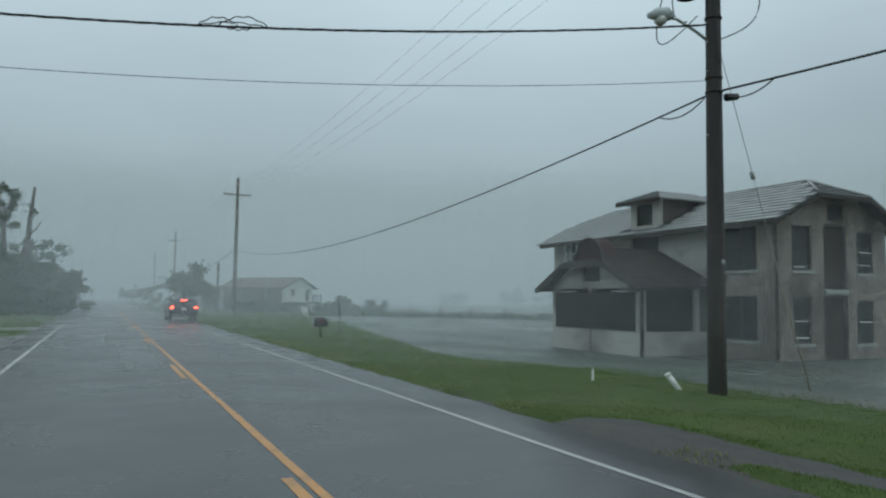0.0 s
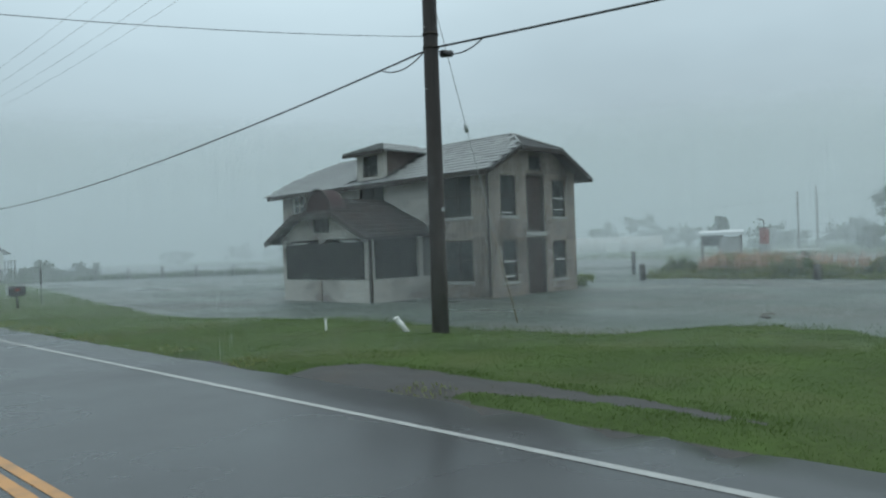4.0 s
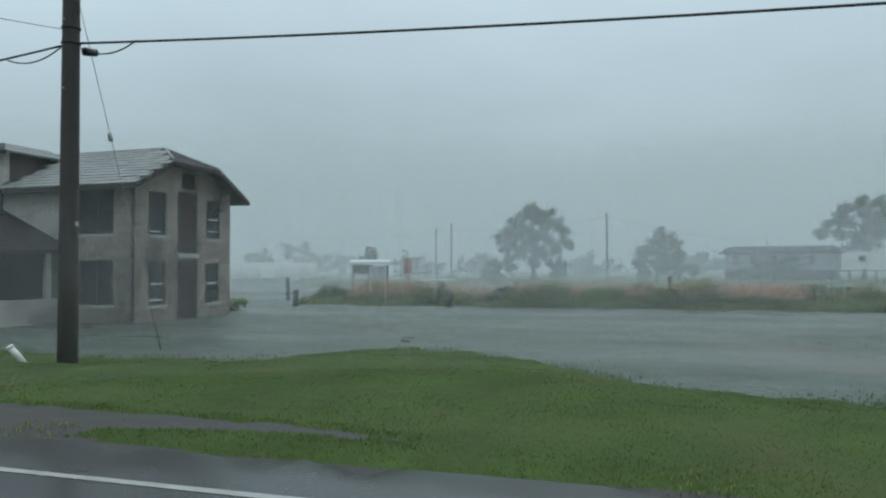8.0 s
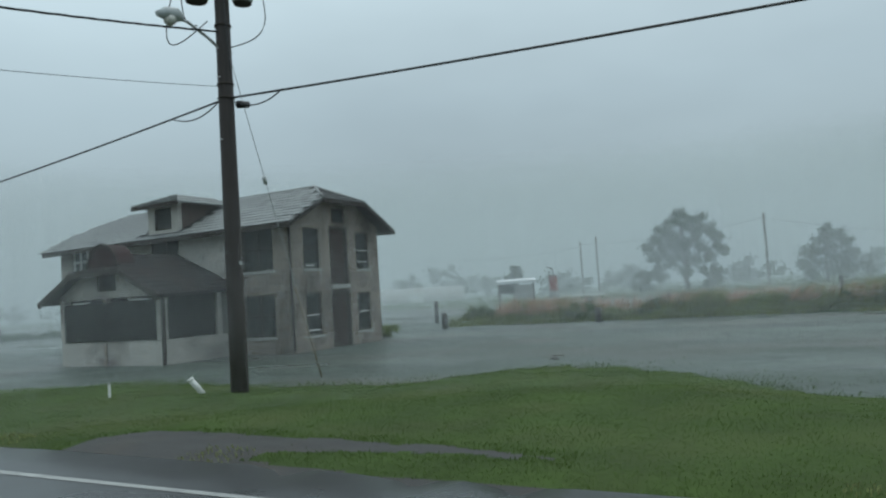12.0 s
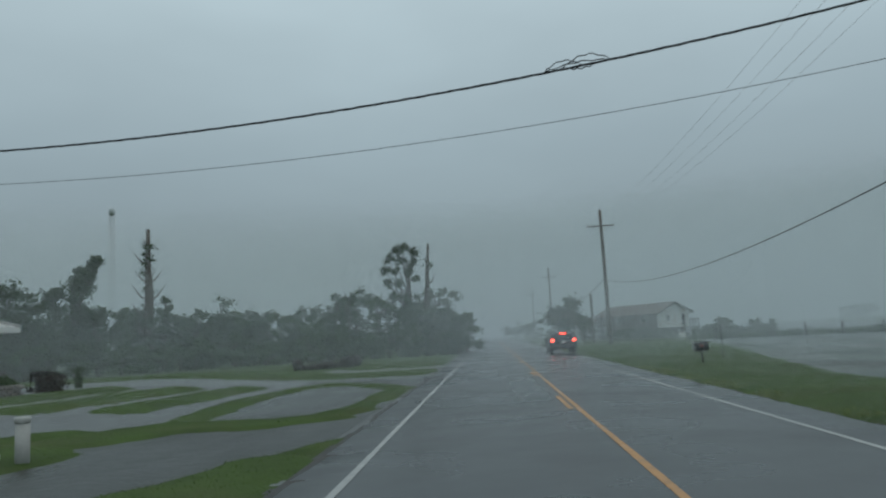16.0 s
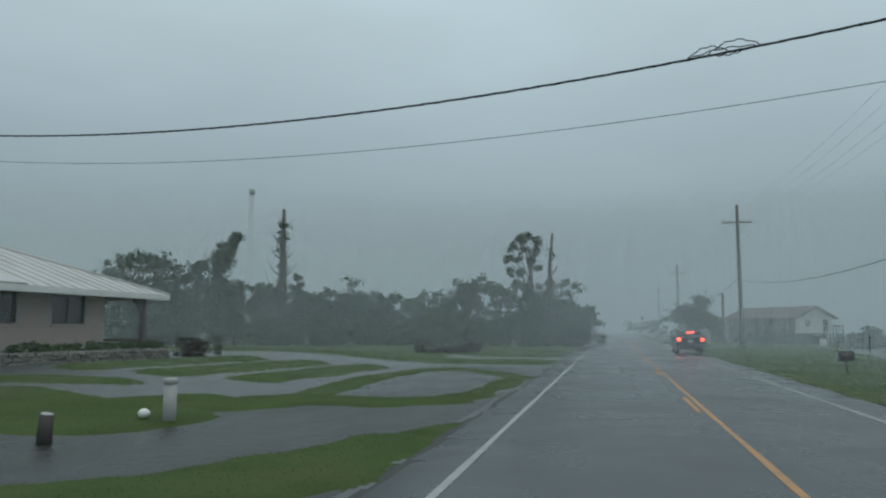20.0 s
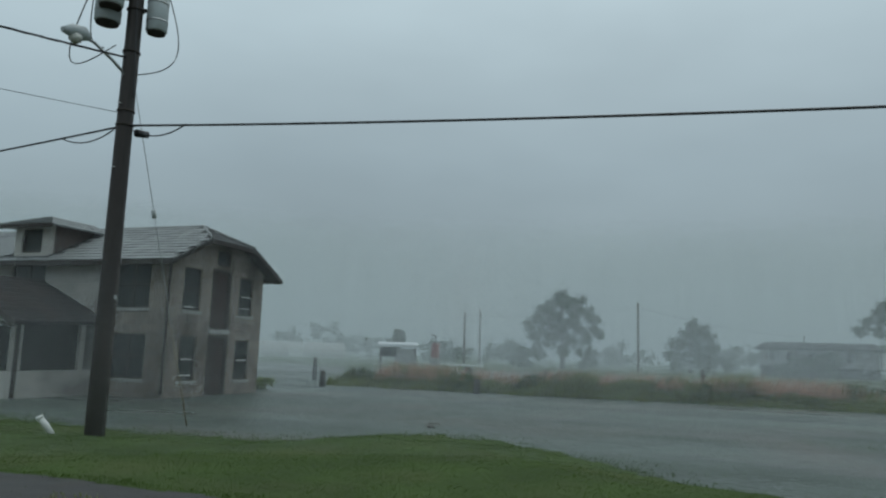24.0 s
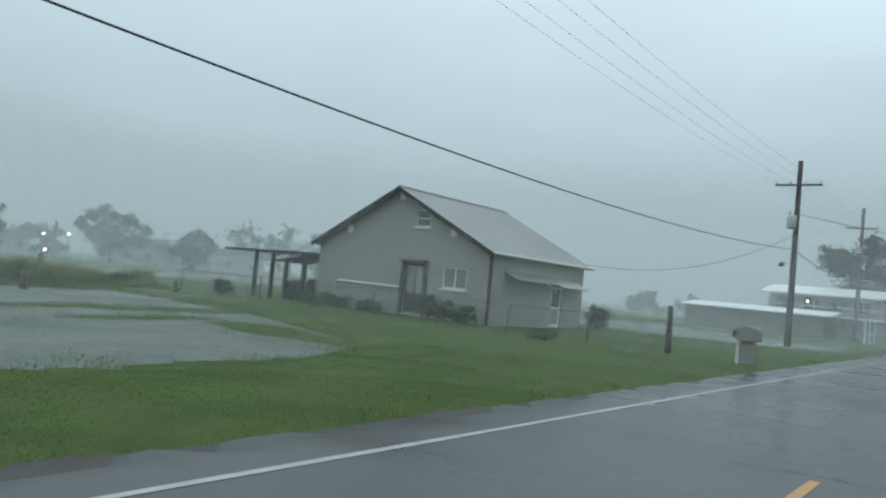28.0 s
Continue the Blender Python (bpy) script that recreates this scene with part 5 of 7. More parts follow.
part("far_slope", slab([(ex, 7.0, ez), (ex - 2 * run, 7.0, ez), (ex - run, 12.7, rz)], 0.1), M_tin, roof_b)
for k in range(1, 34):
    y = 7.0 + k * 0.62
    reach = min(run, max(0.0, ey - y), max(0.0, y - 7.0))
    if reach > 0.2:
        part("standing_seam", slab([(ex, y, ez + 0.03), (ex - reach, y, ez + 0.03 + (rz - ez) * reach / run), (ex - reach, y + 0.03, ez + 0.03 + (rz - ez) * reach / run), (ex, y + 0.03, ez + 0.03)], 0.03), M_tin, roof_b)
part("hip_cap", tube([(ex, ey, ez + 0.03), (ex - run, ey - run, rz + 0.03)], 0.06, 6), M_tin, roof_b)
part("fascia", box((ex - 0.02, 7.0, ez - 0.24), (ex + 0.03, ey, ez - 0.02), 0.01), M_white, brick)
part("fascia", box((ex - 2 * run, ey - 0.03, ez - 0.24), (ex, ey + 0.03, ez - 0.02), 0.01), M_white, brick)
part("soffit", box((-29.5, 8, ez - 0.17), (ex - 0.03, ey - 0.05, ez - 0.13)), M_brown, brick)
part("gable_step", slab([(ex + 0.02, 12, ez + 0.05), (ex + 0.02, 20.2, ez + 0.05), (ex - 1.6, 19.4, ez + 0.72), (ex - 1.6, 12, ez + 0.72)], 0.08), M_tin, roof_b)
for x, y in ((-19.3, 27.3), (-24, 27.3), (-28.5, 27.3)):
    cp = part("carport_post", box((x - 0.11, y - 0.11, 0.0), (x + 0.11, y + 0.11, 2.86), 0.015), M_brown, brick, "dark brown carport post")
    part("post_bracket", prism([(y - 0.75, 2.86), (y - 0.11, 2.86), (y - 0.11, 2.2)], 0, x - 0.07, x + 0.07), M_brown, cp)
part("carport_slab", box((-29, BY1 + 0.01, 0.1), (-18.9, 28.0, BZ), 0.02), M_concrete, brick)
part("back_rail", box((-28.8, 27.9, 1.0), (-19.2, 27.96, 1.12), 0.01), M_brown, brick)
# bricks of the wall the camera faces
me_b = None
cols = [17.3 + 0.5 * k for k in range(17)]
for r in range(18):
    z0 = 0.95 + r * 0.104
    for k, y in enumerate(cols):
        y0 = y + (0.25 if r % 2 else 0)
        if y0 < 17.3 or y0 + 0.49 > BY1 or any(h[0] - 0.5 < y0 < h[1] + 0.02 and h[2] - 0.2 < z0 < h[3] for h in bw):
            continue
        if me_b is None:
            ob = part("brick", box((-0.005, 0, 0), (0.012, 0.485, 0.092), 0.004), M_brick, brick)
            me_b = ob.data
        else:
            ob = new("brick", me_b)
            ob.parent = brick
        ob.location = (BX + 0.003, y0, z0)

# raised flower bed
bed = thing("flower_bed", (0, 0, 0), "raised flower bed edged with rough wet fieldstone, full of low plants", "flower bed")
part("soil", prism([(-19.4, 18.6), (-18.25, 18.7), (-17.2, 25.8), (-18.2, 27.2), (-19.4, 27.0)], 2, 0.1, 0.78), M_mud, bed)
random.seed(3)
stone_me = None
for r in range(4):
    for k in range(23):
        f = (k + 0.5 * (r % 2)) / 23
        x, y = -18.2 + 1.1 * f, 18.7 + 7.3 * f
        bm = box((-0.13, -0.15, -0.075), (0.13, 0.15, 0.075), 0.035)
        for v in bm.verts:
            v.co += Vector((random.uniform(-0.03, 0.03), random.uniform(-0.03, 0.03), random.uniform(-0.015, 0.015)))
        ob = part("stone", bm, M_stone, bed)
        ob.matrix_basis = pose(x, y, 0.3 + r * 0.145, 0, 0, -8 + random.uniform(-6, 6))


def leaf_cloud(centres, radii, per, size, seed, flat=0.75):
    """Verts and faces of small leaves in clumps."""
    rng = np.random.default_rng(seed)
    c = np.repeat(np.asarray(centres, float), per, 0)
    r = np.repeat(np.asarray(radii, float), per)
    d = rng.normal(0, 1, c.shape)
    d /= np.linalg.norm(d, axis=1, keepdims=True)
    p = c + d * (r * np.minimum(1.6, np.abs(rng.normal(0, 0.62, len(r)))))[:, None] * np.array([1, 1, flat])
    a = rng.normal(0, 1, c.shape)
    a /= np.linalg.norm(a, axis=1, keepdims=True)
    b = np.cross(a, rng.normal(0, 1, c.shape))
    b /= np.linalg.norm(b, axis=1, keepdims=True)
    s = (size * rng.uniform(0.6, 1.4, len(r)))[:, None]
    v = np.stack([p - a * s, p + b * s * 0.45, p + a * s, p - b * s * 0.45], 1).reshape(-1, 3)
    f = np.arange(len(v)).reshape(-1, 4)
    return v.tolist(), f.tolist()


def shrub(x, y, z, r, h, seed, label, leaf=0.07, per=60, material=None, base_group=""):
    t = thing("shrub", (x, y, z), label, "shrub", base_group)
    rng = np.random.default_rng(seed)
    n = 26
    cs = np.stack([rng.normal(0, r * 0.45, n), rng.normal(0, r * 0.45, n), rng.uniform(0.15, 0.9, n) * h], -1)
    v, f = leaf_cloud(cs, np.full(n, r * 0.38), per, leaf, seed)
    pydata("crown", v, f, material or M_leaf, t)
    bm = bmesh.new()
    for k in range(5):
        add_tube(bm, [(0, 0, -0.05), tuple(cs[k] * 0.5), tuple(cs[k])], [0.03, 0.02, 0.008], 5)
    part("stems", bm, M_bark, t)
    return t


for k, (x, y, r, h) in enumerate(((-18.4, 19.6, 0.3, 0.45), (-18.35, 20.4, 0.35, 0.6), (-18.2, 21.2, 0.3, 0.4), (-18.15, 22.0, 0.3, 0.5), (-18.05, 22.9, 0.35, 0.6), (-18.0, 23.6, 0.3, 0.45), (-17.9, 24.4, 0.32, 0.55), (-17.85, 25.2, 0.3, 0.5), (-17.8, 26.0, 0.4, 0.7))):
    shrub(x, y, 0.74, r, h * 0.6, k, "low leafy bedding plant in the flower bed", 0.06, 40, M_leaf2, "bedding plants")
shrub(-16.7, 27.2, 0.3, 0.5, 0.8, 11, "dark reddish rounded shrub beside the carport", 0.07, 70, leaf_mat("dark_red_leaves", (0.06, 0.045, 0.035)))
shrub(-17.6, 28.0, 0.3, 0.5, 0.95, 12, "dark reddish rounded shrub beside the carport", 0.07, 60, leaf_mat("dark_brown_leaves", (0.055, 0.05, 0.04)))
shrub(-17.0, 29.4, 0.25, 0.2, 1.1, 13, "thin pale-flowered bush by the driveway", 0.06, 25, M_leaf2)

# standpipe, stump, ball
sp = thing("standpipe", (-7.86, 12.0, -0.12), "short grey-white standpipe with a cap in a puddle", "standpipe")
part("pipe", tube([(0, 0, -0.2), (0, 0, 0.74)], 0.115, 14), M_concrete, sp)
part("cap", tube([(0, 0, 0.735), (0, 0, 0.75), (0, 0, 0.82), (0, 0, 0.84)], [0.118, 0.128, 0.128, 0.11], 14), M_concrete, sp, "grey pipe cap")
st = thing("post_stump", (-8.3, 9.5, -0.12), "dark rotten post stump in shallow water", "stump")
part("stump", tube([(0, 0, -0.2), (0.01, 0, 0.2), (0.02, 0.01, 0.46)], [0.12, 0.11, 0.1], 10), M_post, st)
part("stump_top", tube([(0.02, 0.01, 0.455), (0.025, 0.01, 0.475)], [0.1, 0.085], 10), M_concrete, st)
bl = thing("white_ball", (-8.45, 12.1, float(ground_z(-8.45, 12.1))), "scuffed white ball lying in the grass", "ball")
bm = bmesh.new()
bmesh.ops.create_uvsphere(bm, u_segments=20, v_segments=12, radius=0.105)
for v in bm.verts:
    v.co.z = v.co.z * 0.9 + 0.09
    v.co.x += 0.008 * math.sin(9 * v.co.y)
for f in bm.faces:
    f.smooth = True
part("ball", bm, M_plastic_white, bl)
part("seam", tube([(0.105 * math.cos(a), 0.106 * math.sin(a), 0.09 + 0.025 * math.sin(2 * a)) for a in np.linspace(0, 6.28, 25)], 0.005, 5), M_concrete, bl)
random.seed(9)
for k in range(13):
    f = k / 12
    x, y = -11.9 + 2.4 * f + random.uniform(-0.25, 0.25), 45.0 + 6.0 * f + random.uniform(-0.5, 0.5)
    z = float(ground_z(x, y))
    lg = thing("log", (x, y, z), "cut dark wet log dumped on the lawn", "log", "heap of cut logs", rz=random.uniform(0, 180))
    r, l = random.uniform(0.16, 0.4), random.uniform(0.25, 0.6)
    pts = [(-l, 0, r * 0.9), (-l * 0.3, random.uniform(-0.06, 0.06), r * 0.95), (l * 0.4, random.uniform(-0.06, 0.06), r * 0.95), (l, 0, r * 0.9)]
    part("trunk_piece", tube(pts, [r, r * 0.93, r * 0.97, r * 0.9], 10), M_post, lg)
    part("cut_face", tube([(l - 0.004, 0, r * 0.9), (l + 0.012, 0, r * 0.9)], r * 0.82, 10), M_bark, lg)


# ---- trees ----
M_leaf_dark = leaf_mat("deep_green_leaves", (0.035, 0.055, 0.028))
def polar(az, d):
    return -d * math.sin(radians(az)), d * math.cos(radians(az))


def tree(az, d, height, r, seed, label, base=0.25, trunk=0.0, leaf=0.28, clumps=46, per=60, material=None, cone=False, group="", x=None, y=None, shape=None):
    """A tapered trunk with limbs and a crown of clumps of small leaves."""
    if x is None:
        x, y = polar(az, d)
    z = min(float(ground_z(x, y)), 0.1)
    t = thing("tree", (x, y, z), label, "tree", group)
    rng = np.random.default_rng(seed)
    h = height - z
    tr = trunk or max(0.12, h * 0.03)
    bend = rng.normal(0, 0.03 * h, 2)
    spine = [(bend[0] * f * f, bend[1] * f * f, -0.2 + f * (h * 0.8 + 0.2)) for f in np.linspace(0, 1, 6)]
    bm = tube(spine, [tr * (1 - 0.75 * f) * (1.3 if f == 0 else 1) for f in np.linspace(0, 1, 6)], 8)
    cs, rs = [], []
    lobes = [(rng.uniform(0, 6.28), rng.uniform(0.45, 0.95), rng.uniform(base + 0.08, 0.8), rng.uniform(0.24, 0.4)) for _ in range(9)] + [(0, 0.15, 0.84, 0.3), (2, 0.3, 0.62, 0.42), (4, 0.3, 0.45, 0.4)]
    right = np.array([math.cos(radians(az)), math.sin(radians(az)), 0])
    back = np.array([-right[1], right[0], 0])
    if shape:
        clumps = len(shape) * 13
    for k in range(clumps):
        if shape:
            su, sz, sr = shape[k % len(shape)]
            o = rng.normal(0, 1, 3)
            o *= sr * rng.uniform(0.1, 1.0) / np.linalg.norm(o)
            c = right * (su + o[0]) + back * (rng.normal(0, 0.25) * r + o[1]) + np.array([0, 0, sz + o[2]])
            cr = sr * rng.uniform(0.42, 0.8)
        elif cone:
            f = rng.uniform(0, 1) ** 1.3
            a, q = rng.uniform(0, 6.28), (1 - f) * rng.uniform(0.2, 1.0) * r
            c = np.array([q * math.cos(a) + bend[0] * f, q * math.sin(a) + bend[1] * f, h * (base + (0.96 - base) * f)])
            cr = r * 0.36 * (1.15 - 0.7 * f)
        else:
            a, q, zz, lr = lobes[k % len(lobes)]
            o = rng.normal(0, 1, 3)
            o /= np.linalg.norm(o)
            o *= lr * r * rng.uniform(0.3, 1.0)
            c = np.array([q * r * 0.85 * math.cos(a) + o[0], q * r * 0.85 * math.sin(a) + o[1], h * zz + o[2] * 0.75])
            c[2] = min(max(c[2], h * base), h * 0.96)
            cr = r * rng.uniform(0.14, 0.28)
        cs.append(c)
        rs.append(cr)
        if k % (13 if shape else 4) == 0:
            s = spine[2 + k % 3]
            midp = (np.array(s) * 0.45 + c * 0.55) + rng.normal(0, 0.03 * r, 3)
            add_tube(bm, [s, tuple(midp), tuple(c)], [tr * 0.35, tr * 0.2, tr * 0.06], 5)
    part("trunk", bm, M_bark, t)
    v, f = leaf_cloud(cs, rs, per, leaf, seed)
    pydata("crown", v, f, material or M_leaf, t)
    return t


far = "hazy grey-green tree standing in the flooded field"
tree(-79.6, 104, 10.9, 4.4, 1, "broad round-crowned tree in the flooded field, greyed by rain", leaf=0.14, per=105, group="field trees", shape=[(0.6, 9.7, 1.28), (-0.9, 9.3, 1.15), (1.9, 9.0, 1.15), (-2.4, 8.2, 1.28), (0.2, 8.3, 1.41), (3.0, 7.9, 1.15), (-3.6, 7.0, 1.28), (-1.4, 7.0, 1.54), (1.4, 7.0, 1.54), (4.1, 6.7, 1.02), (-4.6, 5.8, 1.02), (-2.9, 5.3, 1.41), (-0.4, 5.4, 1.66), (2.2, 5.4, 1.41), (4.6, 5.3, 0.90), (-4.0, 4.2, 0.90), (-1.7, 3.8, 1.41), (0.9, 3.8, 1.54), (3.1, 4.0, 1.02), (0.0, 2.4, 1.41), (-3.6, 2.0, 1.28), (5.2, 4.5, 0.45)])
tree(-88.9, 104, 7.4, 3.2, 2, far, leaf=0.14, per=79, group="field trees", shape=[(0.4, 6.3, 0.90), (1.6, 5.8, 1.02), (-0.3, 5.2, 1.02), (2.4, 4.7, 1.02), (0.9, 4.4, 1.28), (-2.2, 3.9, 1.02), (-0.7, 3.6, 1.28), (2.8, 3.4, 1.15), (1.0, 3.0, 1.41), (-2.4, 2.5, 1.15), (-0.6, 2.0, 1.41), (1.6, 1.6, 1.54), (-1.9, 1.1, 1.28)])
tree(-102.5, 113, 11.3, 5.2, 3, "broad tree behind the raised lodge, greyed by rain", leaf=0.14, per=105, group="field trees", shape=[(-0.3, 10.5, 1.02), (1.4, 10.2, 1.02), (-1.9, 9.7, 1.02), (3.0, 9.6, 1.15), (0.2, 9.0, 1.41), (-3.0, 8.7, 1.15), (2.2, 8.4, 1.41), (4.4, 8.5, 1.02), (-4.3, 7.6, 1.02), (-1.9, 7.6, 1.41), (0.7, 7.2, 1.54), (3.4, 7.2, 1.28), (5.6, 7.0, 0.77), (-5.2, 6.4, 0.90), (-3.0, 6.2, 1.28), (-0.6, 5.8, 1.54), (1.9, 5.6, 1.41), (0.6, 4.2, 1.54), (-1.6, 4.2, 1.28)])
tree(-109.3, 105, 8.9, 2.4, 4, "narrow leaning tree in the flooded field", leaf=0.13, per=79, group="field trees", shape=[(-1.9, 8.5, 0.64), (-1.0, 8.1, 0.77), (-1.9, 7.3, 0.90), (-0.4, 7.0, 1.02), (0.8, 6.6, 0.77), (-1.7, 6.0, 1.02), (0.2, 5.7, 1.15), (1.5, 5.2, 0.90), (-1.3, 4.7, 1.15), (0.6, 4.2, 1.28), (1.8, 3.6, 0.90), (-1.7, 3.4, 1.02), (-0.2, 2.9, 1.28), (1.4, 2.2, 1.02), (-1.2, 1.9, 1.02)])
tree(-117.3, 115, 7.6, 4.4, 5, far, leaf=0.15, per=79, group="field trees", shape=[(-1.2, 7.0, 1.15), (-2.9, 6.3, 1.15), (0.4, 6.5, 1.15), (2.0, 6.4, 1.02), (-4.0, 5.2, 1.02), (-1.7, 5.2, 1.41), (0.8, 5.0, 1.41), (3.3, 5.4, 1.15), (4.6, 4.9, 0.90), (-2.9, 3.9, 1.28), (-0.4, 3.6, 1.54), (2.2, 3.7, 1.41), (4.2, 3.4, 1.02), (-1.2, 2.3, 1.54), (1.2, 2.2, 1.41)])
tree(-122.8, 104, 5.7, 2.6, 7, far, leaf=0.14, per=72, group="field trees", shape=[(0.7, 5.2, 0.90), (-0.5, 4.7, 0.90), (1.8, 4.6, 0.90), (-1.5, 3.7, 1.02), (0.5, 3.7, 1.28), (2.4, 3.4, 0.90), (-2.4, 2.7, 0.77), (-0.7, 2.5, 1.15), (1.1, 2.3, 1.28), (0.0, 1.4, 1.28)])
tree(-81.5, 100, 3.2, 1.8, 8, "small bush in the flooded field", 0.1, clumps=26, group="field bushes")
tree(-76.4, 98, 2.8, 1.6, 9, "small bush in the flooded field", 0.1, clumps=26, group="field bushes")
tree(-90.5, 112, 3.0, 2.4, 10, "small bush in the flooded field", 0.1, clumps=26, group="field bushes")
tree(-66.7, 90, 4.8, 1.4, 14, "small tree behind the white-roofed shelter", 0.35, clumps=22, group="field bushes")
for k, (az, d, h, r) in enumerate(((-58.5, 158, 5.6, 5.0), (-61.5, 160, 6.8, 6.0), (-64.5, 165, 5.0, 5.5), (-70.5, 140, 3.8, 5), (-75, 150, 4.2, 6), (-84, 150, 4.5, 6), (-92, 150, 4.0, 6), (-96, 160, 4.5, 7), (-107, 150, 4.6, 6), (-112.5, 150, 5, 6), (-121, 150, 5.2, 6), (-127, 150, 9.2, 7), (-130, 150, 9.6, 7.5), (-133, 155, 9.0, 7), (-136.5, 160, 7.6, 7))):
    tree(az, d, h, r, 20 + k, "far tree clump almost lost in the rain", 0.06, leaf=0.42, clumps=40, per=36, group="far trees")
for k, (az, d, h, r) in enumerate(((-30.5, 215, 5.5, 5), (-34, 205, 9.0, 7), (-37, 205, 7.5, 6), (-26, 215, 3.6, 5), (-157.5, 130, 3.6, 4), (-161, 140, 3.4, 4))):
    tree(az, d, h, r, 50 + k, "far tree clump almost lost in the rain", 0.06, leaf=0.4, clumps=36, per=36, group="far trees")
# woods beyond the lawn
tree(35.4, 74, 8.9, 2.6, 71, "dense dark round tree at the edge of the woods", leaf=0.18, per=60, group="woodland edge", shape=[(-2.6, 6.6, 1.3), (-1.4, 7.7, 1.1), (0.3, 7.9, 1.2), (1.9, 7.4, 1.2), (3.2, 6.3, 1.2), (-3.4, 5.2, 1.4), (-1.2, 5.8, 1.8), (1.2, 5.8, 1.8), (3.6, 4.6, 1.4), (-2.4, 3.6, 1.9), (0.2, 3.6, 2.1), (2.6, 3.2, 1.9), (-3.2, 1.8, 1.6), (0.0, 1.6, 2.0), (3.2, 1.6, 1.6)])
tree(30.2, 78, 11.4, 2.2, 72, "tall wind-torn leafy tree at the edge of the woods", leaf=0.2, per=80, group="woodland edge", shape=[(0.3, 8.2, 1.7), (0.9, 9.5, 1.0), (1.7, 10.7, 0.7), (-1.9, 6.8, 1.1), (-1.6, 7.8, 0.6), (1.7, 5.4, 1.0), (0.3, 6.0, 1.3), (0, 3.6, 1.9), (-1, 2.5, 1.8), (1.2, 2.0, 1.8)])
tree(24.3, 80, 8.6, 1.0, 74, "thin half-bare tree beside the dead trunk", leaf=0.18, per=16, group="woodland edge", shape=[(0, 7.0, 0.5), (0.3, 6.2, 0.5), (0.7, 5.4, 0.6), (-0.5, 6.0, 0.3), (0, 4.3, 0.8), (0, 2.8, 0.9)])
tree(5.9, 86, 13.6, 1.2, 75, "tall pine-like tree with a ragged layered crown near the road", leaf=0.15, per=42, trunk=0.34, group="woodland edge", shape=[(-0.6, 12.4, 0.71), (-1.6, 12.1, 0.71), (0.4, 11.9, 0.59), (-2.5, 11.2, 0.59), (-1.1, 11.0, 0.71), (0.3, 10.8, 0.59), (-3.0, 9.8, 0.59), (-1.9, 9.8, 0.59), (-0.3, 9.6, 0.54), (-2.7, 8.3, 0.59), (-1.5, 8.1, 0.54), (0.6, 8.7, 0.48), (-2.0, 6.9, 0.59), (-0.6, 6.4, 0.54), (-1.2, 5.0, 0.59)])
tree(43, 62, 6.8, 2.5, 77, "tree behind the brick house", 0.2, clumps=30, group="woodland edge")
rng_w = random.Random(12)
for k in range(30):
    az = 1.9 + (37.0 - 1.9) * (k + rng_w.uniform(-0.4, 0.4)) / 29
    top = (3.2 if az < 3.2 else 4.3) + 2.0 * rng_w.random() + (1.1 if 8 < az < 12 else 0) + (0.8 if az > 20 else 0)
    tree(az, rng_w.uniform(76, 88), top, rng_w.uniform(1.9, 3.2), 100 + k, "leafy tree in the dark woodland edge", 0.03, leaf=0.22, clumps=52, per=46, material=M_leaf2 if k % 3 == 0 else M_leaf, group="woodland edge")
for k in range(26):
    az = 2.2 + 33.5 * (k + rng_w.uniform(-0.45, 0.45)) / 25
    tree(az, rng_w.uniform(69, 74), rng_w.uniform(1.6, 3.4), rng_w.uniform(1.6, 2.6), 200 + k, "low dense bush in front of the woods", 0.0, leaf=0.18, clumps=40, per=48, material=M_leaf2 if k % 2 else M_leaf, group="woodland undergrowth")
for k in range(15):
    az = 3.5 + 30 * k / 14 + rng_w.uniform(-0.7, 0.7)
    tree(az, 96 + 12 * rng_w.random(), 6.4 + 3.0 * rng_w.random() + (1.6 if 8 < az < 12 else 0), rng_w.uniform(2.6, 4.0), 160 + k, "hazy tree deeper in the woods", 0.1, leaf=0.26, clumps=54, per=36, group="woods behind")


def snag(az, d, height, seed, label, lean=0.0, twigs=9, vine=14, r=0.5):
    x, y = polar(az, d)
    t = thing("dead_tree", (x, y, float(ground_z(x, y))), label, "dead tree")
    rng = np.random.default_rng(seed)
    n = 9
    spine = [(lean * f + rng.normal(0, 0.06), rng.normal(0, 0.06), -0.2 + f * height) for f in np.linspace(0, 1, n)]
    bm = tube(spine, [r * (1.15 - 0.85 * f) for f in np.linspace(0, 1, n)], 8)
    for k in range(twigs):
        f = rng.uniform(0.4, 0.97)
        s = np.array(spine[int(f * (n - 1))])
        a = rng.uniform(0, 6.28)
        l = rng.uniform(0.6, 2.2) * (1.2 - f * 0.6)
        e1 = s + l * 0.5 * np.array([math.cos(a), math.sin(a), 0.5])
        e2 = s + l * np.array([math.cos(a), math.sin(a), 0.9])
        add_tube(bm, [tuple(s), tuple(e1), tuple(e2)], [0.13, 0.08, 0.02], 5)
    part("trunk", bm, M_bark, t)
    at = np.array(spine)
    cs = [np.array([np.interp(f, np.linspace(0, 1, n), at[:, q]) for q in range(3)]) + rng.normal(0, 0.3, 3) for f in np.concatenate([rng.uniform(0.02, 0.5, vine * 2 // 3), rng.uniform(0.5, 0.92, vine - vine * 2 // 3)])]
    v, f = leaf_cloud(cs, rng.uniform(0.35, 0.8, vine), 30, 0.2, seed)
    pydata("vines", v, f, M_leaf, t)
    return t


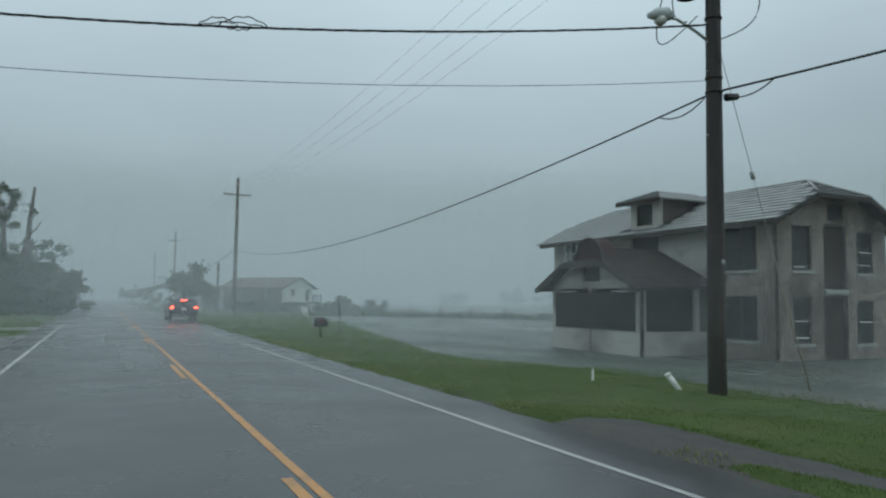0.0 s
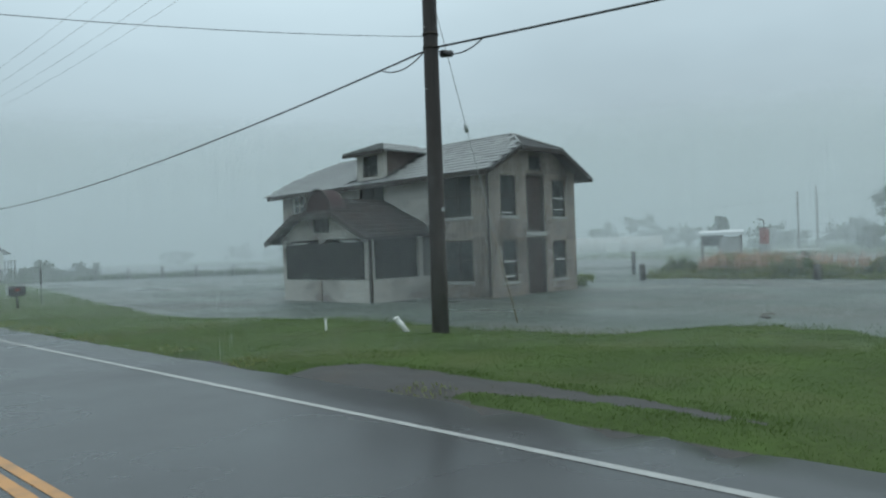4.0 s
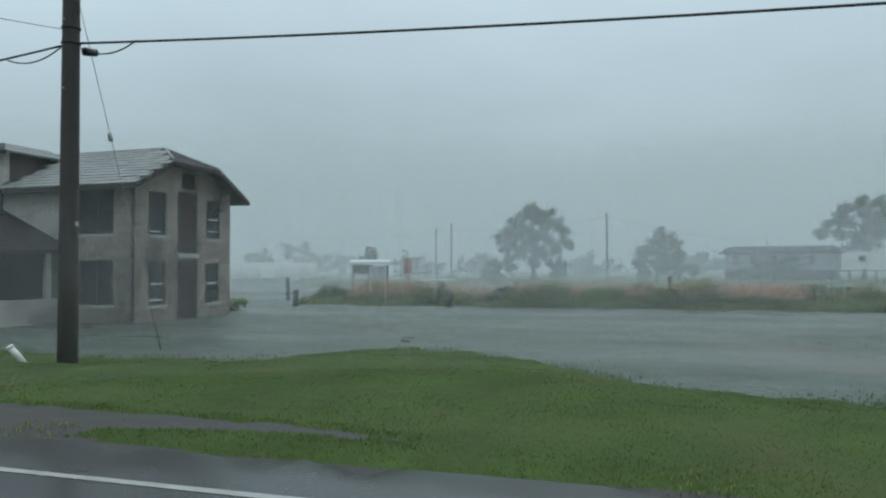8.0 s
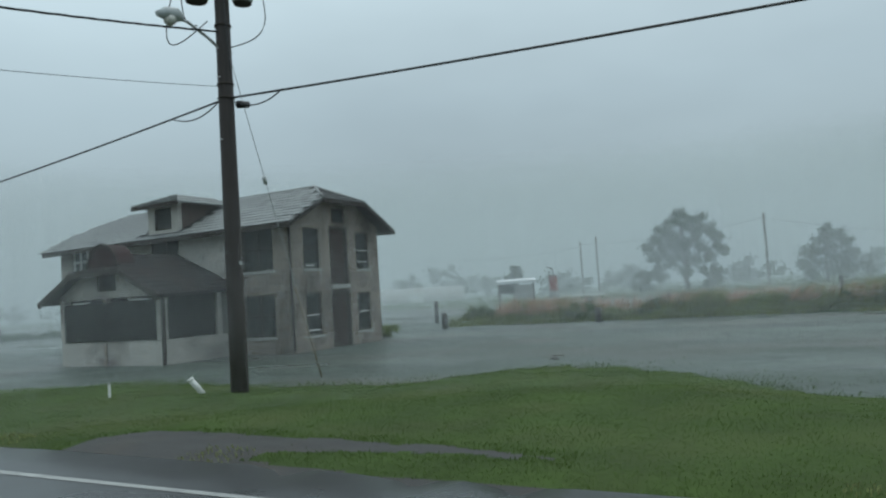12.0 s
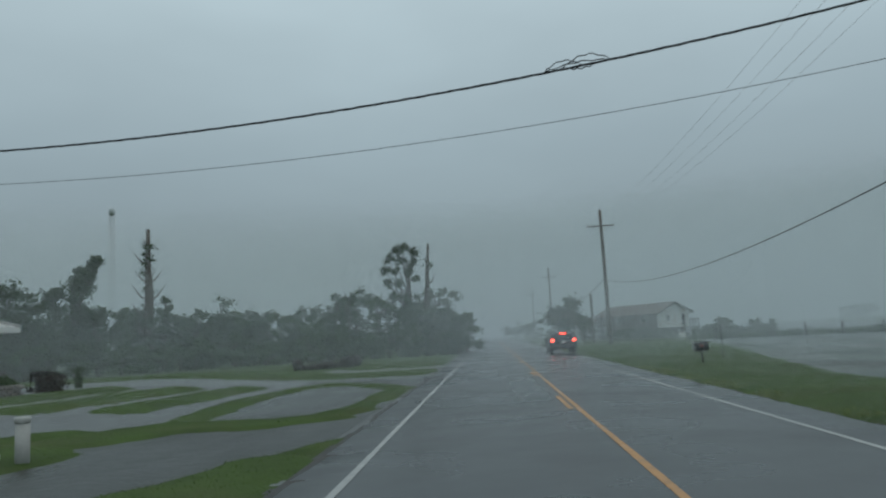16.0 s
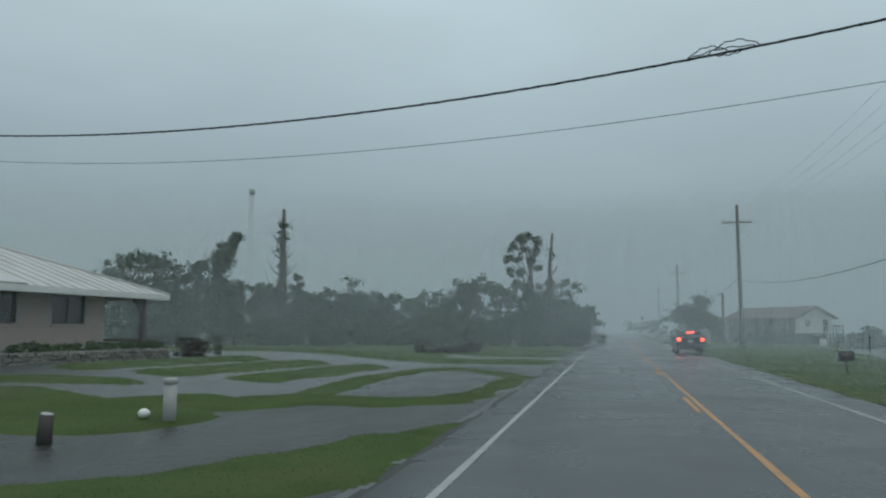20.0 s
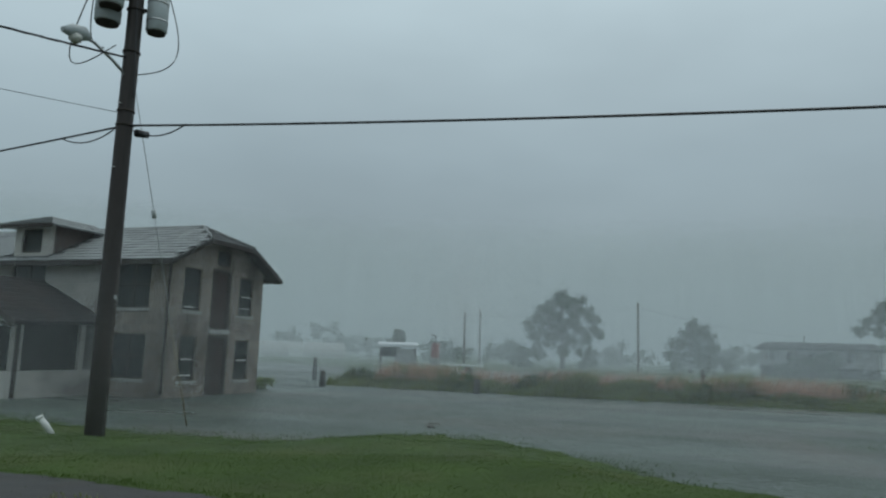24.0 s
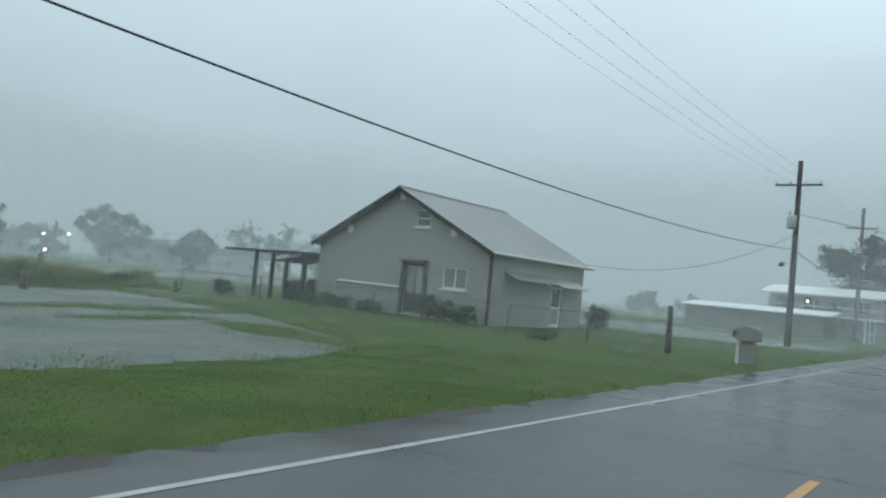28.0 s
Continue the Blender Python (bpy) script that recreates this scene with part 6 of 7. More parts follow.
snag(25.4, 80, 14.6, 1, "tall dead trunk with broken limbs and climbing vines", r=0.62, twigs=10, vine=36)
snag(5.05, 84, 12.7, 2, "leaning dead trunk beside the road", lean=0.9, twigs=4, vine=5, r=0.4)
# right of the road
tree(-6.0, 84, 5.4, 3.0, 91, "wind-bent leafy tree beside the cottage", 0.08, clumps=80, per=70, leaf=0.2)
for k, (az, d, h, r) in enumerate(((-3.2, 130, 3.2, 2.6), (-2.2, 150, 3.6, 3), (-5, 120, 2.2, 2), (-17, 92, 1.8, 2.0), (-19.5, 95, 1.4, 2.4), (-16, 80, 1.2, 1.2))):
    tree(az, d, h, r, 93 + k, "hazy bush along the road verge", 0.05, leaf=0.25, clumps=24, per=40, group="roadside bushes")
# behind: past the pole line
tree(-172.9, 94, 9.6, 4.0, 110, "large dark leafy tree behind the porch house", leaf=0.2, per=150, material=M_leaf_dark, group="trees down the road", shape=[(-1.2, 9.8, 1.6), (0.9, 9.8, 1.3), (-5.0, 8.9, 1.5), (-3.6, 7.7, 1.6), (-1.2, 7.4, 2.2), (1.2, 7.1, 2.2), (3.3, 6.8, 1.9), (4.8, 6.2, 1.2), (-3.0, 4.8, 2.1), (0.0, 4.5, 2.5), (2.7, 4.2, 2.4), (-0.6, 1.8, 2.4), (2.4, 1.8, 2.4), (5.0, 3.3, 1.8), (-3.3, 2.1, 1.8)])
tree(-177.0, 100, 5.6, 3.0, 111, "dark roadside tree hazed by rain", leaf=0.28, per=90, material=M_leaf_dark, group="trees down the road", shape=[(-1.4, 2.9, 2.0), (-0.7, 4.6, 1.7), (1.4, 3.9, 1.5), (-2.7, 1.9, 2.0), (0.7, 1.9, 1.9), (2.7, 2.9, 1.5)])
for k, (az, d, h, r) in enumerate(((-174.8, 125, 7.6, 4), (-176.2, 150, 6.8, 4.5), (-178.2, 180, 6.5, 5))):
    tree(az, d, h, r, 112 + k, "roadside tree hazed by rain", 0.03, leaf=0.28, clumps=70, per=50, group="trees down the road")
tree(0, 0, 11.5, 5.6, 120, "large dark roadside tree overhanging the verge", 0.2, leaf=0.16, clumps=110, per=160, x=-7.6, y=-46)
for k, (x, y, h) in enumerate(((-7, -75, 8), (-7.5, -100, 7.5), (-8, -130, 7))):
    tree(0, 0, h, 3.2, 130 + k, "roadside tree hazed by rain", 0.12, leaf=0.26, clumps=40, per=50, group="trees down the road", x=x, y=y)


# ---- the faint mast far beyond the woods ----
mx_, my_ = polar(27.84, 300)
mast = thing("radio_mast", (mx_, my_, -0.1), "tall faint lattice mast with a round head, lost in rain", "mast", rz=27.84)
MH = 1.7 + 300 * math.tan(radians(10.1))
for a_ in (90, 210, 330):
    ca_, sa_ = math.cos(radians(a_)), math.sin(radians(a_))
    part("mast_leg", tube([(1.3 * ca_, 1.3 * sa_, -0.2), (0.9 * ca_, 0.9 * sa_, MH)], 0.12, 6), M_steel, mast)
bm = bmesh.new()
for k in range(24):
    z0_, z1_ = MH * k / 24, MH * (k + 1) / 24
    q_ = 1.3 - 0.4 * k / 24
    for a_ in (90, 210, 330):
        b_ = a_ + 120
        add_tube(bm, [(q_ * math.cos(radians(a_)), q_ * math.sin(radians(a_)), z0_), (q_ * math.cos(radians(b_)), q_ * math.sin(radians(b_)), z1_)], 0.06, 4, cap=False)
part("lattice_brace", bm, M_steel, mast)
part("mast_head", tube([(0, 0, MH - 0.4), (0, 0, MH), (0, 0, MH + 1.6), (0, 0, MH + 2.0)], [0.9, 1.2, 1.1, 0.8], 12), M_tank, mast)


# ---- the car stopped ahead ----
def car(x, y, rz, label, paint, tail=True, suv=True):
    c = thing("car", (x, y, 0.0), label, "car", rz=rz)
    w, l = 0.9, 2.25
    top = 1.48 if suv else 1.42
    side = [(-l, 0.38), (-l, 0.95), (-l + 0.06, 1.0), (-l + 0.28, top - 0.05), (-l + 0.6, top), (0.35, top), (1.05, 1.08), (2.05, 0.95), (l, 0.8), (l, 0.38), (1.85, 0.3), (-1.9, 0.3)] if suv else [(-l, 0.36), (-l, 0.88), (-1.45, 0.98), (-0.95, top), (0.3, top), (1.05, 0.95), (2.0, 0.85), (l, 0.7), (l, 0.34), (1.85, 0.28), (-1.9, 0.28)]
    bm = prism(side, 0, -w, w)
    for v in bm.verts:
        if v.co.z > 1.0:
            v.co.x *= 0.84
    bmesh.ops.bevel(bm, geom=bm.edges[:], offset=0.05, segments=2, affect="EDGES")
    body = part("body", bm, paint, c)
    part("rear_window", slab([(-0.62, -l + 0.05, 1.04), (0.62, -l + 0.05, 1.04), (0.58, -l + 0.17, top - 0.17), (-0.58, -l + 0.17, top - 0.17)], 0.03), M_carglass, c)
    for s in (-1, 1):
        part("side_window", prism([(-1.9, 1.05), (0.85, 1.05), (0.3, top - 0.12), (-1.75, top - 0.12)], 0, s * 0.80 - 0.03, s * 0.80 + 0.03), M_carglass, c)
        for yy in (-1.35, 1.35):
            wh = part("wheel", tube([(s * 0.68, yy, 0.34), (s * 0.9, yy, 0.34)], 0.34, 18), M_tyre, c)
            part("rim", tube([(s * 0.895, yy, 0.34), (s * 0.91, yy, 0.34)], 0.21, 14), M_steel, wh)
        part("tail_lamp", box((s * 0.74 - 0.11, -l - 0.03, 0.84), (s * 0.74 + 0.11, -l + 0.06, 1.0), 0.03), M_tail if tail else M_red, c, "lit red tail lamp" if tail else "")
        part("mirror", box((s * 0.98 - 0.1, 0.75, 0.98), (s * 0.98 + 0.08, 0.9, 1.12), 0.03), paint, c)
        part("head_lamp", box((s * 0.66 - 0.16, l - 0.08, 0.66), (s * 0.66 + 0.16, l + 0.02, 0.8), 0.03), M_plastic_white, c)
    if tail:
        part("high_brake_lamp", box((-0.2, -l + 0.16, top - 0.12), (0.2, -l + 0.24, top - 0.06), 0.01), M_tail, c, "lit high brake lamp")
    part("bumper", box((-0.86, -l - 0.08, 0.4), (0.86, -l + 0.05, 0.62), 0.05), M_tyre, c)
    part("number_plate", box((-0.15, -l - 0.012, 0.74), (0.15, -l + 0.02, 0.88), 0.005), M_plastic_white, c)
    return c


car(5.0, 53.0, 0, "dark sport utility car stopped with brake lamps lit", M_car)
car(7.2, -98, 180, "pale pickup parked beside the road", M_white, tail=False)

# ---- the cottage past the far pole ----
cg = float(ground_z(21.7, 87.9))
cot = thing("cottage", (21.7, 87.9, cg), "raised white-walled cottage with a brown low-pitched roof", "house", rz=32.9)
c_holes = [(-1.25, -0.45, 1.95, 2.75), (1.3, 2.0, 1.35, 2.75)]
bm = wall(bmesh.new(), 0, 0.0, 0.2, -2.5, 2.5, 1.25, 3.1, c_holes)
prism([(-2.5, 3.1), (2.5, 3.1), (0, 4.15)], 1, 0.0, 0.2, bm)
part("gable_wall", bm, M_white, cot, "white boarded gable wall")
side_holes = [(2.0, 3.0, 1.9, 2.8), (6.0, 7.0, 1.9, 2.8)]
# brown instead of white: shadow under the eave put into the wall colour
part("long_wall", wall(bmesh.new(), 1, -2.5, 0.2, 0.202, 10.5, 1.25, 3.1, side_holes), M_brown, cot, "long wall, the roof's shadow put into its dark brown")
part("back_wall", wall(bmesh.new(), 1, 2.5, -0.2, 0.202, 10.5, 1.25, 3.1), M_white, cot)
part("end_wall", wall(bmesh.new(), 0, 10.5, -0.2, -2.3, 2.3, 1.25, 3.1), M_shed_wall, cot)
part("floor", box((-2.5, 0.0, 1.1), (2.5, 10.5, 1.245), 0.01), M_dark_trim, cot)
# block added inside the cottage, coloured as unlit rooms
part("inner_dark", box((-2.2, 0.3, 1.3), (2.2, 10.2, 3.0)), M_inside, cot)
window(cot, 0, 0.0, *c_holes[0], 1, frame_m=M_white, rails=1)
window(cot, 0, 0.0, *c_holes[1], 1, rails=0)
for h in side_holes:
    window(cot, 1, -2.5, *h, 1, frame_m=M_white, rails=1)
for s in (-1, 1):
    rf = part("roof", slab([(s * 3.0, -0.45, 2.93), (s * 3.0, 10.9, 2.93), (0, 10.9, 4.25), (0, -0.45, 4.25)], 0.12), M_brown_roof, cot, "brown shingle roof slope")
    part("barge_board", slab([(s * 3.0, -0.5, 2.94), (0, -0.5, 4.26), (0, -0.44, 4.26), (s * 3.0, -0.44, 2.94)], 0.16), M_dark_trim, rf)
for k in range(4):
    for x in (-2.4, 0, 2.3):
        part("stilt", box((x, 0.1 + k * 3.3, -0.3), (x + 0.18, 0.28 + k * 3.3, 1.1), 0.01), M_post, cot)
part("lattice_skirt", box((-2.38, 0.4, -0.2), (-2.3, 10.3, 1.09)), M_dark_trim, cot, "dark lattice skirt below the floor")
part("lattice_skirt", box((-2.28, 0.4, -0.2), (2.28, 0.46, 1.09)), M_dark_trim, cot)
part("porch_deck", box((1.0, -1.5, 1.1), (2.6, -0.02, 1.24), 0.02), M_dark_trim, cot)
part("porch_rail", box((1.0, -1.5, 2.0), (2.6, -1.44, 2.1), 0.01), M_dark_trim, cot)
for x in (1.05, 1.5, 1.95, 2.45):
    part("porch_post", box((x, -1.49, -0.2), (x + 0.1, -1.4, 2.2), 0.01), M_dark_trim, cot)
part("white_tank", tube([(0.2, -0.9, -0.2), (0.2, -0.9, 0.5), (0.2, -0.9, 0.62)], [0.4, 0.4, 0.2], 12), M_white, cot, "white tank under the wall")
an = thing("low_annexe", (13.0, 98, float(ground_z(13, 98))), "low pale outbuilding beside the cottage", "outbuilding", rz=10)
part("wall", box((-3.4, 0, -0.2), (3.6, 5, 2.3), 0.03), M_shed_wall, an)
part("roof", prism([(-0.3, 2.3), (5.3, 2.3), (2.5, 3.1)], 0, -3.7, 3.9), M_brown_roof, an)
part("door", box((-1, -0.04, 0), (0.6, -0.003, 2.0), 0.01), M_dark_trim, an)
for k, (x, y, r) in enumerate(((15.5, 84, 0.9), (17, 85, 1.0), (18.6, 84.5, 0.8), (20.2, 84.2, 0.7), (26.5, 87, 0.9), (28.5, 88, 1.0), (30.5, 88, 0.8), (14.2, 84, 0.9))):
    shrub(x, y, float(ground_z(x, y)), r, r * 1.3, 200 + k, "dark hedge bush beside the cottage", 0.16, 60, M_leaf, "hedge bushes")

for k in range(17):
    x, y = polar(-15.5 - 1.15 * k, 80 - 0.35 * k)
    shrub(x, y, -0.22, 1.1 + 0.3 * math.sin(k * 2.1), 0.3 + 0.16 * math.sin(k * 1.3) ** 2, 240 + k, "low dark weeds along the far flooded bank", 0.13, 40, M_leaf2 if k % 2 else M_leaf, "weeds on the far bank")

# ---- raised lodge over the flooded field ----
lodge = thing("raised_lodge", (98.6, -12.7, 0.0), "long grey raised lodge on stilts beyond the flooded field", "house", rz=-97)
# local x runs along the front from north to south, y away from the road
part("body", wall(bmesh.new(), 0, 0.0, 0.15, -6.4, 6.4, 1.3, 3.6, [(-5.6, -4.5, 1.9, 3.2), (-3.6, -2.5, 1.9, 3.2), (-1.4, -0.3, 1.9, 3.2), (0.8, 1.9, 1.9, 3.2), (2.9, 4.0, 1.9, 3.2)]), M_lodge, lodge)
for a in (-5.6, -3.6, -1.4, 0.8, 2.9):
    window(lodge, 0, 0.0, a, a + 1.1, 1.9, 3.2, 1, frame_m=M_white, rails=1)
part("core", box((-6.3, 0.3, 1.3), (6.3, 6.5, 3.55)), M_lodge, lodge)
part("roof", slab([(-7.0, -0.7, 3.55), (7.0, -0.7, 3.55), (6.0, 3.2, 4.35), (-6.0, 3.2, 4.35)], 0.12), M_lodge_roof, lodge, "dark low roof")
part("roof_back", slab([(-7.0, 7.1, 3.55), (7.0, 7.1, 3.55), (6.0, 3.2, 4.35), (-6.0, 3.2, 4.35)], 0.12), M_lodge_roof, lodge)
part("fascia", box((-7.0, -0.74, 3.3), (7.0, -0.7, 3.58), 0.01), M_lodge_roof, lodge)
part("annexe", box((6.6, -0.3, 1.4), (15.6, 5.5, 3.5), 0.03), M_white, lodge, "white annexe")
part("annexe_window", box((8.4, -0.34, 2.3), (9.2, -0.29, 3.0), 0.01), M_glass, lodge)
part("deck", box((-6.6, -1.9, 1.15), (15.9, 0.0, 1.3), 0.02), M_lodge_roof, lodge)
part("skirt", box((-6.3, 0.0, 0.1), (6.4, 0.15, 1.2)), M_lodge_roof, lodge)
for k in range(9):
    part("stilt", box((-6.3 + k * 2.7, -1.8, -0.3), (-6.05 + k * 2.7, -1.55, 1.16), 0.01), M_post, lodge)

for x, y, r in ((94.5, -10.5, 1.3), (95.0, -13.2, 1.5), (95.5, -8.4, 0.9)):
    shrub(x, y, -0.25, r, 2.3 * r, int(500 + x * 2), "dark bush in front of the raised lodge", 0.2, 50, M_leaf, "bushes by the lodge")

# ---- white-roofed shelter and red pump ----
sh = thing("field_shelter", (56.9, 24.3, -0.36), "small open shelter with a white tin roof beside the reeds", "shelter", rz=-67)
part("roof", slab([(-1.65, -1.2, 2.55), (1.65, -1.2, 2.55), (1.65, 1.4, 2.75), (-1.65, 1.4, 2.75)], 0.08), M_shed_white, sh, "white tin roof")
part("fascia", box((-1.65, -1.24, 2.3), (1.65, -1.2, 2.5), 0.01), M_shed_white, sh)
for x, y in ((-1.5, -1.0), (1.38, -1.0), (-1.5, 1.2), (1.38, 1.2)):
    part("post", box((x, y, -0.2), (x + 0.12, y + 0.12, 2.5), 0.01), M_pole2, sh)
part("back_board", box((-1.4, 1.15, 1.5), (0.2, 1.2, 2.4), 0.01), M_dark_trim, sh)
part("cabinet", box((-0.15, -0.9, 0.5), (1.35, 0.6, 2.2), 0.04), M_shed_wall, sh, "white cabinet under the roof")
rb = thing("red_pump", (58.6, 21.6, -0.2), "faded red pump housing on a pale base in the field", "pump")
part("housing", box((-0.28, -0.28, 1.35), (0.28, 0.28, 2.6), 0.06), M_red, rb)
part("cap", box((-0.31, -0.31, 2.605), (0.31, 0.31, 2.68), 0.02), M_dark_trim, rb)
part("crank", tube([(0, 0, 2.66), (0, 0, 3.2), (-0.5, 0.3, 3.35)], 0.05, 6), M_dark_trim, rb)
part("base", box((-0.34, -0.34, -0.2), (0.34, 0.34, 1.345), 0.05), M_shed_wall, rb)
tr_ = thing("flat_trailer", (59.6, 19.4, -0.2), "low pale flatbed trailer standing in the flood", "trailer", rz=-70)
part("bed", box((-1.7, -0.6, 0.78), (1.7, 0.6, 0.9), 0.03), M_shed_white, tr_)
for s in (-1, 1):
    part("wheel", tube([(0.4, s * 0.75, 0.35), (0.4, s * 0.95, 0.35)], 0.36, 14), M_tyre, tr_)
part("leg", box((-1.6, -0.08, 0), (-1.45, 0.08, 0.78), 0.01), M_dark_trim, tr_)
gh_ = thing("long_shed", (122, 73, -0.2), "long pale rounded shed far across the flood", "shed", rz=-60)
part("vault", prism([(4.0 * math.cos(math.pi * k / 10), 3.0 * math.sin(math.pi * k / 10)) for k in range(11)], 0, -9, 9), M_shed_wall, gh_)
part("door", box((-1.2, -4.05, 0), (1.2, -3.9, 2.0), 0.02), M_white, gh_)

# ---- far poles and yard lamps ----
for az, d, top in ((-85.2, 100, 9.0), (-72.0, 118, 8.2), (-73.2, 120, 9.0), (-113.7, 110, 5.0), (-96.5, 140, 6.5), (-105.8, 120, 4.5)):
    x, y = polar(az, d)
    utility_pole(x, y, top, 0.17, 0.13, M_pole2, "bare timber pole far across the flooded field", base=-0.2)
for (a0, d0, z0), (a1, d1, z1) in (((-72.0, 118, 7.8), (-85.2, 100, 8.4)), ((-85.2, 100, 8.4), (-96.5, 140, 6.3)), ((-72, 118, 7.4), (-60, 130, 7.4))):
    wire((*polar(a0, d0), z0), (*polar(a1, d1), z1), 0.7, 0.02, M_greywire, "distant wire over the flooded field", 16)
for az, d, z in ((-112.97, 108, 3.15), (-114.54, 108, 3.4), (-113.2, 104, 1.1)):
    x, y = polar(az, d)
    yl = thing("yard_lamp", (x, y, -0.2), "lit yard lamp on a post across the flood", "lamp", "yard lamps")
    part("post", tube([(0, 0, -0.2), (0, 0, z)], 0.06, 6), M_pole2, yl)
    part("bulb", tube([(0, 0, z), (0, 0, z + 0.12), (0, 0, z + 0.24)], [0.1, 0.16, 0.09], 8), M_lamp, yl, "lit warm bulb")
for k, (az, d, w, h) in enumerate(((-118.5, 128, 9, 3.2), (-122.5, 126, 7, 2.8), (-125.5, 135, 12, 3.0), (-110.5, 135, 8, 2.6))):
    x, y = polar(az, d)
    fb = thing("far_house", (x, y, -0.2), "low far house lost in the rain", "house", "far houses", rz=az)
    part("wall", box((-w / 2, -2, 0), (w / 2, 2, h), 0.03), M_lodge, fb)
    part("roof", prism([(-2.4, h), (2.4, h), (0, h + 1.2)], 0, -w / 2 - 0.4, w / 2 + 0.4), M_dark_trim, fb)
    for q in range(3):
        part("window", box((-w / 3 + q * w / 3 - 0.4, -2.03, 1.0), (-w / 3 + q * w / 3 + 0.4, -1.99, 2.0), 0.01), M_glass, fb)

# ---- buildings past the back pole ----
lowb = thing("low_workshop", (0, 0, 0), "long low tan workshop with a white metal roof", "building")
part("wall", wall(bmesh.new(), 0, -69.0, -0.2, 12.8, 24.6, -0.2, 2.05), M_workshop, lowb)
part("side", wall(bmesh.new(), 1, 12.8, 0.2, -77, -69.2, -0.2, 2.05), M_workshop, lowb)
part("roof", slab([(12.2, -68.4, 2.0), (25.2, -68.4, 2.0), (25.2, -73, 2.45), (12.2, -73, 2.45)], 0.1), M_shed_white, lowb, "white metal roof")
part("porch_roof", slab([(9.6, -69.5, 1.95), (12.2, -69.5, 2.1), (12.2, -75, 2.1), (9.6, -75, 1.95)], 0.08), M_shed_white, lowb)
for y in (-69.7, -72.2, -74.8):
    part("porch_post", box((9.7, y, -0.1), (9.85, y + 0.12, 1.93), 0.01), M_white, lowb)
part("porch_rail", box((9.72, -74.7, 0.75), (9.8, -69.7, 0.85), 0.01), M_white, lowb)
ph = thing("porch_house", (0, 0, 0), "two-storey grey house with balconies and lit lamps", "house")
part("body", box((11.0, -92, -0.2), (21.0, -84.5, 4.1), 0.04), M_lodge, ph)
part("roof", slab([(10.2, -83.0, 4.2), (21.8, -83.0, 4.2), (21.8, -88.5, 5.2), (10.2, -88.5, 5.2)], 0.12), M_shed_white, ph, "pale metal roof")
part("balcony", box((9.6, -84.4, 2.0), (21, -82.9, 2.15), 0.02), M_white, ph)
for k in range(6):
    part("balcony_post", box((9.7 + k * 2.2, -83.05, -0.2), (9.8 + k * 2.2, -82.95, 4.1), 0.01), M_shed_wall, ph)
part("balcony_rail", box((9.6, -83.02, 2.95), (21, -82.95, 3.05), 0.01), M_white, ph)
for k in range(4):
    part("window", box((11.6 + k * 2.4, -84.52, 2.6), (12.9 + k * 2.4, -84.46, 3.7), 0.01), M_glass, ph)
for x in (12.4, 17.0):
    part("wall_lamp", tube([(x, -82.9, 3.3), (x, -82.9, 3.42), (x, -82.9, 3.56)], [0.07, 0.12, 0.06], 8), M_lamp, ph, "lit warm lamp")

# ---- the big mailbox, gate post and wire fence ----
M_mail = mat("wet_grey_masonry", (0.23, 0.217, 0.197), 0.8, 0.2, 4, 30, 0.4, stain=(0.19, 0.175, 0.155), stain_scale=2)
mb = thing("masonry_mailbox", (6.6, -24.3, float(ground_z(6.6, -24.3))), "broad grey masonry mailbox with a rounded top beside the road", "mailbox")
part("pillar", box((-0.19, -0.19, -0.1), (0.19, 0.19, 0.745), 0.03), M_mail, mb)
part("head", prism([(-0.31, 0.75), (0.31, 0.75), (0.33, 0.8), (0.33, 1.1), (0.27, 1.17), (0, 1.2), (-0.27, 1.17), (-0.33, 1.1), (-0.33, 0.8)], 1, -0.28, 0.28), M_mail, mb)
part("post", box((0.26, -0.05, -0.1), (0.36, 0.05, 0.74), 0.01), M_plastic_white, mb, "white post")
part("paper_tube", box((0.335, -0.2, 0.84), (0.47, 0.2, 1.06), 0.04), M_black, mb, "black newspaper box")
m1 = thing("mailbox", (8.47, 30.36, float(ground_z(8.37, 30.4)) - 0.05), "black mailbox on a short post in the grass verge", "mailbox")
part("post", tube([(0.05, 0, -0.1), (0.03, 0, 0.3), (0, 0, 0.56)], [0.05, 0.045, 0.045], 8), M_post, m1)
part("bracket", box((-0.24, -0.07, 0.5), (0.26, 0.07, 0.555), 0.01), M_post, m1)
part("box_body", prism([(-0.15, 0.56), (0.15, 0.56), (0.15, 0.78), (0.1, 0.87), (0, 0.9), (-0.1, 0.87), (-0.15, 0.78)], 0, -0.28, 0.28), M_black, m1)
part("box_door", prism([(-0.14, 0.57), (0.14, 0.57), (0.14, 0.78), (0.09, 0.86), (0, 0.88), (-0.09, 0.86), (-0.14, 0.78)], 0, -0.3, -0.283), M_tank, m1)
part("flag", box((-0.08, -0.172, 0.7), (0.08, -0.156, 0.78), 0.004), M_red, m1)
mk = thing("marker_post", (10.2, 33.2, float(ground_z(10.2, 33.2))), "thin red-topped marker post in the wet grass", "marker")
part("stem", tube([(0, 0, -0.1), (0, 0, 1.0)], 0.022, 8), M_greywire, mk)
part("top", tube([(0, 0, 0.85), (0, 0, 1.5)], 0.032, 8), M_rust, mk)

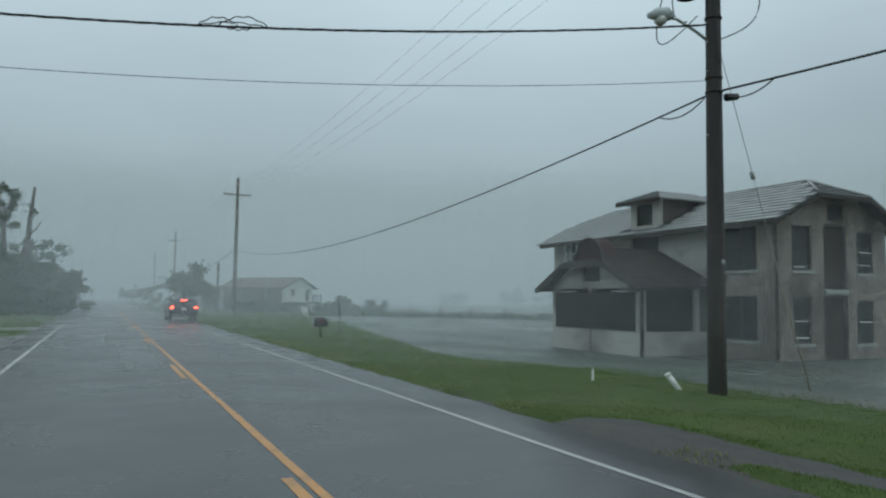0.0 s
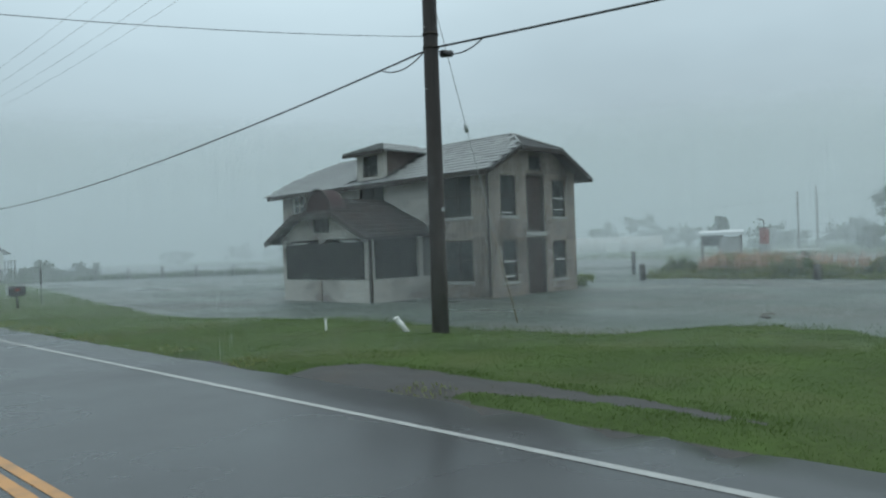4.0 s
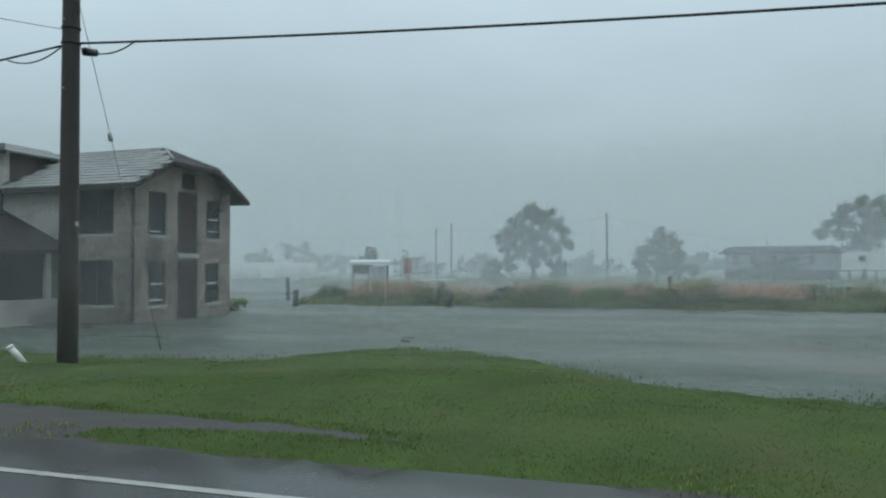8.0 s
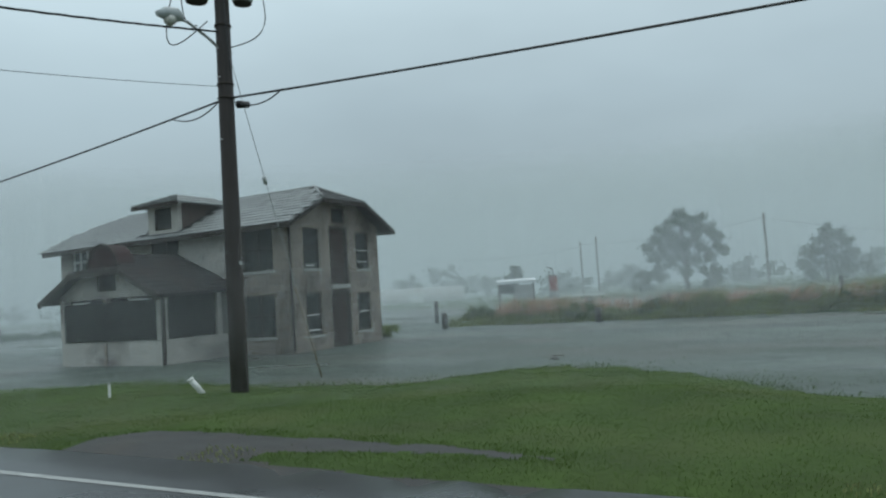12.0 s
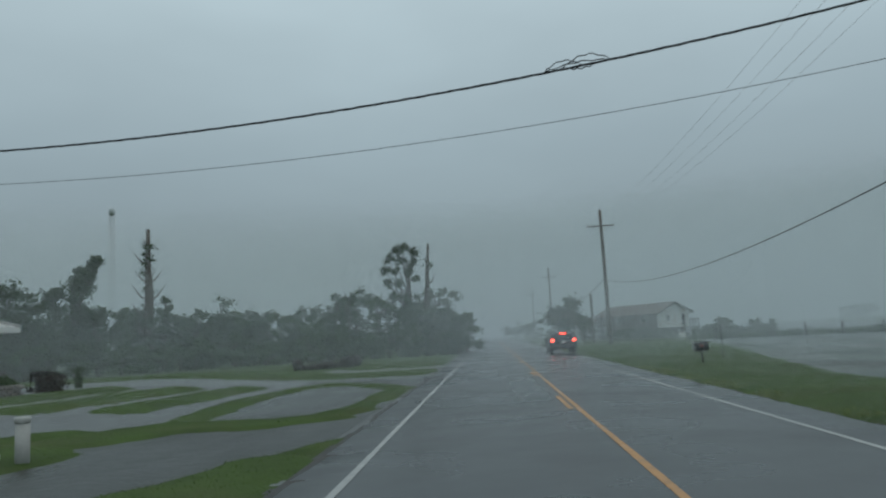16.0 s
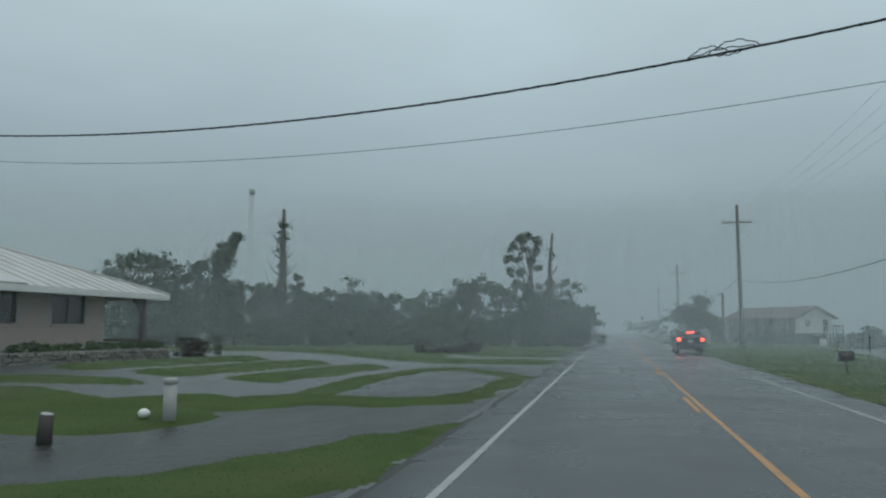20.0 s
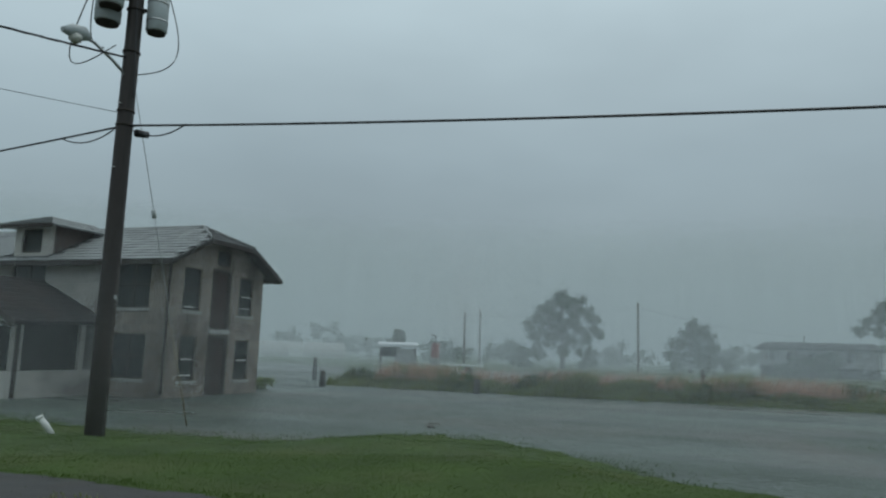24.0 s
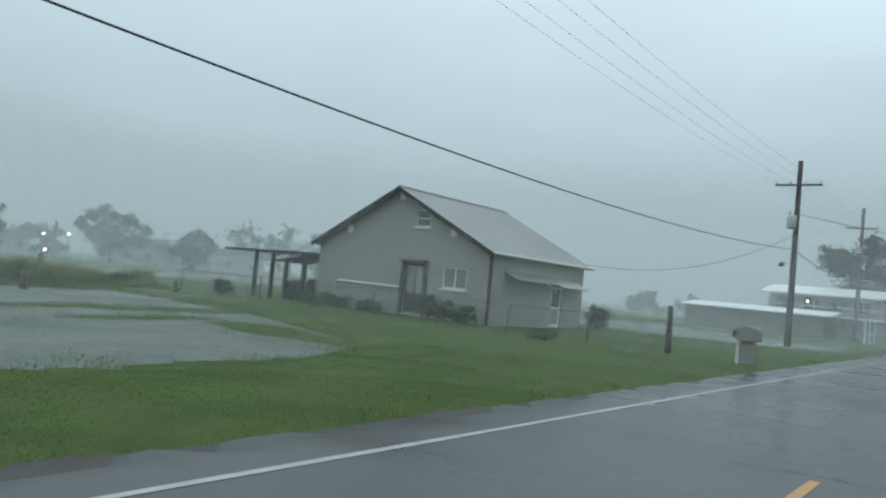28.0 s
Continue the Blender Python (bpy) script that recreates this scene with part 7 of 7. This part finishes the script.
M_fence = mat("dull_weathered_wire", (0.13, 0.13, 0.125), 0.7, 0.3, 6, 40, 0.1, metal=0.2, spec=0.2)
fence = thing("wire_fence", (0, 0, 0), "sagging chain-link fence with thin posts round the yard", "fence")
fp = [(9.3, -24.65), (12.2, -24.3), (15.4, -23.9), (18.6, -23.5), (21.8, -23.1), (25.0, -22.6), (28.2, -22.0), (30.6, -21.5), (33.2, -21.0)]
fz = [float(ground_z(x, y)) for x, y in fp]
for k, (x, y) in enumerate(fp[1:], 1):
    part("fence_post", tube([(x, y, fz[k] - 0.1), (x, y, fz[k] + 1.12)], 0.03, 8), M_fence, fence)
for k in range(len(fp) - 1):
    (x0, y0), (x1, y1) = fp[k], fp[k + 1]
    part("top_rail", tube([(x0, y0, fz[k] + 1.08), ((x0 + x1) / 2, (y0 + y1) / 2, (fz[k] + fz[k + 1]) / 2 + 1.06), (x1, y1, fz[k + 1] + 1.08)], 0.016, 6), M_fence, fence)
    bm = bmesh.new()
    n = 24
    for q in range(n):
        for s in (-1, 1):
            f0, f1 = q / n, min(1, max(0, (q + s * 6) / n))
            a, b = Vector((x0, y0, fz[k])).lerp(Vector((x1, y1, fz[k + 1])), f0), Vector((x0, y0, fz[k])).lerp(Vector((x1, y1, fz[k + 1])), f1)
            add_tube(bm, [a + Vector((0, 0, 0.03)), b + Vector((0, 0, 1.05))], 0.0025, 3, cap=False)
    ob = part("wire_mesh", bm, M_fence, fence)
    tagged(ob, kind="stuff")
gp = thing("gate_post", (9.3, -24.65, float(ground_z(9.3, -24.65))), "dark timber gate post in the grass", "post")
part("post", tube([(0, 0, -0.2), (0.01, 0, 0.8), (0.03, 0, 1.62)], [0.1, 0.095, 0.09], 10), M_post, gp)
part("hinge", tube([(-0.1, 0, 1.2), (0.2, 0, 1.2)], 0.015, 6), M_steel, gp)
shrub(17.9, -36.6, float(ground_z(17.9, -36.6)), 0.75, 1.35, 300, "rounded dark shrub at the corner of the metal-clad house", 0.09, 150, M_leaf)
for k, (x, y, r, h) in enumerate(((19.4, -25.1, 0.55, 0.9), (20.2, -25.0, 0.5, 1.1), (18.4, -25.2, 0.5, 0.8), (24.0, -25.1, 0.6, 0.5), (26.0, -25.0, 0.7, 0.5), (27.6, -24.6, 0.7, 0.6), (14.2, -24.8, 0.45, 0.16), (13.2, -22.6, 0.45, 0.14))):
    shrub(x, y, float(ground_z(x, y)), r, h, 310 + k, "weedy plant against the house wall", 0.07, 50, M_leaf2, "weeds by the wall")
shrub(32.3, -22.8, float(ground_z(32.3, -22.8)), 0.42, 0.75, 330, "dark round bush in the flooded yard", 0.07, 110, leaf_mat("dark_heap_leaves", (0.03, 0.035, 0.025)))
shrub(27.3, 18.2, -0.22, 0.55, 0.55, 331, "yellow-green bush beside the abandoned house", 0.07, 60, leaf_mat("yellow_green_leaves", (0.2, 0.26, 0.08)))

# ---- posts, reeds and litter in the flood ----
for k, (x, y, h, r) in enumerate(((32.0, 17.6, 0.78, 0.16), (32.8, 10.0, 0.66, 0.16), (31.4, -12.8, 0.66, 0.15), (31.6, -19.7, 0.72, 0.13))):
    ps = thing("timber_post", (x, y, WATER), "stubby dark timber post standing in floodwater", "post", "posts along the flooded lot")
    part("post", tube([(0, 0, -0.3), (0.01, 0, h * 0.5), (0.02, 0.01, h)], [r, r * 0.97, r * 0.93], 12), M_post, ps)
    part("cut_top", tube([(0.02, 0.01, h - 0.002), (0.02, 0.01, h + 0.015)], [r * 0.9, r * 0.75], 12), M_pole2, ps)
for k, (az, d, z) in enumerate(((-89.8, 42, 0.86), (-104.0, 43, 0.75), (-113.05, 43, 0.86), (-60.56, 44, 0.8), (-78.3, 42, 0.5), (-16.7, 78, 0.6), (-20.5, 78, 0.5), (-22.6, 76, 0.55), (-24.9, 75, 0.6), (-27.3, 74, 0.6), (-29.9, 72, 0.6))):
    x, y = polar(az, d)
    ps = thing("fence_stake", (x, y, -0.2), "dark leaning fence post behind the reeds", "post", "fence posts behind the reeds")
    part("post", tube([(0, 0, -0.3), (0.03, 0, 0.4), (0.06, 0.02, z + 0.5)], [0.13, 0.12, 0.11], 10), M_post, ps)
    part("cap", tube([(0.06, 0.02, z + 0.49), (0.06, 0.02, z + 0.52)], [0.12, 0.09], 10), M_pole2, ps)
lt = thing("floating_debris", (17.2, 6.4, WATER), "small pale tuft of debris lying in the flood", "debris")
part("clump", box((-0.2, -0.07, -0.02), (0.2, 0.07, 0.035), 0.015, Matrix.Rotation(0.6, 3, "Z")), M_post, lt)
part("twig", tube([(-0.3, 0, 0.02), (0.1, 0.1, 0.08), (0.4, -0.1, 0.05)], 0.012, 5), M_bark, lt)

# ---- pipe and stake on the verge ----
vp = thing("vent_pipe", (10.5, 11.45, float(ground_z(10.5, 11.45))), "leaning white plastic vent pipe in the grass", "pipe")
part("pipe", tube([(0.12, -0.07, -0.08), (0.01, 0.01, 0.13), (-0.09, 0.08, 0.28)], 0.058, 12), M_plastic_white, vp)
part("collar", tube([(-0.085, 0.075, 0.27), (-0.105, 0.09, 0.31)], 0.068, 12), M_plastic_white, vp)
sk = thing("survey_stake", (9.4, 12.65, float(ground_z(9.4, 12.65))), "short white stake in the grass", "stake")
part("stake", box((-0.025, -0.015, -0.1), (0.025, 0.015, 0.24), 0.006), M_plastic_white, sk)
part("tip", prism([(-0.025, 0.242), (0.025, 0.242), (0, 0.29)], 1, -0.015, 0.015), M_concrete, sk)


# ---- grass and reeds ----
def blades(name, x, y, z, h, w, lean, seed, material, label, category, parent=None):
    """Many bent blades, two faces each, in one mesh."""
    rng = np.random.default_rng(seed)
    n = len(x)
    a = rng.uniform(0, 6.283, n)
    hh = h * rng.uniform(0.5, 1.3, n)
    ca, sa = np.cos(a) * w, np.sin(a) * w
    bx, by = lean[0] * hh + rng.normal(0, 0.28, n) * hh, lean[1] * hh + rng.normal(0, 0.28, n) * hh
    p0, p1 = np.stack([x - ca, y - sa, z - 0.02], -1), np.stack([x + ca, y + sa, z - 0.02], -1)
    q0 = np.stack([x - ca * 0.7 + bx * 0.35, y - sa * 0.7 + by * 0.35, z + hh * 0.6], -1)
    q1 = np.stack([x + ca * 0.7 + bx * 0.35, y + sa * 0.7 + by * 0.35, z + hh * 0.6], -1)
    t = np.stack([x + bx, y + by, z + hh * 0.92], -1)
    v = np.stack([p0, p1, q1, q0, t], 1).reshape(-1, 3)
    b = np.arange(n)[:, None] * 5
    me = bpy.data.meshes.new(name)
    me.vertices.add(5 * n)
    me.vertices.foreach_set("co", v.reshape(-1))
    loops = np.concatenate([b + np.array([0, 1, 2, 3]), b + np.array([3, 2, 4])], 1).reshape(-1)
    me.loops.add(len(loops))
    me.loops.foreach_set("vertex_index", loops.astype(np.int32))
    me.polygons.add(2 * n)
    me.polygons.foreach_set("loop_start", (np.arange(n)[:, None] * 7 + np.array([0, 4])).reshape(-1).astype(np.int32))
    me.update()
    me.materials.append(material)
    return tagged(new(name, me), label, category, kind="stuff")


def scatter(n, x0, x1, y0, y1, seed, keep):
    rng = np.random.default_rng(seed)
    x, y = rng.uniform(x0, x1, n), rng.uniform(y0, y1, n)
    k = keep(x, y, rng)
    return x[k], y[k]


def verge_ok(x, y, rng):
    land = right_land(x, y)
    grav = gravel_in(x, y)
    edge = 5.82 + 0.10 * soft_noise(x * 2, y * 1.1, 2)
    return (land > -0.5 + 0.6 * rng.uniform(0, 1, len(x)) ** 3) & (x > edge - 0.02) & ((grav < 0.02) | (rng.uniform(0, 1, len(x)) < 0.02))


gx_, gy_ = scatter(210000, 5.5, 16, -12, 16, 1, verge_ok)
patch = 0.75 + 0.5 * soft_noise(gx_ * 1.1, gy_ * 1.1, 3)
blades("grass", gx_, gy_, ground_z(gx_, gy_) + 0.004, 0.024 * patch, 0.0026, (-1.9, -0.8), 2, M_blade, "rain-beaten green grass on the road verge", "grass")
gx_, gy_ = scatter(100000, 5.5, 29, -40, -11, 3, verge_ok)
blades("grass", gx_, gy_, ground_z(gx_, gy_), 0.028, 0.005, (-1.7, -0.7), 4, M_blade, "rain-beaten green grass of the yard", "grass")
gx_, gy_ = scatter(60000, 5.5, 18, 16, 75, 5, verge_ok)
blades("grass", gx_, gy_, ground_z(gx_, gy_), 0.03, 0.008, (-1.3, -0.5), 6, M_blade, "rain-beaten green grass on the road verge", "grass")
gx_, gy_ = scatter(180000, -26, -2.7, 4, 62, 7, lambda x, y, rng: (strip_inside(x, y) > 0.02) & ((y < 34) | (rng.uniform(0, 1, len(x)) < 0.5)) & ~((x < -17.2) & (y < 29)))
blades("grass", gx_, gy_, ground_z(gx_, gy_), 0.026, 0.0045, (-1.0, -0.4), 8, M_blade, "wet green grass on the strips between the driveways", "grass")
# thin grass still showing through the shallow edge of the flood
gx_, gy_ = scatter(420000, 10, 29, -22, 17, 21, lambda x, y, rng: (right_land(x, y) < 0.1) & (rng.uniform(0, 1, len(x)) < 0.7 * np.exp(1.9 * np.minimum(0, right_land(x, y))) * (0.5 + soft_noise(x * 0.9, y * 0.9, 12))))
blades("grass", gx_, gy_, np.full(len(gx_), WATER), 0.05, 0.006, (-0.8, -0.4), 22, M_blade, "grass tips showing through the shallow floodwater", "grass")
# longer ragged grass along the worn gravel and on the strip beside the asphalt
gx_, gy_ = scatter(22000, 5.6, 7.6, -3, 10, 31, lambda x, y, rng: (verge_ok(x, y, rng)) & ((np.abs(gravel_in(x, y) + 0.1) < 0.16 + 0.1 * soft_noise(x * 3, y * 3, 9)) | ((x < 6.5) & (rng.uniform(0, 1, len(x)) < 0.35))))
blades("grass", gx_, gy_, ground_z(gx_, gy_), 0.05 * (0.7 + 0.4 * soft_noise(gx_ * 2.5, gy_ * 2.5, 6)), 0.0035, (-1.3, -0.7), 32, M_blade, "longer ragged grass along the gravel edge", "grass")
# yellowish worn tufts along the asphalt edge
gx_, gy_ = scatter(6000, 5.74, 6.3, -14, 30, 9, lambda x, y, rng: soft_noise(y * 0.9, y * 0.4, 2) > 0.1)
blades("grass", gx_, gy_, ground_z(gx_, gy_), 0.055, 0.007, (-0.7, -0.2), 10, M_reed, "ragged yellowish grass tufts along the asphalt edge", "grass")
rx_, ry_ = scatter(80000, 33.0, 38.4, -21, 18.5, 11, lambda x, y, rng: np.abs(x - 35.5) < 2.2 + 0.5 * soft_noise(x, y, 2))
tuft = soft_noise(rx_ * 0.55, ry_ * 0.42, 5) + 0.7 * soft_noise(rx_ * 1.6, ry_ * 1.3, 8)
tall = (0.46 + 0.5 * np.clip(tuft, -0.6, 1.3)) * (0.35 + 0.65 * sm(33.4, 34.9, rx_))
kind_ = soft_noise(rx_ * 0.8 + 4, ry_ * 0.6, 15) + np.random.default_rng(3).normal(0, 0.35, len(rx_))
for q, (lo, hi, m, lb) in enumerate(((-9, -0.45, M_leaf2, "dark green weeds on the reed bank"), (-0.45, 0.2, M_reed, "wind-flattened reeds and weeds on the bank"), (0.2, 9, leaf_mat("pale_grass_blades", (0.2, 0.25, 0.09), 0.35), "pale green tall grass on the reed bank"))):
    pick = (kind_ >= lo) & (kind_ < hi)
    blades("reeds", rx_[pick], ry_[pick], ground_z(rx_[pick], ry_[pick]), np.maximum(0.15, tall[pick] * 1.25), 0.024, (-0.6, -0.4), 12 + q, m, lb, "reeds")
rx_, ry_ = scatter(7000, 34.2, 37.8, -14, 16, 13, lambda x, y, rng: soft_noise(y * 0.45, x * 0.6, 3) + 0.6 * soft_noise(y * 1.7, x * 1.9, 6) > -0.1)
blades("reeds", rx_, ry_, ground_z(rx_, ry_) + 0.3 + 0.25 * np.random.default_rng(4).random(len(rx_)), 0.65, 0.015, (-0.9, -0.5), 18, M_reed_tan, "pinkish tan seed heads above the reeds", "reeds")
for k in range(13):
    y = -19 + 2.75 * k + 0.9 * math.sin(k * 2.3)
    shrub(35.6 + 0.9 * math.sin(k * 1.7), y, float(ground_z(35.6, y)), 0.6 + 0.25 * (k % 3), 0.6 + 0.12 * ((k * 7) % 4), 400 + k, "leafy weed clump among the reeds", 0.07, 45, M_leaf2 if k % 2 else M_leaf, "weed clumps on the bank")


# ---- rain haze: added curtains of fine pale threads stand in for it, one behind another ----
M_haze.use_nodes = True
rn, rl = M_haze.node_tree.nodes, M_haze.node_tree.links
rn.clear()
r_out, r_d, r_t, r_m = rn.new("ShaderNodeOutputMaterial"), rn.new("ShaderNodeBsdfDiffuse"), rn.new("ShaderNodeBsdfTranslucent"), rn.new("ShaderNodeMixShader")
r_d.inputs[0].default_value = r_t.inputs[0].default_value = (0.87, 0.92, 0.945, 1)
r_m.inputs[0].default_value = 0.5
rl.new(r_d.outputs[0], r_m.inputs[1])
rl.new(r_t.outputs[0], r_m.inputs[2])
rl.new(r_m.outputs[0], r_out.inputs[0])


def haze_curtain(radius, cover, seed, pitch=0.0002, el_lo=1.5, el_hi=10.5, left_density=0.62):
    """One haze curtain: thin slanting threads from the ground up, evenly spaced, each narrowing to nothing at its top.
    """
    rng = np.random.default_rng(seed)
    n = int(math.radians(235) / pitch)
    az = np.radians(-183) + (np.arange(n) + rng.uniform(-0.2, 0.2, n)) * pitch
    r = radius * (1 + rng.uniform(-0.02, 0.02, n))
    # haze strength set by direction from the viewpoint
    az_density = np.interp(np.degrees(az), [-183, -165, -145, -128, -108, -96, -5, 4, 12, 60], [0.7, 0.75, 0.82, 0.68, 0.74, 0.92, 1.0, (1 + left_density) / 2, left_density, left_density])
    half = 0.5 * pitch * cover * az_density * r * rng.uniform(0.9, 1.1, n)
    waist, top = 1.62 + r * math.tan(radians(el_lo)), 1.62 + r * np.tan(np.radians(el_hi + rng.uniform(-0.6, 0.6, n)))
    cx_, cy_ = -r * np.sin(az), r * np.cos(az)
    ux, uy = np.cos(az), np.sin(az)
    low = np.where(cx_ > 8, -0.19, np.where(cx_ < -2.9, -0.1, 0.0)) + 0.015
    def at(z, side):
        return np.stack([cx_ + side * ux * half + 0.05 * (z - low), cy_ + side * uy * half + 0.02 * (z - low), z], -1)
    v = np.stack([at(low, -1), at(low, 1), at(waist, 1), at(top, 0), at(waist, -1)], 1).reshape(-1, 3)
    me = bpy.data.meshes.new("rain")
    me.vertices.add(5 * n)
    me.vertices.foreach_set("co", v.reshape(-1))
    me.loops.add(5 * n)
    me.loops.foreach_set("vertex_index", np.arange(5 * n, dtype=np.int32))
    me.polygons.add(n)
    me.polygons.foreach_set("loop_start", np.arange(0, 5 * n, 5, dtype=np.int32))
    me.update()
    me.materials.append(M_haze)
    return tagged(new("rain", me), "curtain of pale threads standing in for rain haze over the distance", "rain", kind="stuff")


# haze per metre, made of thread cover that pales distant things
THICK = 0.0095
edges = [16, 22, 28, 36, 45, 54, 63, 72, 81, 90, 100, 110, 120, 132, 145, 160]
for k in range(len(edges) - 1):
    haze_curtain((edges[k] + edges[k + 1]) / 2, 1 - math.exp(-THICK * (edges[k + 1] - edges[k])), 40 + k)
haze_curtain(12, 0.04, 39, left_density=0.0)
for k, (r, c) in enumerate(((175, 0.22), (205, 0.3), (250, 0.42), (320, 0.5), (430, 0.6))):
    haze_curtain(r, c, 70 + k)
